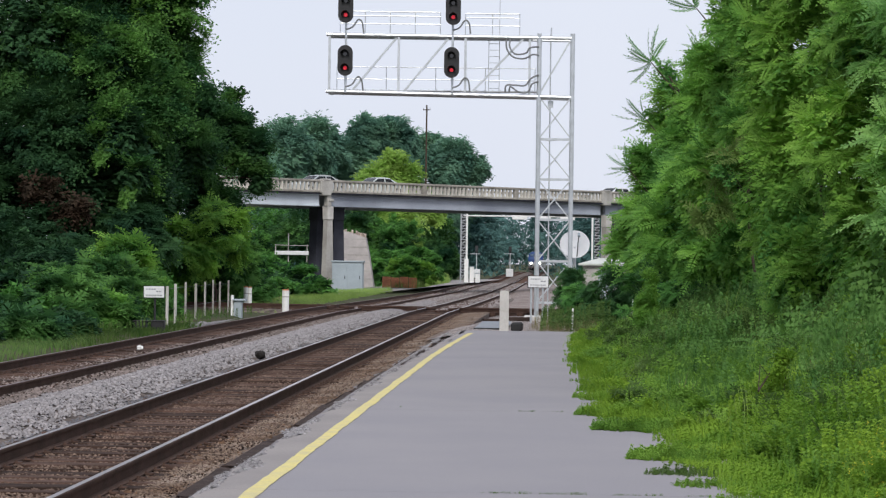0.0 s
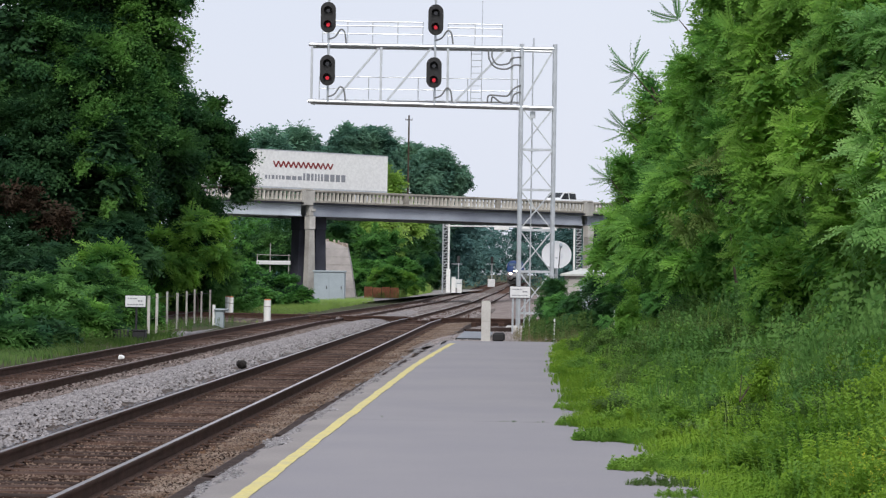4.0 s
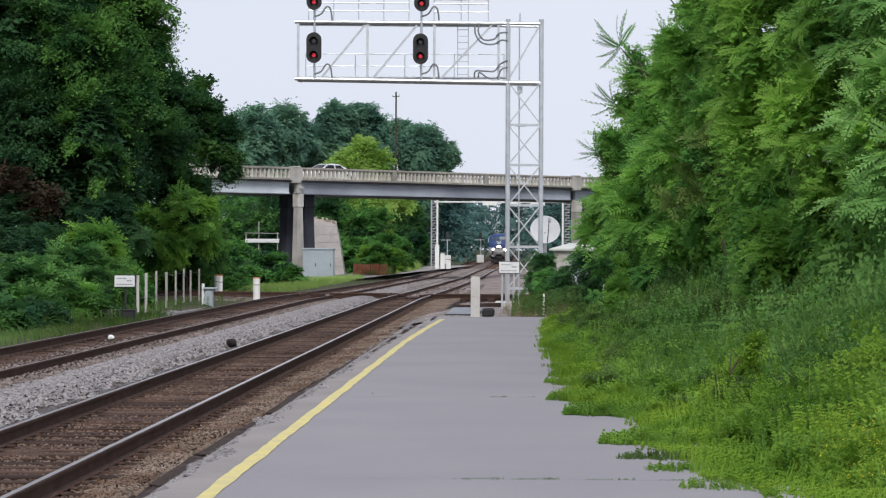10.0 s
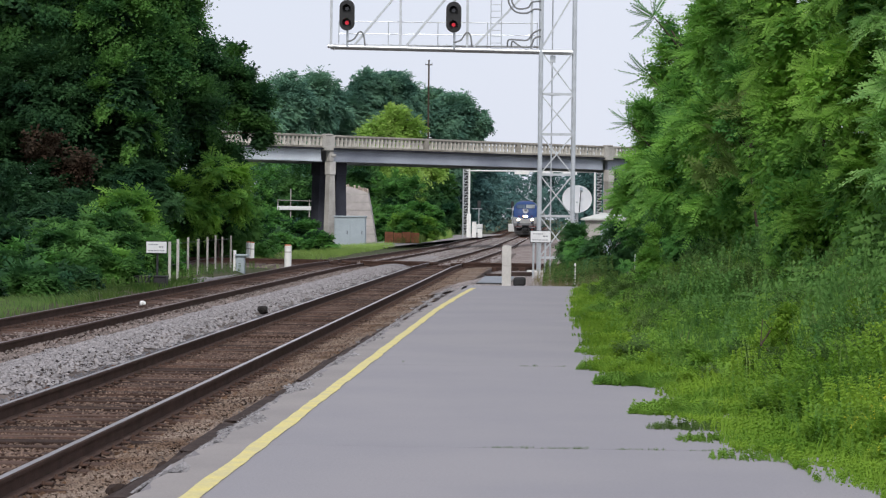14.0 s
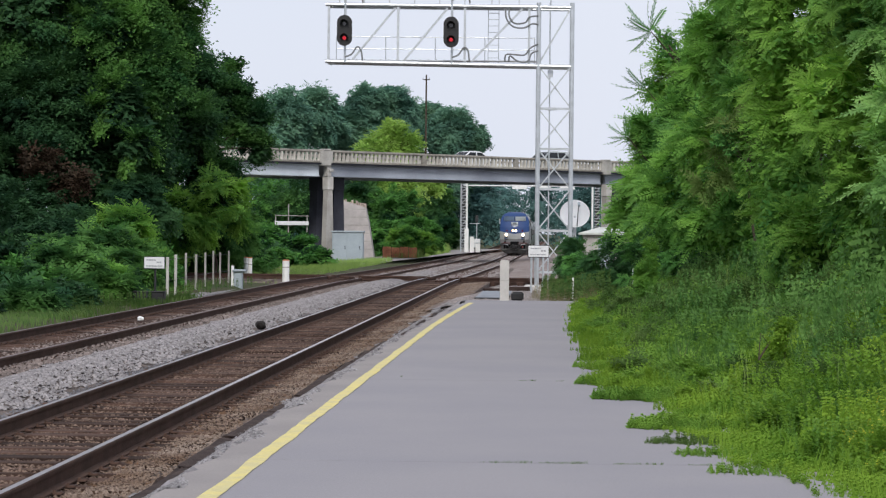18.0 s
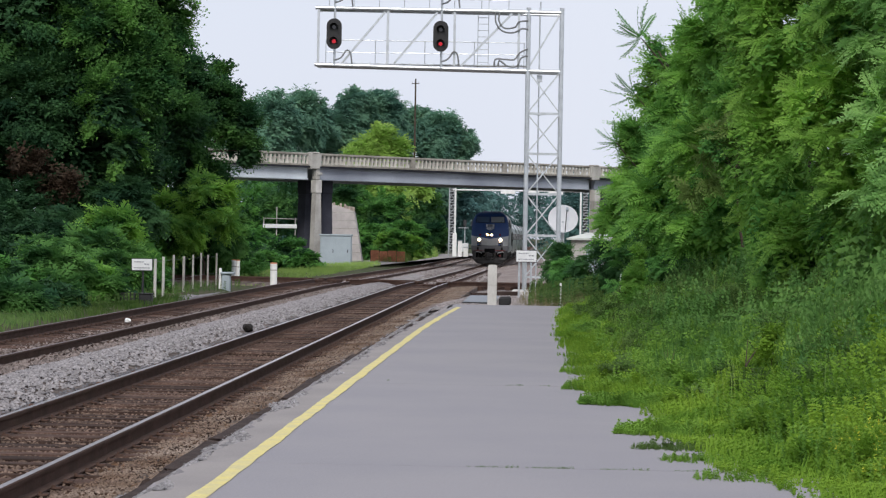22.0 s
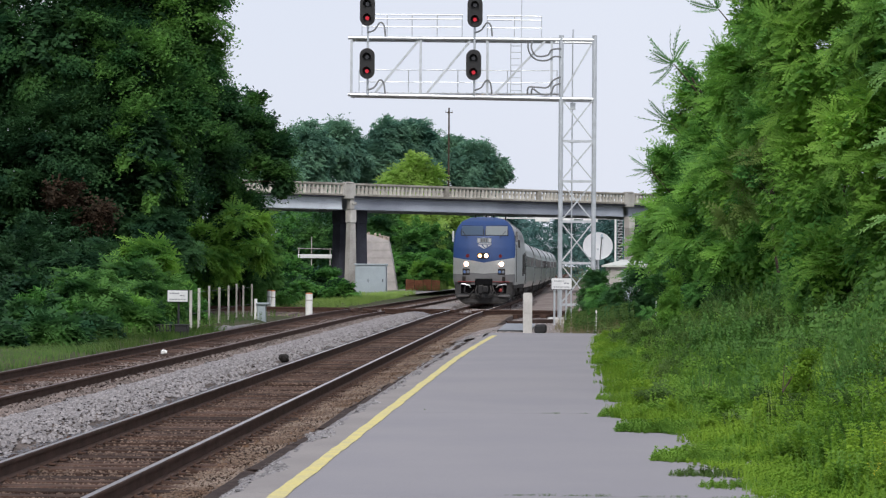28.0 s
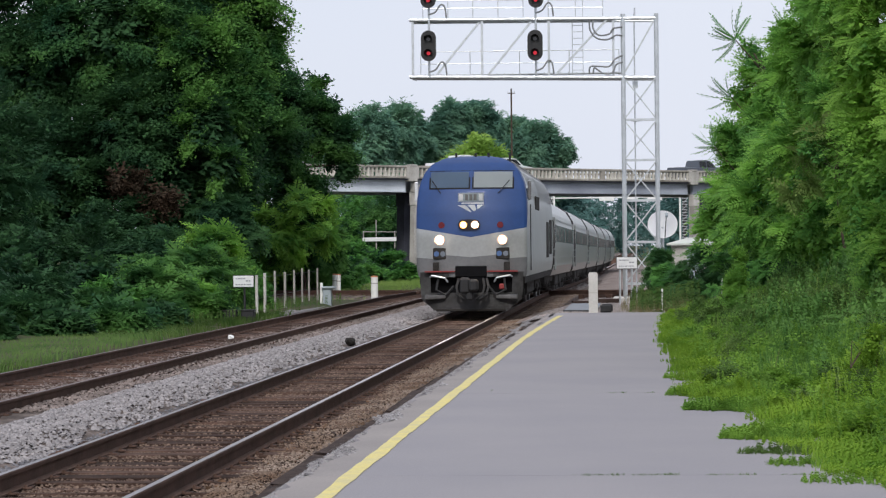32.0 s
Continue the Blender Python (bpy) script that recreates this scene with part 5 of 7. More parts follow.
# shrubs in front of them; the shady and deep ones have shade in the colour
FEATHERY = (LEAF_BRIGHT, LEAF_FERN, LEAF_CROWN)
for i, (mat, lobe) in enumerate([
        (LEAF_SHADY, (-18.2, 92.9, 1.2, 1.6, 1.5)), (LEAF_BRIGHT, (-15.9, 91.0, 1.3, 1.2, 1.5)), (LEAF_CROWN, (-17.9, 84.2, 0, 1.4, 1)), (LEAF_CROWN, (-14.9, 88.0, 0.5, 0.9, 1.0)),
        (LEAF_BRIGHT, (-15.5, 84.9, 0.1, 1, 0.9)), (LEAF_DEEP_SHADE, (-21, 92.9, 1.6, 1.9, 1.9)), (LEAF_SHADY, (-16.6, 98.7, 2.8, 1.5, 1.3)),
        (LEAF_DEEP_SHADE, (-20.4, 95.8, 2.7, 2.2, 1.5)), (LEAF_DEEP_SHADE, (-22.9, 90, 0.9, 2.2, 2)), (LEAF_SHADY, (-19.9, 81.3, 0, 1.7, 0.8)),
        (LEAF_DEEP_SHADE, (-18.9, 75, 0.9, 2.0, 2.0)), (LEAF_SHADY, (-16.6, 76.5, 0.5, 1.5, 1.4)), (LEAF_DEEP_SHADE, (-21.3, 77, 2.6, 2.3, 3.2)), (LEAF_DEEP_SHADE, (-22.4, 84, 4.6, 2.8, 3.6)), (LEAF_SHADY, (-18.1, 70.5, 0.7, 0.6, 1.9)), (LEAF_DARK, (-15.2, 79, 0.1, 1.1, 0.9)), (LEAF_DEEP_SHADE, (-19.6, 88, 1.4, 1.9, 1.9)), (LEAF_DEEP_SHADE, (-25.0, 90, 3.4, 3, 4)), (LEAF_DEEP_SHADE, (-17.2, 68.5, 0.2, 1.3, 1.1)), (LEAF_DEEP_SHADE, (-19.6, 67, 0.5, 1.6, 1.5)), (LEAF_DARK, (-15.2, 72.5, 0.0, 0.9, 0.8)), (LEAF_CROWN, (-13.7, 76.5, -0.1, 0.7, 0.6)), (LEAF_SHADY, (-15.0, 69.0, -0.1, 1.0, 0.75)), (LEAF_SHADY, (-13.9, 79.5, 0.0, 0.8, 0.75)), (LEAF_SHADY, (-16.2, 64.5, -0.1, 1.1, 0.8)),
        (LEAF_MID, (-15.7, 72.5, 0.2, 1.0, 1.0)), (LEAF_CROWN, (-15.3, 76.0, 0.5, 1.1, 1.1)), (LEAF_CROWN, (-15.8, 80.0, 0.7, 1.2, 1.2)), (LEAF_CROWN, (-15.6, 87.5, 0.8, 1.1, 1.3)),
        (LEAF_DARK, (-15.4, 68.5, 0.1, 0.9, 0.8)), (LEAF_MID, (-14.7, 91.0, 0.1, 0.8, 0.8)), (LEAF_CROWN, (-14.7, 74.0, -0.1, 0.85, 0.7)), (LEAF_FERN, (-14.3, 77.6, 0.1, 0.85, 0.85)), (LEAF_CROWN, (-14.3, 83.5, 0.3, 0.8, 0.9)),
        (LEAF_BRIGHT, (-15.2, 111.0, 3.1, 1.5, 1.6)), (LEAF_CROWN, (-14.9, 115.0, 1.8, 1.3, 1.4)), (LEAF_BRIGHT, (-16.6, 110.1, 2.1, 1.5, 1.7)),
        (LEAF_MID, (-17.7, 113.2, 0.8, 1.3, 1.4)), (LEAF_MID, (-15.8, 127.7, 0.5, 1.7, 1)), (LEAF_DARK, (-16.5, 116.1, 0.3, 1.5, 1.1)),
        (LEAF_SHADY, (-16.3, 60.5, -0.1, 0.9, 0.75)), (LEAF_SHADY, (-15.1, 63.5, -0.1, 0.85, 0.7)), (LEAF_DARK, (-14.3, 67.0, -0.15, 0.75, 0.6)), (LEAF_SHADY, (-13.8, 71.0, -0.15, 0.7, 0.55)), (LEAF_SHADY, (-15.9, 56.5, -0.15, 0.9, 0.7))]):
    if mat in FEATHERY or i % 3 == 0:
        build_tree("bush", "leafy green trackside shrub", [lobe], int(80 + 100 * lobe[3]), ROSETTE_SMALL, 1.3, mat, 40 + i, category="bush", group="bushes beside the track", trunk_r=0.07, inner_mat=LEAF_SHADY if mat in FEATHERY else LEAF_DEEP_SHADE, per=7, droop=0.6, inner_count=1.8, inner_size=0.85, inner_reach=0.8)
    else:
        build_tree("bush", "leafy green trackside shrub", [lobe], int(300 + 420 * lobe[3]), SPRIG, 0.95, mat, 40 + i, category="bush", group="bushes beside the track", trunk_r=0.07, inner_mat=LEAF_DEEP_SHADE, per=26, inner_size=0.9)
for i, (mat, lobe) in enumerate([
        (LEAF_DARK, (-30, 165, 3, 5, 4.5)), (LEAF_DARK, (-24.5, 140, 2, 3.5, 3.5)), (LEAF_DARK, (-21.5, 128, 1.5, 3, 3)), (LEAF_MID, (-18.2, 156.7, 1, 1.9, 1.4)), (LEAF_MID, (-16.4, 156.7, 0.6, 1.8, 1.4)), (LEAF_MID, (-14.7, 153.8, 0.2, 1.2, 0.9)),
        (LEAF_MID, (-17.6, 150.9, 0.4, 2.1, 1.2)),         (LEAF_MID, (-24.0, 199, 0.6, 1.6, 1.6)), (LEAF_MID, (-21.9, 199, 0.4, 1.7, 1.6)), (LEAF_MID, (-20.0, 199, 0.3, 1.3, 1.5)), (LEAF_DARK, (-27.5, 185.7, 3.0, 2.6, 2.6))]):
    build_tree("bush", "ivy-covered shrub on the bank below the bridge", [lobe], 1500, SPRIG, 1.0, mat, 80 + i, category="bush", group="bushes on the bank", trunk_r=0.08, inner_mat=LEAF_DEEP_SHADE)

# feathery trees beside the platform
R1 = [(2.75, 72.5, 3.1, 0.7, 0.85), (2.95, 69.6, 3.9, 0.75, 0.95), (2.75, 69.6, 4.7, 0.4, 0.5), (3.4, 66.7, 2.6, 0.95, 1.15), (3.6, 66.7, 4, 1.0, 1.2), (2.6, 70.5, 2.2, 0.6, 0.7), (2.35, 73.0, 3.4, 0.42, 0.6), (2.35, 72.5, 2.6, 0.45, 0.6)]
R2 = [(3.32, 60.9, 4.5, 0.92, 1.1), (3.15, 63.8, 6, 0.62, 0.62), (2.72, 63.8, 7.0, 0.32, 0.25), (3.92, 60.9, 5.6, 1.0, 1.1), (3.95, 60.9, 6.8, 0.5, 0.65), (3.42, 59.5, 2.9, 1.2, 1.3), (4.02, 58, 4.2, 1.2, 1.2), (2.5, 63.8, 5.75, 0.25, 0.18), (2.85, 62.8, 6.6, 0.3, 0.3)]
R3 = [(3.7, 52.2, 3.6, 1.32, 1.32), (3.8, 52.2, 5.7, 1.02, 1.1), (3.85, 49.3, 6.8, 1.0, 0.95), (4.6, 49.3, 4.7, 1.35, 1.35), (4.1, 50.8, 2.3, 1.35, 1.05), (3.5, 52.2, 6.8, 0.38, 0.5), (4.6, 49.3, 8.1, 1.5, 1.05)]
R4 = [(4.2, 40.6, 5.1, 1.35, 1.35), (4.05, 40.6, 3.2, 1.25, 1.25), (4.7, 36.3, 3.7, 1.25, 1.35), (4.4, 39.2, 1.9, 1.25, 0.85), (4.7, 40.6, 6.7, 1.55, 1.15), (5, 36.3, 2.3, 1.25, 1.15), (5.1, 36.3, 5.3, 1.35, 1.35)]
R5 = [(5.5, 33.4, 3.2, 1.35, 1.65), (5.9, 34.8, 5, 1.55, 1.55)]
for i, (lobes, n, mat) in enumerate(((R1, 800, LEAF_FERN), (R2, 1300, LEAF_FERN), (R3, 1900, LEAF_FERN), (R4, 2700, LEAF_OLIVE), (R5, 1100, LEAF_PALE))):
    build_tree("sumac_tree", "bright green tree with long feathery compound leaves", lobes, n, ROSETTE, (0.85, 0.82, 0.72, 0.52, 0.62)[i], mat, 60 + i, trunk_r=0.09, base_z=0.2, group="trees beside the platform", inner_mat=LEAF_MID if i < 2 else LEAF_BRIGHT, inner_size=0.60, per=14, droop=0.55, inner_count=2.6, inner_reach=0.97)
build_tree("withered_branch", "tan and olive withering leaves among the green fronds", [(3.25, 47.5, 3.75, 0.45, 0.5), (3.0, 48.0, 3.1, 0.3, 0.35), (3.75, 47.2, 4.1, 0.35, 0.3)], 40, ROSETTE_SMALL, 0.7, LEAF_TAN, 66, category="branch", base=(3.9, 48.5), base_z=2.0, trunk_r=0.03, per=6, inner_mat=LEAF_MID, inner_size=0.5, inner_count=1.5)
for i, lobe in enumerate([(0.85, 75.5, 0.7, 0.6, 0.75), (1.75, 72.5, 1.2, 0.85, 0.8), (2.6, 66.7, 1, 0.9, 1.1), (0.55, 78.4, 1.2, 0.35, 0.6), (3.3, 58, 1.1, 0.9, 0.9), (1.3, 71.1, 0.4, 0.6, 0.5), (2.4, 75.5, 1.4, 0.95, 0.95), (2.9, 63.8, 1.5, 0.9, 0.9), (3.9, 53.7, 1.8, 0.9, 0.7)]):
    build_tree("bush", "dark green shrub at the end of the platform", [lobe], 150 if i % 3 else 120, ROSETTE_SMALL, 0.52 if i % 3 else 0.62, LEAF_DARK if i % 2 else LEAF_MID, 100 + i, category="bush", group="bushes at the platform end", base_z=-0.1, trunk_r=0.04, inner_mat=LEAF_SHADY, inner_size=0.45, per=6, inner_count=2.0)



def build_shoot(x, y, z, reach, fronds, seed, lean):
    """A bare shoot with a star of long compound leaves at its tip."""
    rnd = random.Random(seed)
    sh = thing("sumac_shoot", "young shoot with a star of long feathery leaves against the sky", "branch", pose(x, y, z), "shoots of the platform trees")
    part("stem", tube(bmesh.new(), (0, 0, 0), (1.1, 0.1, -1.3), 0.012, 0.03, 7), BARK, sh)
    tv, tf = frond_template(12, reach, reach * 0.17, 0.3)
    for i in range(fronds):
        a = lean + (i - (fronds - 1) / 2) * 0.42 + rnd.uniform(-0.12, 0.12)
        m = Matrix.Rotation(-a, 3, "Y") @ Matrix.Rotation(rnd.uniform(-0.5, 0.9), 3, "X")
        m = Matrix.Rotation(rnd.uniform(-0.7, 0.7), 3, "Z") @ m
        v = np.array([tuple(m @ Vector(q)) for q in tv]) * rnd.uniform(0.75, 1.1)
        part("leaf", mesh_arrays("leaf", v, tf, LEAF_MID), None, sh)


build_shoot(2.36, 62.0, 6.95, 0.85, 8, 1, 2.7)
build_shoot(2.25, 62.2, 5.55, 0.75, 5, 2, 2.9)
build_shoot(3.35, 60.0, 8.1, 0.7, 6, 3, 2.4)
build_shoot(2.0, 69.0, 4.6, 0.6, 6, 4, 2.7)

# woods behind the bridge
for i, lobes in enumerate([
        [(-36.9, 333.7, 16.5, 4.6, 4.9), (-39.6, 322.1, 11.4, 5.1, 5.1), (-33, 341, 17.6, 4.7, 4.3), (-35, 336.6, 9, 5, 5)],
        [(-28.8, 348.2, 15.6, 4.8, 4), (-28, 348.2, 9, 5, 5)],
        [(-23.7, 355.5, 18.4, 4.8, 4.6), (-26.5, 348.2, 19.6, 3, 3), (-22, 352.6, 10, 5, 5)],
        [(-14.4, 348.2, 15.7, 4.6, 3.8), (-18.4, 362.8, 17.9, 4, 3), (-11.3, 348.2, 15, 2, 2), (-16, 351.1, 9, 5, 5)]]):
    build_tree("tall_tree", "tall tree beyond the road bridge, its green tinted blue for haze", lobes, 9000, SPRIG_FAR, 1.4, LEAF_FAR_HAZED, 120 + i, trunk_r=0.4, group="trees beyond the bridge", inner_count=0.6, inner_size=3.2, inner_reach=0.85)
build_tree("lime_tree", "light yellow-green tree behind the bridge", [(-17.0, 261.2, 11.0, 1.5, 2.9), (-18.8, 260.3, 10.0, 1.4, 2.6), (-19.9, 258.3, 8.4, 1.1, 3.0), (-15.3, 261.2, 9.8, 1.3, 2.6), (-14.0, 262, 8.4, 0.8, 1.8), (-12.6, 263, 7.2, 1.3, 1.6), (-16.9, 255.4, 5.6, 3.6, 3.3)], 8500, SPRIG_FAR, 1.15, LEAF_LIME, 72, trunk_r=0.25, inner_count=0.5, inner_size=2.0, inner_reach=0.8)
build_tree("bush", "light green sunlit bush beside the service road", [(-12.9, 214, 1.5, 1.6, 1.3), (-11.3, 214, 1.0, 1.2, 1.0)], 1600, SPRIG, 1.1, LEAF_BRIGHT, 140, category="bush", group="thicket behind the bridge", trunk_r=0.08, inner_mat=LEAF_MID)
for i, lobe in enumerate([(-19.4, 249.6, 5, 2.8, 2.8), (-15.6, 243.8, 3.8, 3.3, 3), (-12.7, 232.2, 1.6, 2.6, 1.8), (-15.4, 224.9, 1.4, 2.3, 1.8), (-13.6, 282.9, 4.2, 2.6, 3.9), (-18.6, 239.4, 1.6, 2.2, 1.8), (-11.9, 278.6, 1.9, 1.9, 1.9), (-24, 239.4, 4, 4, 4), (-29, 246.7, 4, 5, 4)]):
    build_tree("bush", "bright green thicket behind the bridge", [lobe], 1900, SPRIG, 1.2, LEAF_MID if i in (1, 2, 3, 5, 8) else LEAF_DARK, 130 + i, category="bush", group="thicket behind the bridge", trunk_r=0.1, inner_mat=LEAF_DARK)


def build_woods():
    rs = np.random.RandomState(9)
    rows = []
    for i in range(46):
        x = -120 + 5.6 * i
        z, r = rs.uniform(3.5, 5.0), rs.uniform(5.5, 7)
        if abs(x + 3.5) < 9:
            rows.append((x * 1.3, 660, z * 1.3 + 1, 9, r * 1.4))
        else:
            rows.append((x, 480 + 30 * math.sin(x * 0.07), z, 6.5, r))
    rows += [(-11, 380.2, 4.8, 3.4, 4.4), (-11.5, 461.4, 6.3, 4.6, 5.3), (4.6, 399, 5, 5.0, 5.5), (-5.2, 655, 9.5, 11, 8), (-11.8, 355.5, 6.8, 3.2, 5.4), (7.4, 380.2, 5.7, 5.1, 5.6), (10.5, 341, 3.6, 6.1, 4.4), (18, 312, 3, 7, 4.4), (24, 246.7, 2, 7, 3.6)]
    p, o = crown_points(rows, 30000, 9, 60, 0.5)
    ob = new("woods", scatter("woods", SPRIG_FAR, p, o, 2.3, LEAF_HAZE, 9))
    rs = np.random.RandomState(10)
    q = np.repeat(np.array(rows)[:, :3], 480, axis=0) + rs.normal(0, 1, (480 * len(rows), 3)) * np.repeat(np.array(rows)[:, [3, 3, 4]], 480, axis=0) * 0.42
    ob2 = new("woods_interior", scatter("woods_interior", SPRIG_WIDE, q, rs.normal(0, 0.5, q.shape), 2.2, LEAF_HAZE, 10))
    tagged(ob2, "dark inner foliage of the distant woods", "woods", kind="stuff")
    tagged(ob, "dark woods closing the distance along the line, tinted for haze", "woods", kind="stuff")


build_woods()


# ---- grass and weeds ----
def tuft_template(seed, blades=9, height=0.4, spread=0.1, width=0.012):
    rs = np.random.RandomState(seed)
    v, f = [], []
    for i in range(blades):
        a = rs.uniform(0, 6.28)
        o = np.array([rs.normal(0, spread), rs.normal(0, spread), 0])
        lean = rs.uniform(0.15, 0.7)
        h = height * rs.uniform(0.55, 1.2)
        d = np.array([math.cos(a), math.sin(a), 0])
        w = np.array([-math.sin(a), math.cos(a), 0]) * width
        m, t = o + d * lean * h * 0.3 + (0, 0, h * 0.6), o + d * lean * h + (0, 0, h)
        b = len(v)
        v += [o - w, o + w, m + w * 0.8, m - w * 0.8, t + w * 0.15, t - w * 0.15]
        f += [(b, b + 1, b + 2, b + 3), (b + 3, b + 2, b + 4, b + 5)]
    return np.array(v), np.array(f)


def weed_template(seed, height=0.5, leaves=16, leaf=0.07):
    """A stalk with leaves all the way up."""
    rs = np.random.RandomState(seed)
    v, f = [], []
    lean = rs.normal(0, 0.12, 2)
    for i in range(leaves):
        t = (i + 1) / leaves
        o = np.array([lean[0] * t, lean[1] * t, t]) * height
        a = i * 2.4
        d = np.array([math.cos(a), math.sin(a), rs.uniform(-0.8, 0.9)])
        d = d / np.linalg.norm(d) * leaf * rs.uniform(0.7, 1.3) * (1.2 - 0.6 * t)
        w = np.cross(d, rs.normal(0, 1, 3))
        w = w / (np.linalg.norm(w) + 1e-9) * leaf * 0.30
        b = len(v)
        v += [o + d * 0.1 - w * 1.25, o + d, o + d * 0.1 + w * 1.25]
        f.append((b, b + 1, b + 2))
    return np.array(v), np.array(f)


def plant_field(name, template, xy, z, size, mat, seed, label, category="weeds"):
    rs = np.random.RandomState(seed)
    tv, tf = template
    n = len(xy)
    a = rs.uniform(0, 6.28, n)
    ca, sa = np.cos(a)[:, None], np.sin(a)[:, None]
    s = (size * rs.uniform(0.7, 1.35, n))[:, None]
    x = s * (tv[None, :, 0] * ca - tv[None, :, 1] * sa) + xy[:, 0:1]
    y = s * (tv[None, :, 0] * sa + tv[None, :, 1] * ca) + xy[:, 1:2]
    zz = s * tv[None, :, 2] + z[:, None]
    v = np.stack([x, y, zz], -1).reshape(-1, 3)
    f = (tf[None] + (np.arange(n) * len(tv))[:, None, None]).reshape(-1, tf.shape[1])
    ob = new(name, mesh_arrays(name, v, f, mat))
    return tagged(ob, label, category, kind="stuff")


def verge(y):
    """Where the weeds begin on the platform's right side."""
    e = np.interp(y, [13, 18.7, 21.2, 22.9, 23.8, 25, 26.4, 27.9, 30.5, 36.3, 43.5, 52.2, 62.4], [2.6, 1.40, 1.15, 0.80, 1.25, 0.95, 0.95, 0.42, 0.48, 0.40, 0.32, 0.38, 0.62])
    return e + 0.07 * np.sin(y * 2.55) + 0.05 * np.sin(y * 6.3 + 1)


def verge_points(n, seed, d0, d1, y0=15.2, y1=66.7, power=1.3, bias=1.0):
    rs = np.random.RandomState(seed)
    y = y0 + (y1 - y0) * rs.uniform(0, 1, n) ** power
    d = d0 + (d1 - d0) * rs.uniform(0, 1, n) ** bias
    x = verge(y) + d
    z = np.where(x < 1.75, 0.19, 0.10 + 0.35 * np.clip((x - 1.5) / 4, 0, 1))
    z = np.where(y > 63.0, 0.0, z)
    return np.stack([x, y], -1), z, d


def grow(name, template, n, seed, d0, d1, size, mat, label, rise=0.0, **kw):
    xy, z, d = verge_points(n, seed, d0, d1, **kw)
    clump = np.sin(xy[:, 0] * 2.9 + 1.3 * np.sin(xy[:, 1] * 0.9)) * np.sin(xy[:, 1] * 1.15 + xy[:, 0]) + 0.5 * np.sin(xy[:, 0] * 7.1 + xy[:, 1] * 3.3)
    s = size * (1 + rise * np.clip(d - d0, 0, 2.5)) * (1 + 0.32 * clump)
    return plant_field(name, template, xy, z, s, mat, seed, label)


WEED_DARK = leaf_material("weed_dark", (0.05, 0.11, 0.025), (0.14, 0.22, 0.06), 0.3)
WEED_BLUE = leaf_material("weed_blue", (0.065, 0.17, 0.040), (0.18, 0.33, 0.085), 0.35)
FLOWER = leaf_material("yellow_flower", (0.58, 0.52, 0.04), (0.70, 0.66, 0.08), 0.3)
LOW_TUFT = tuft_template(1, 10, 0.16, 0.07, 0.006)
TALL_TUFT = tuft_template(2, 12, 0.62, 0.10, 0.006)
ARCH_TUFT = tuft_template(8, 7, 0.75, 0.08, 0.005)
LOW_WEED = weed_template(3, 0.11, 18, 0.040)
WEED = weed_template(4, 0.42, 34, 0.046)
SPIRE = weed_template(7, 0.70, 46, 0.055)
TALL_WEED = weed_template(5, 0.85, 50, 0.07)
SMALL_SPRIG = sprig_template(9, 15, 0.060, 0.031)


def weed_mounds(name, count, seed, d0, d1, y0, y1, radius, height, mat, label, leaves=190, rise=0.1, size=1.0):
    """Rounded clumps of leafy weeds with gaps between them."""
    rs = np.random.RandomState(seed)
    xy, z, d = verge_points(count, seed, d0, d1, y0=y0, y1=y1, power=1.15)
    r = radius * rs.uniform(0.6, 1.4, count)
    h = height * rs.uniform(0.55, 1.35, count) * (1 + rise * d)
    lobes = np.stack([xy[:, 0], xy[:, 1], z + 0.05, r, h], -1)
    p, o = crown_points(lobes, count * leaves, seed, 20, 0.5)
    keep = p[:, 2] > 0.15
    ob = new(name, scatter(name, SMALL_SPRIG, p[keep], o[keep], size, mat, seed, 0.1))
    return tagged(ob, label, "weeds", kind="stuff")


grow("creeping_weeds", LOW_WEED, 5200, 201, -0.03, 0.75, 0.9, GRASS_LIGHT, "low yellow-green weeds creeping over the asphalt edge", bias=0.9)
grow("short_grass", LOW_TUFT, 1300, 202, 0.02, 1.2, 1.0, GRASS_LIGHT, "short bright grass along the platform edge")
weed_mounds("low_weed_clumps", 150, 231, 0.25, 1.3, 15.2, 60, 0.24, 0.20, GRASS_LIGHT, "low bright clumps of weeds by the platform", 65, 0.1, 0.9)
weed_mounds("leafy_weed_clumps", 130, 232, 0.75, 3.6, 19, 62, 0.55, 0.50, WEED_MID, "rounded clumps of leafy green weeds", 230, 0.25, 1.15)
weed_mounds("dark_weed_clumps", 85, 233, 0.7, 3.6, 22, 62, 0.6, 0.55, WEED_DARK, "dark green clumps of weeds", 270, 0.28, 1.1)
weed_mounds("bright_weed_clumps", 60, 234, 0.6, 3.2, 15.5, 28, 0.45, 0.42, GRASS_LIGHT, "yellow-green clumps of weeds", 300, 0.15, 0.9)
grow("upright_weeds", SPIRE, 2200, 235, 0.7, 3.8, 0.75, GRASS_LIGHT, "upright yellow-green weeds with small leaves", rise=0.12, y0=15.0, y1=27, power=0.9)
grow("leafy_weeds", WEED, 4200, 203, 0.45, 4.2, 0.8, WEED_MID, "leafy green weeds beside the platform", rise=0.25)
grow("tall_grass", TALL_TUFT, 4200, 205, 1.0, 4.2, 0.85, WEED_BLUE, "tall fine blue-green grass below the trees", rise=0.15, y0=20)
grow("arching_grass", ARCH_TUFT, 130, 208, 0.6, 3.6, 0.7, GRASS_PALE, "pale arching grass blades over the weeds", rise=0.2, y0=16, y1=50)
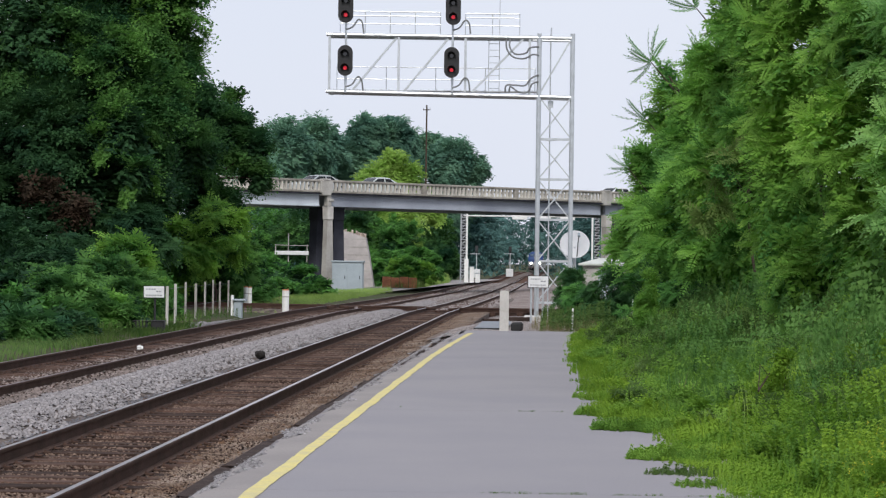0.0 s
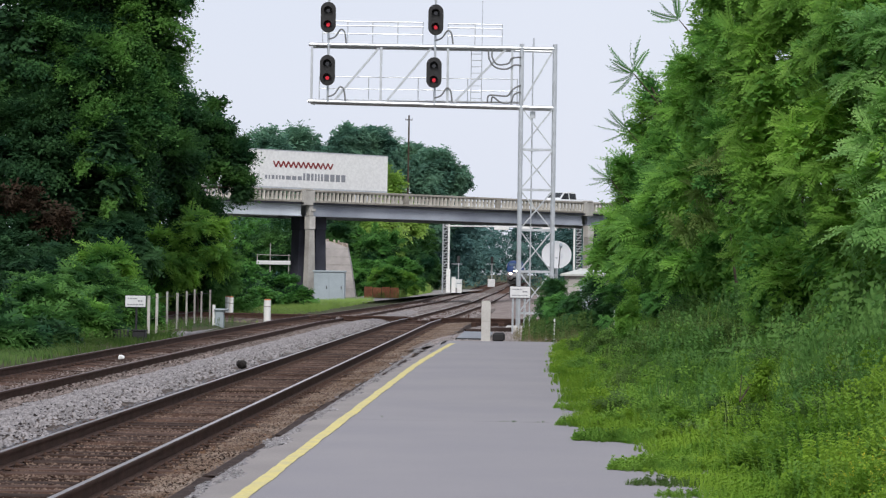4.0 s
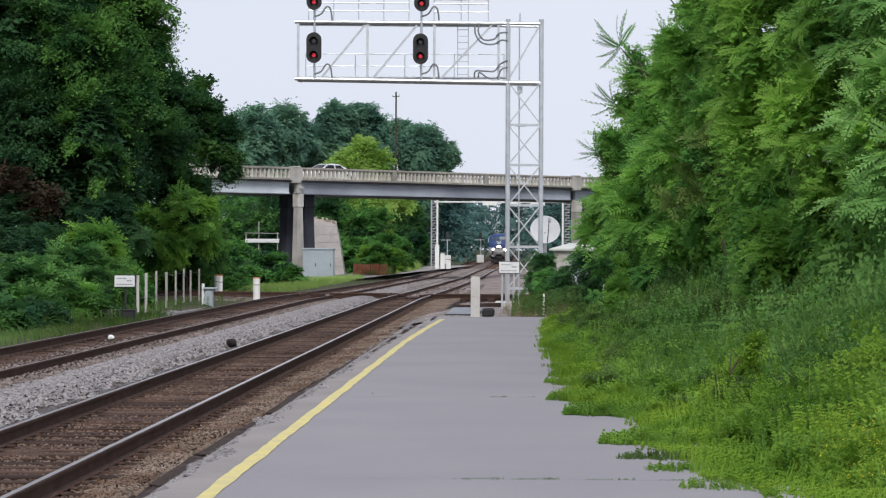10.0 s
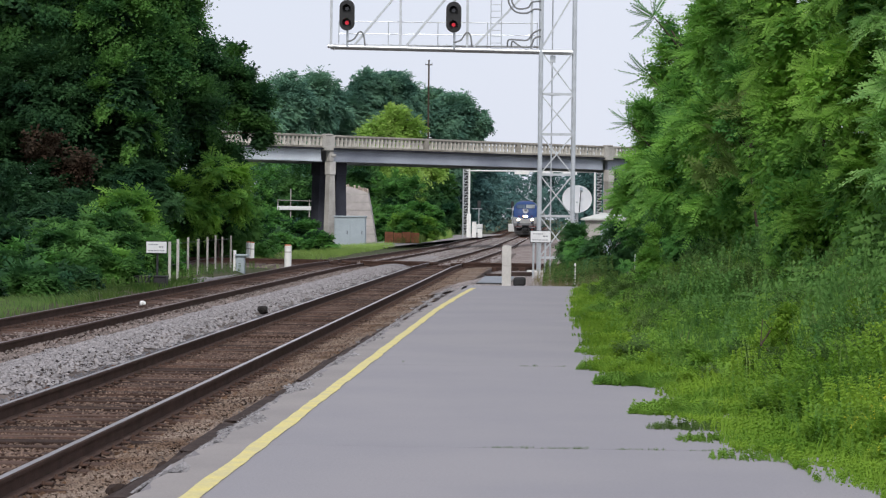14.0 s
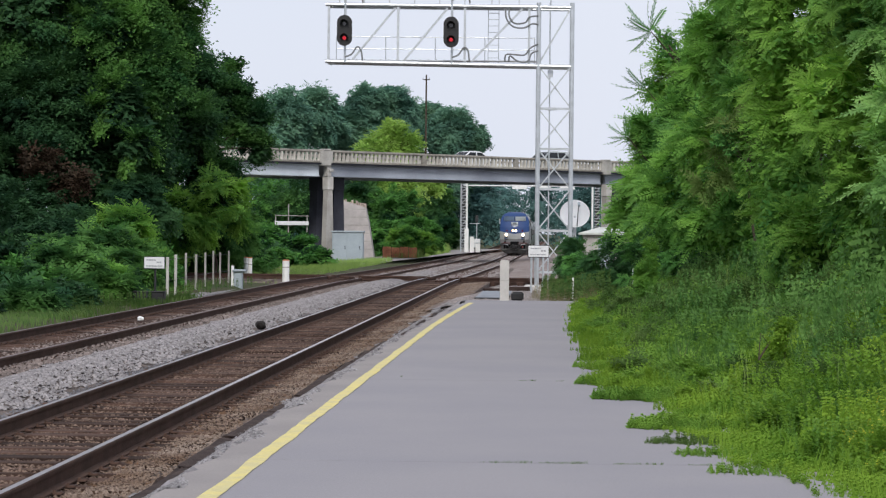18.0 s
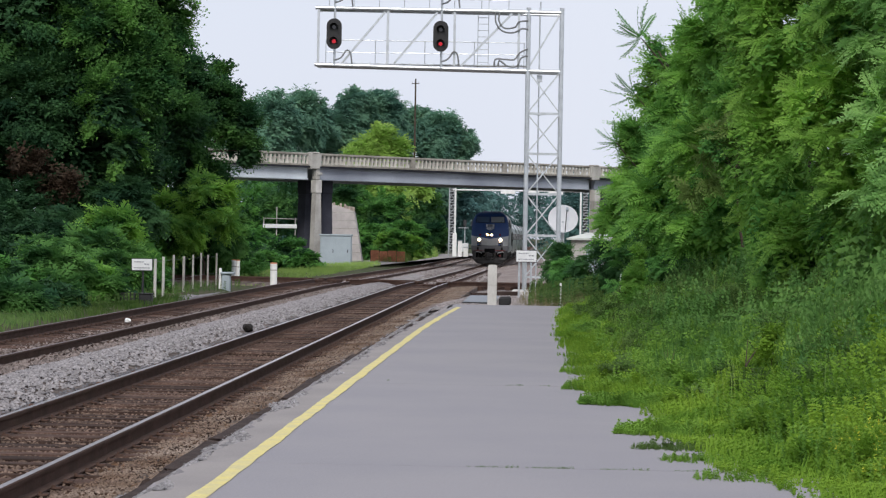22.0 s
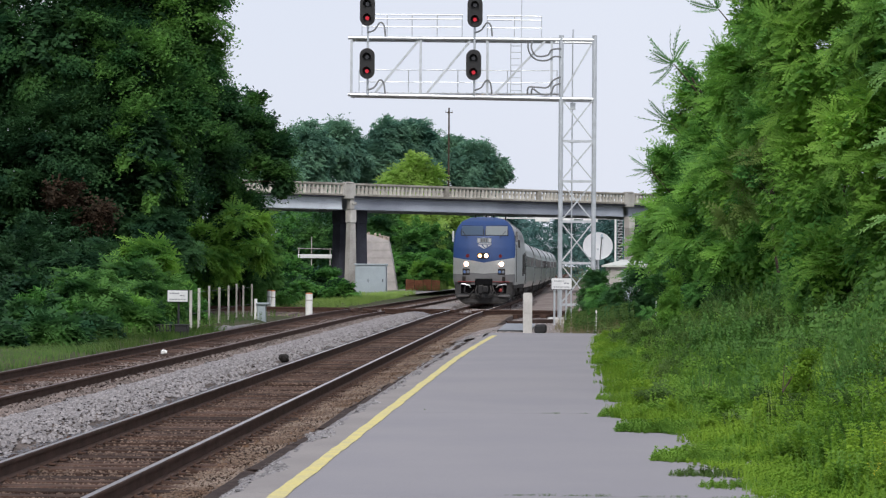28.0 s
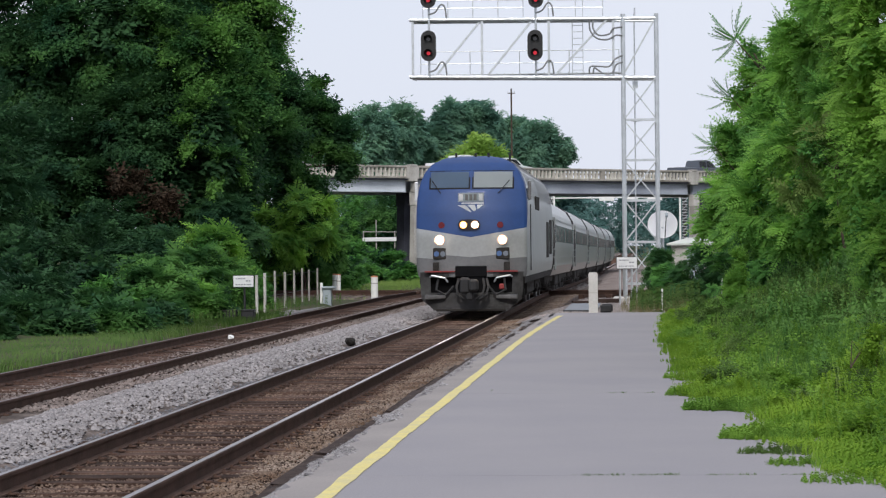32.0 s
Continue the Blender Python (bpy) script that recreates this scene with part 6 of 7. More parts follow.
grow("tall_weeds", TALL_WEED, 1900, 206, 1.5, 4.4, 0.95, WEED_BLUE, "tall leafy blue-green weeds below the trees", rise=0.1, y0=24)
grow("dry_stalks", TALL_TUFT, 26, 207, 1.0, 3.8, 1.0, WEED_DRY, "dry tan grass stalks among the weeds")
build_tree("fennel_bush", "bright green feathery shrub among the weeds", [(1.84, 50, 0.6, 0.32, 0.5), (1.86, 50, 1.1, 0.24, 0.45), (1.92, 50, 1.55, 0.14, 0.38)], 1700, SMALL_SPRIG, 0.9, LEAF_BRIGHT, 301, category="bush", base_z=0.1, trunk_r=0.02, per=20, inner_count=0.1, inner_size=0.4)
build_tree("fennel_bush", "bright green leafy shrub standing above the weeds", [(2.35, 26.2, 0.65, 0.16, 0.3), (2.4, 26.2, 0.95, 0.11, 0.2)], 160, SMALL_SPRIG, 0.85, GRASS_LIGHT, 302, category="bush", base_z=0.1, trunk_r=0.02, per=20, inner_count=0.1, inner_size=0.3)


def build_flowers():
    rs = np.random.RandomState(77)
    p = np.stack([rs.uniform(2.1, 3.1, 260), rs.uniform(15.3, 18.8, 260), rs.uniform(0.38, 0.78, 260)], -1)
    blossom = sprig_template(4, 7, 0.016, 0.013)
    ob = new("yellow_flowers", scatter("yellow_flowers", blossom, p, rs.normal(0, 1, (260, 3)), 0.6, FLOWER, 78))
    tagged(ob, "tiny yellow flowers on the tall weeds", "flowers", kind="stuff")


build_flowers()


def patch(name, template, n, seed, x0, x1, y0, y1, z, size, mat, label, power=1.4):
    rs = np.random.RandomState(seed)
    y = y0 + (y1 - y0) * rs.uniform(0, 1, n) ** power
    xy = np.stack([rs.uniform(x0, x1, n), y], -1)
    return plant_field(name, template, xy, np.full(n, z), size, mat, seed, label, "grass")


SEDGE = tuft_template(12, 6, 0.34, 0.14, 0.016)
patch("trackside_grass", SEDGE, 3800, 211, -17.5, -12.0, 46, 84, -0.42, 0.5, WEED_DARK, "rough dull green grass along the far track", 1.0)
patch("bank_grass", TALL_TUFT, 1700, 212, -16.0, -11.9, 122, 186, -0.35, 0.52, GRASS_PALE, "light green grass bank below the bridge", 1.0)
patch("trackside_weeds", WEED, 900, 213, -17.0, -12.2, 70, 104, -0.42, 0.8, WEED_DARK, "leafy weeds along the far track")
patch("crossing_grass", TALL_TUFT, 520, 217, -13.9, -11.8, 106, 118, -0.43, 0.33, GRASS_PALE, "short pale grass beside the crossing track", 1.0)
patch("far_grass", TALL_TUFT, 700, 214, -13.2, -11.2, 203, 268, -0.3, 1.2, GRASS_PALE, "light grass beside the distant track", 1.0)
patch("crossing_weeds", TALL_TUFT, 200, 215, -0.6, 1.4, 64.5, 90, -0.05, 0.7, WEED_DRY, "dry brownish weeds round the signal tower")
patch("tower_brush", TALL_WEED, 260, 216, -0.35, 1.5, 66.0, 88, -0.05, 0.85, WEED_DARK, "dark straggling brush round the signal tower")
# mats of weeds creeping out over the asphalt
def weed_tongue(x0, x1, yc, deep, n, size, seed, mat):
    """A tongue of low weeds that widens from its tip at x0 towards the verge at x1."""
    rs = np.random.RandomState(seed)
    u = rs.uniform(0, 1, n) ** 0.75
    w = deep * (0.25 + 0.75 * u) * (1 + 0.35 * np.sin(u * 17 + seed))
    xy = np.stack([x0 + (x1 - x0) * u, yc + w * rs.uniform(-1, 1, n)], -1)
    plant_field("weed_mat", LOW_WEED, xy, np.full(n, 0.195), size * rs.uniform(0.6, 1.25, n), mat, seed, "flat mat of yellow-green weeds creeping over the asphalt", "grass")


for k, (x0, x1, yc, deep, n, size, mat) in enumerate((
        (0.40, 1.25, 25.9, 0.42, 420, 0.75, WEED_MID), (0.66, 1.45, 22.1, 0.42, 420, 0.72, WEED_MID), (0.74, 1.4, 20.5, 0.22, 130, 0.5, WEED_DARK), (0.95, 1.5, 19.4, 0.3, 110, 0.45, WEED_MID),
        (1.08, 1.75, 18.0, 0.25, 110, 0.42, WEED_MID), (0.22, 0.7, 28.4, 0.3, 110, 0.6, WEED_MID), (0.25, 0.7, 32.0, 0.35, 110, 0.6, WEED_MID))):
    weed_tongue(x0, x1, yc, deep, n, size, 260 + k, mat)
# loose old timbers lying in the dirt beyond the platform end
for x, y, z, length, turn in ((-1.28, 90.6, -0.22, 0.9, 4), (-2.1, 88.6, -0.24, 0.8, 12)):
    bm = box(bmesh.new(), -length / 2, length / 2, -0.1, 0.1, 0, 0.16, 0.015)
    bmesh.ops.subdivide_edges(bm, edges=bm.edges[:], cuts=1)
    rough = random.Random(int(y * 10))
    for v in bm.verts:
        v.co += Vector((rough.uniform(-0.03, 0.03), rough.uniform(-0.015, 0.015), rough.uniform(-0.015, 0.015)))
    solid("old_timber", bm, KERB_TIMBER, "weathered dark brown timber lying in the dirt", "timber", "old timbers beside the track", m=pose(x, y, z, 0, 0, turn))
# tufts in the cracks of the asphalt
for k, (x0, x1, yc, n) in enumerate(((-0.55, -0.15, 18.6, 26), (-0.1, 0.25, 18.61, 30), (0.4, 0.85, 18.6, 22), (1.0, 1.4, 18.6, 20), (-0.42, -0.2, 28.9, 14), (0.0, 0.12, 28.9, 5), (-1.82, -1.78, 29.4, 2), (0.35, 0.5, 28.6, 5), (0.95, 1.25, 19.6, 30), (0.75, 1.1, 20.6, 26))):
    patch("crack_weeds", LOW_TUFT, n, 220 + k, x0, x1, yc - (0.015 if k < 8 else 0.16), yc + (0.015 if k < 8 else 0.16), 0.198, 0.11 if k < 8 else 0.2, WEED_DARK, "tiny weeds growing in a crack of the asphalt")


# ---- road vehicles on the bridge ----
# lanes: a place s metres along the bridge from the left pier
BRIDGE_DIR = Vector((0.706, 0.708, 0))
FAR_LANE = Vector((-17.3, 195.5, 7.16))
NEAR_LANE = Vector((-17.3, 190.8, 7.16))


def car_paint(name, colour):
    return material(name, colour, 0.3, vary=0.05, scale=2, fine=20, bump=0, coat=0.5)


PAINTS = {"white": car_paint("paint_white", (0.75, 0.76, 0.77)), "silver": car_paint("paint_silver", (0.42, 0.45, 0.46)), "dark": car_paint("paint_dark", (0.05, 0.06, 0.08)),
          "red": car_paint("paint_red", (0.35, 0.04, 0.03)), "pale": car_paint("paint_pale", (0.55, 0.60, 0.58))}


def wheel_pair(parent, xs, half, r):
    for x in xs:
        for side in (-1, 1):
            w = part("wheel", tube(bmesh.new(), (0, -0.11, 0), (0, 0.11, 0), r, sides=18), RUBBER, parent)
            w.matrix_basis = pose(x, side * half, r)
            part("rim", tube(bmesh.new(), (0, side * 0.10, 0), (0, side * 0.125, 0), r * 0.62, sides=14), GALVANISED, w)


def build_car(name, label, paint, shape="sedan"):
    """A car that points along -x, on its wheels at z = 0."""
    c = thing(name, label, "truck" if shape == "pickup" else "car")
    lower = {"sedan": [(-2.35, 0.35), (-2.38, 0.62), (-2.2, 0.78), (-1.15, 0.93), (2.1, 0.98), (2.35, 0.85), (2.35, 0.4), (2.2, 0.3), (-2.2, 0.3)],
             "suv": [(-2.3, 0.4), (-2.33, 0.75), (-2.15, 0.95), (-1.2, 1.08), (2.3, 1.12), (2.38, 0.9), (2.35, 0.42), (2.2, 0.33), (-2.2, 0.33)],
             "pickup": [(-2.8, 0.45), (-2.83, 0.85), (-2.65, 1.08), (-1.3, 1.18), (2.85, 1.2), (2.9, 0.9), (2.85, 0.5), (2.7, 0.4), (-2.7, 0.4)]}[shape]
    upper = {"sedan": [(-1.25, 0.92), (-0.45, 1.40), (0.1, 1.46), (0.75, 1.42), (1.75, 0.97)],
             "suv": [(-1.3, 1.06), (-0.55, 1.62), (0.2, 1.70), (1.6, 1.66), (2.25, 1.1)],
             "pickup": [(-1.4, 1.16), (-0.65, 1.78), (-0.1, 1.85), (0.65, 1.82), (0.85, 1.18)]}[shape]
    half = {"sedan": 0.9, "suv": 0.93, "pickup": 0.98}[shape]
    bm = prism(bmesh.new(), lower, -half, half)
    bmesh.ops.bevel(bm, geom=[e for e in bm.edges if abs(e.verts[0].co.y - e.verts[1].co.y) < 1e-4], offset=0.07, segments=2, affect="EDGES", profile=0.5)
    part("body", bm, PAINTS[paint], c)
    bm = prism(bmesh.new(), upper, -half * 0.86, half * 0.86)
    for v in bm.verts:
        if v.co.z > upper[0][1] + 0.2:
            v.co.y *= 0.86
    part("cabin", bm, PAINTS[paint], c)
    z0, z1 = upper[0][1] + 0.06, max(z for x, z in upper) - 0.12
    x0, x3 = upper[0][0] + 0.25, upper[-1][0] - (0.45 if shape != "pickup" else 0.12)
    mid = (x0 + x3) / 2 + 0.1
    for side in (-1, 1):
        for a, b, front in ((x0, mid - 0.05, True), (mid + 0.05, x3, False)):
            lo, hi = half * 0.86 + 0.012, half * 0.86 * 0.86 + 0.03
            ta = a + (0.55 if front else 0.0)
            tb = b - (0.0 if front or shape == "pickup" else 0.45)
            bm = bmesh.new()
            q = [(a, lo, z0), (b, lo, z0), (tb, hi, z1), (ta, hi, z1)]
            vs = [bm.verts.new((x, side * y, z)) for x, y, z in q]
            bm.faces.new(vs)
            bmesh.ops.solidify(bm, geom=bm.faces[:], thickness=0.012)
            part("side_window", bm, WINDOW_DARK, c)
    bm = bmesh.new()
    (ax, az), (bx, bz) = upper[0], upper[1]
    bm.faces.new([bm.verts.new(p) for p in ((ax + 0.08, -half * 0.78, az + 0.06), (ax + 0.08, half * 0.78, az + 0.06), (bx - 0.04, half * 0.66, bz - 0.01), (bx - 0.04, -half * 0.66, bz - 0.01))])
    bmesh.ops.solidify(bm, geom=bm.faces[:], thickness=0.03)
    part("windshield", bm, WINDOW_DARK, c)
    wheel_pair(c, (lower[0][0] + 0.85, lower[-2][0] - 0.65), half - 0.1, 0.33 if shape == "sedan" else 0.38)
    for side in (-1, 1):
        part("headlight", box(bmesh.new(), lower[1][0] - 0.01, lower[1][0] + 0.2, side * (half - 0.35) - 0.16, side * (half - 0.35) + 0.16, lower[1][1] - 0.05, lower[1][1] + 0.08, 0.02), WHITE_PAINT, c)
        part("tail_light", box(bmesh.new(), lower[4][0] + 0.12, lower[4][0] + 0.27, side * (half - 0.2) - 0.12, side * (half - 0.2) + 0.12, lower[5][1] - 0.12, lower[5][1] + 0.02, 0.02), LOCO_RED, c)
    if shape == "pickup":
        part("bed_floor", box(bmesh.new(), 1.0, 2.75, -half + 0.1, half - 0.1, 1.195, 1.21), DARK_STEEL, c)
    return c


def build_lorry():
    """A white tractor with a long white box trailer, pointing along -x; x = 0 at the trailer's front."""
    t = thing("semi_truck", "white tractor and long white box trailer with red and grey lettering", "truck")
    part("trailer_box", box(bmesh.new(), 0, 17.0, -1.28, 1.28, 1.15, 3.98, 0.03), WHITE_PAINT, t, "long white box trailer")
    part("trailer_rail", box(bmesh.new(), 0.02, 16.95, -1.3, 1.3, 1.05, 1.16), GALVANISED, t)
    part("trailer_rail", box(bmesh.new(), 0.02, 16.95, -1.3, 1.3, 3.96, 4.02), GALVANISED, t)
    part("rear_door", box(bmesh.new(), 17.0, 17.04, -1.2, 1.2, 1.2, 3.9), WHITE_PAINT, t)
    prof = [(-6.3, 0.6), (-6.35, 1.25), (-6.1, 1.55), (-4.7, 1.9), (-4.35, 2.75), (-3.9, 2.9), (-3.2, 3.75), (-2.5, 4.0), (-2.3, 4.0), (-2.3, 0.9), (-3.0, 0.6)]
    prof = [((x + 2.3) * 0.914 - 1.3, z) for x, z in prof]
    bm = prism(bmesh.new(), prof, -1.15, 1.15)
    bmesh.ops.bevel(bm, geom=[e for e in bm.edges if abs(e.verts[0].co.y - e.verts[1].co.y) < 1e-4], offset=0.09, segments=2, affect="EDGES", profile=0.5)
    part("cab", bm, WHITE_PAINT, t, "white tractor cab with roof fairing")
    for side in (-1, 1):
        part("cab_window", box(bmesh.new(), -3.0, -2.4, side * 1.15 - 0.012, side * 1.15 + 0.012, 1.95, 2.65, 0.01), WINDOW_DARK, t)
        part("mirror", box(bmesh.new(), -3.45, -3.35, side * 1.35 - 0.06, side * 1.35 + 0.06, 1.9, 2.6), DARK_STEEL, t)
        part("fuel_tank", tube(bmesh.new(), (-2.2, side * 0.95, 0.75), (-1.0, side * 0.95, 0.75), 0.3, sides=14), GALVANISED, t)
    part("windshield", bar(bmesh.new(), (-3.42, 0, 2.0), (-3.2, 0, 2.65), 0.03, 2.0), WINDOW_DARK, t)
    part("chassis", box(bmesh.new(), -4.6, 2.2, -0.5, 0.5, 0.65, 1.0), DARK_STEEL, t)
    wheel_pair(t, (-4.15, -0.5, 0.75, 13.8, 15.1), 1.05, 0.5)
    # lettering as plain shapes on the side towards the tracks
    rnd = random.Random(4)
    # a red mark drawn as one even zigzag with no letters in it
    script = [(5.2 + 0.25 * k, 2.70 if k % 2 else 3.15) for k in range(25)]
    for a, b in zip(script, script[1:]):
        part("mark_stroke", bar(bmesh.new(), (a[0], -1.29, a[1]), (b[0], -1.29, b[1]), 0.03, 0.13), LOCO_RED, t, "red stroke of a plain zigzag mark")
    x = 4.4
    while x < 12.2:
        w = rnd.uniform(0.12, 0.5)
        part("grey_mark", box(bmesh.new(), x, x + w, -1.295, -1.275, 1.75, 2.05 if x < 7.8 else 2.3), SIGN_INK, t, "grey lettering shape")
        x += w + 0.14
    return t




def lane_pose(lane, s, right=False):
    return Matrix.Translation(lane + BRIDGE_DIR * s) @ pose(0, 0, 0, 0, 0, 45.1 + (180 if right else 0))


def drive(ob, lane, seen, wait, leave, right=False):
    """Rows of a drive past known (seconds, place) pairs, from a waiting place out of view to a stopping place out of view."""
    (t0, s0), (t1, s1) = seen[0], seen[-1]
    v = (s1 - s0) / (t1 - t0)
    rows = []
    t_in = t0 + (wait - s0) / v
    t_out = t1 + (leave - s1) / v
    if t_in > 0.05:
        rows.append((0, wait))
        if t_in > 0.6:
            rows.append((t_in - 0.3, wait))
    elif t0 > 0:
        rows.append((0, s0 - v * t0))
    rows += list(seen)
    if t_out < 31.9:
        rows.append((t_out, leave))
        if t_out < 31.4:
            rows.append((t_out + 0.4, leave))
        if t_out < 31.5:
            rows.append((32, leave))
    elif rows[-1][0] < 32:
        rows.append((32, s1 + v * (32 - t1)))
    walk(ob, [(t, lane_pose(lane, s, right)) for t, s in rows])


VEHICLES = [
    (build_car("sedan", "silver sedan crossing the bridge", "silver"), FAR_LANE, [(0, -1.8), (0.5, -10.4)], 60, -56, False),
    (build_car("sedan", "pale green-grey sedan crossing the bridge", "pale"), FAR_LANE, [(0, 4.3), (0.5, -3.9)], 60, -50, False),
    (build_car("sedan", "white sedan crossing the bridge", "white"), FAR_LANE, [(1.0, 13.6), (1.5, 4.1), (2.0, -4.7)], 40, -62, False),
    (build_car("sedan", "dark blue sedan crossing the bridge", "dark"), NEAR_LANE, [(1.5, -4.1), (2.0, 5.8), (2.2, 10.3), (3.0, 28.5)], -34, 62, True),
    (build_car("suv", "white sport utility car ahead of the truck", "white", "suv"), FAR_LANE, [(2.0, 23.3), (2.5, 13.6), (3.0, 3.0), (3.5, -6.1)], 52, -68, False),
    (build_lorry(), FAR_LANE, [(2.0, 37.0), (2.5, 24.6), (3.0, 12.9), (3.5, 2.0)], 66, -98, False),
    (build_car("pickup", "white pickup truck crossing the bridge", "white", "pickup"), FAR_LANE, [(5.5, 2.3), (5.8, -2.8), (6.0, -6.0)], 92, -74, False),
    (build_car("sedan", "dark red sedan crossing the bridge", "red"), FAR_LANE, [(7, 24.9), (8, 7.1), (9, -9.6)], 100, -80, False),
    (build_car("sedan", "white sedan crossing the bridge alone", "white"), FAR_LANE, [(9, 19.7), (9.5, 11.0), (10, 2.2), (10.5, -6.0)], 107, -86, False),
    (build_car("sedan", "silver sedan with dark windows on the bridge", "silver"), FAR_LANE, [(10.5, 28.1), (11, 17.9), (11.5, 7.8), (12, -2.0)], 114, -92, False),
    (build_car("sedan", "white sedan leading a silver car on the bridge", "white"), FAR_LANE, [(18, 14.4), (18.5, 5.5), (19, -3.4)], 121, -116, False),
    (build_car("suv", "silver sport utility car on the bridge", "silver", "suv"), FAR_LANE, [(18.5, 12.9), (19, 3.1), (19.5, -6.6)], 128, -122, False),
    (build_car("pickup", "white pickup truck following a silver car on the bridge", "white", "pickup"), NEAR_LANE, [(31, -13.4), (31.5, -4.2), (32, 4.6)], -58, 24, True),
    (build_car("suv", "pale silver car crossing the bridge behind the train", "pale", "suv"), NEAR_LANE, [(31, -8.2), (31.5, 1.0), (32, 9.2)], -51, 29, True),
    (build_car("pickup", "dark pickup truck crossing the bridge behind the train", "dark", "pickup"), NEAR_LANE, [(31, 12.2), (31.5, 21.8), (32, 31.4)], -44, 50, True),
]


# ---- passenger train ----
PLOUGH_GREY = material("plough_grey", (0.105, 0.103, 0.105), 0.8, vary=0.35, scale=2.5, fine=14, bump=0.2, second=(0.055, 0.052, 0.051))
LENS_BLUE = glass_material("lens_blue", (0.08, 0.14, 0.30))
LENS_GREY = glass_material("lens_grey", (0.16, 0.18, 0.22))
LAMP_AMBER = material("lamp_amber", (0.9, 0.5, 0.2), 0.3, glow=(1.0, 0.42, 0.10), glow_strength=1.1, bump=0, vary=0.01)


def side_half(z):
    """Half the width of the locomotive's body at height z."""
    return float(np.interp(z, [0.9, 1.3, 2.9, 3.3, 3.7, 4.0, 4.24, 4.40, 4.48], [1.46, 1.55, 1.55, 1.53, 1.46, 1.33, 1.14, 0.84, 0.45]))


def nose_depth(x, z):
    back = 0.34 * (abs(x) / 1.5) ** 2.4
    slope = float(np.interp(z, [0.9, 2.3, 2.9, 3.5, 4.0, 4.24, 4.40, 4.48], [0.05, 0.0, 0.10, 0.32, 0.62, 0.90, 1.3, 1.8]))
    return back + slope


def build_loco():
    t = thing("locomotive", "blue and silver passenger diesel locomotive with lit headlights", "locomotive", pose(NEAR_X, 300, 0))
    low, high = 10, 26
    us = [-1 + i / 14 for i in range(29)]

    def heights(line):
        """Row heights, with one row along the paint line."""
        up = [line + (4.48 - line) * (1 - (1 - i / high) ** 1.35) for i in range(1, high + 1)]
        return [1.05 + (line - 1.05) * i / low for i in range(low + 1)] + up

    bm = bmesh.new()
    cols = []
    for u in us:
        col = []
        for z in heights(2.16 + 0.26 * abs(u)):
            x = u * side_half(z)
            col.append(bm.verts.new((x, nose_depth(x, z), z)))
        cols.append(col)
    faces = []
    for c0, c1 in zip(cols, cols[1:]):
        for k in range(low + high):
            f = bm.faces.new((c0[k], c1[k], c1[k + 1], c0[k + 1]))
            f.material_index = 1 if k >= low else 3 if c0[k].co.z < 1.55 else 0
    n = low + high
    prev = cols[0] + [c[-1] for c in cols[1:-1]] + cols[-1][::-1]
    for y, line in ((0.7, 2.62), (1.0, 2.85), (1.3, 3.15), (1.6, 3.5), (1.9, 3.8), (2.2, 4.0), (2.6, 4.1), (6.0, 4.1), (12.0, 4.1), (20.4, 4.1)):
        hs = heights(line)
        left = [(-side_half(z), z) for z in hs]
        top = [(u * side_half(4.48), 4.48) for u in us[1:-1]]
        ring = [bm.verts.new((x, max(y, nose_depth(x, z) + 0.03 * y), z)) for x, z in left + top + [(-x, z) for x, z in reversed(left)]]
        total = len(ring)
        for i in range(total - 1):
            f = bm.faces.new((prev[i + 1], prev[i], ring[i], ring[i + 1]))
            k = min(i, total - 2 - i)
            if k >= low:
                f.material_index = 1 if y < 2.3 else 2
            elif prev[i].co.z < 1.3 and y < 1.1:
                f.material_index = 3
        prev = ring
    bm.faces.new(prev)
    bmesh.ops.recalc_face_normals(bm, faces=bm.faces[:])
    part("body", bm, [LOCO_SILVER, LOCO_BLUE, LOCO_GREY, material("loco_skirt", (0.17, 0.172, 0.178), 0.5, metal=0.2, vary=0.2, scale=2, fine=14, bump=0.05)], t, smooth=True)

    def on_nose(x0, x1, z0, z1, proud, mat, name, label="", steps=6, parent=None):
        b = bmesh.new()
        rows = []
        for k in range(3):
            z = z0 + (z1 - z0) * k / 2
            rows.append([b.verts.new((x0 + (x1 - x0) * i / steps, nose_depth(x0 + (x1 - x0) * i / steps, z) - proud, z)) for i in range(steps + 1)])
        for r, q in zip(rows, rows[1:]):
            for i in range(steps):
                b.faces.new((r[i], r[i + 1], q[i + 1], q[i]))
        bmesh.ops.solidify(b, geom=b.faces[:], thickness=-0.02)
        return part(name, b, mat, parent or t, label)

    for x0, x1, mat in ((-1.15, -0.07, WINDSHIELD), (0.07, 1.15, WINDSHIELD_REFLECT)):
        fr = on_nose(x0 - 0.045, x1 + 0.045, 3.51, 4.04, 0.006, RUBBER, "window_frame")
        on_nose(x0, x1, 3.55, 4.0, 0.014, mat, "windshield", parent=fr)
        wip = part("wiper", tube(bmesh.new(), (x0 + (0.05 if x0 < 0 else 1.0), nose_depth(0.9, 3.7) - 0.06, 3.75), (x0 + (0.3 if x0 < 0 else 0.7), nose_depth(0.7, 3.4) - 0.05, 3.40), 0.014, sides=6), RUBBER, t)
    board = on_nose(-0.36, 0.36, 3.15, 3.40, 0.012, CABINET_PAINT, "number_board", "lit number board with plain bars")
    for i in range(3):
        on_nose(-0.16 + i * 0.12, -0.08 + i * 0.12, 3.19, 3.36, 0.024, LOCO_GREY, "bar", parent=board, steps=2)
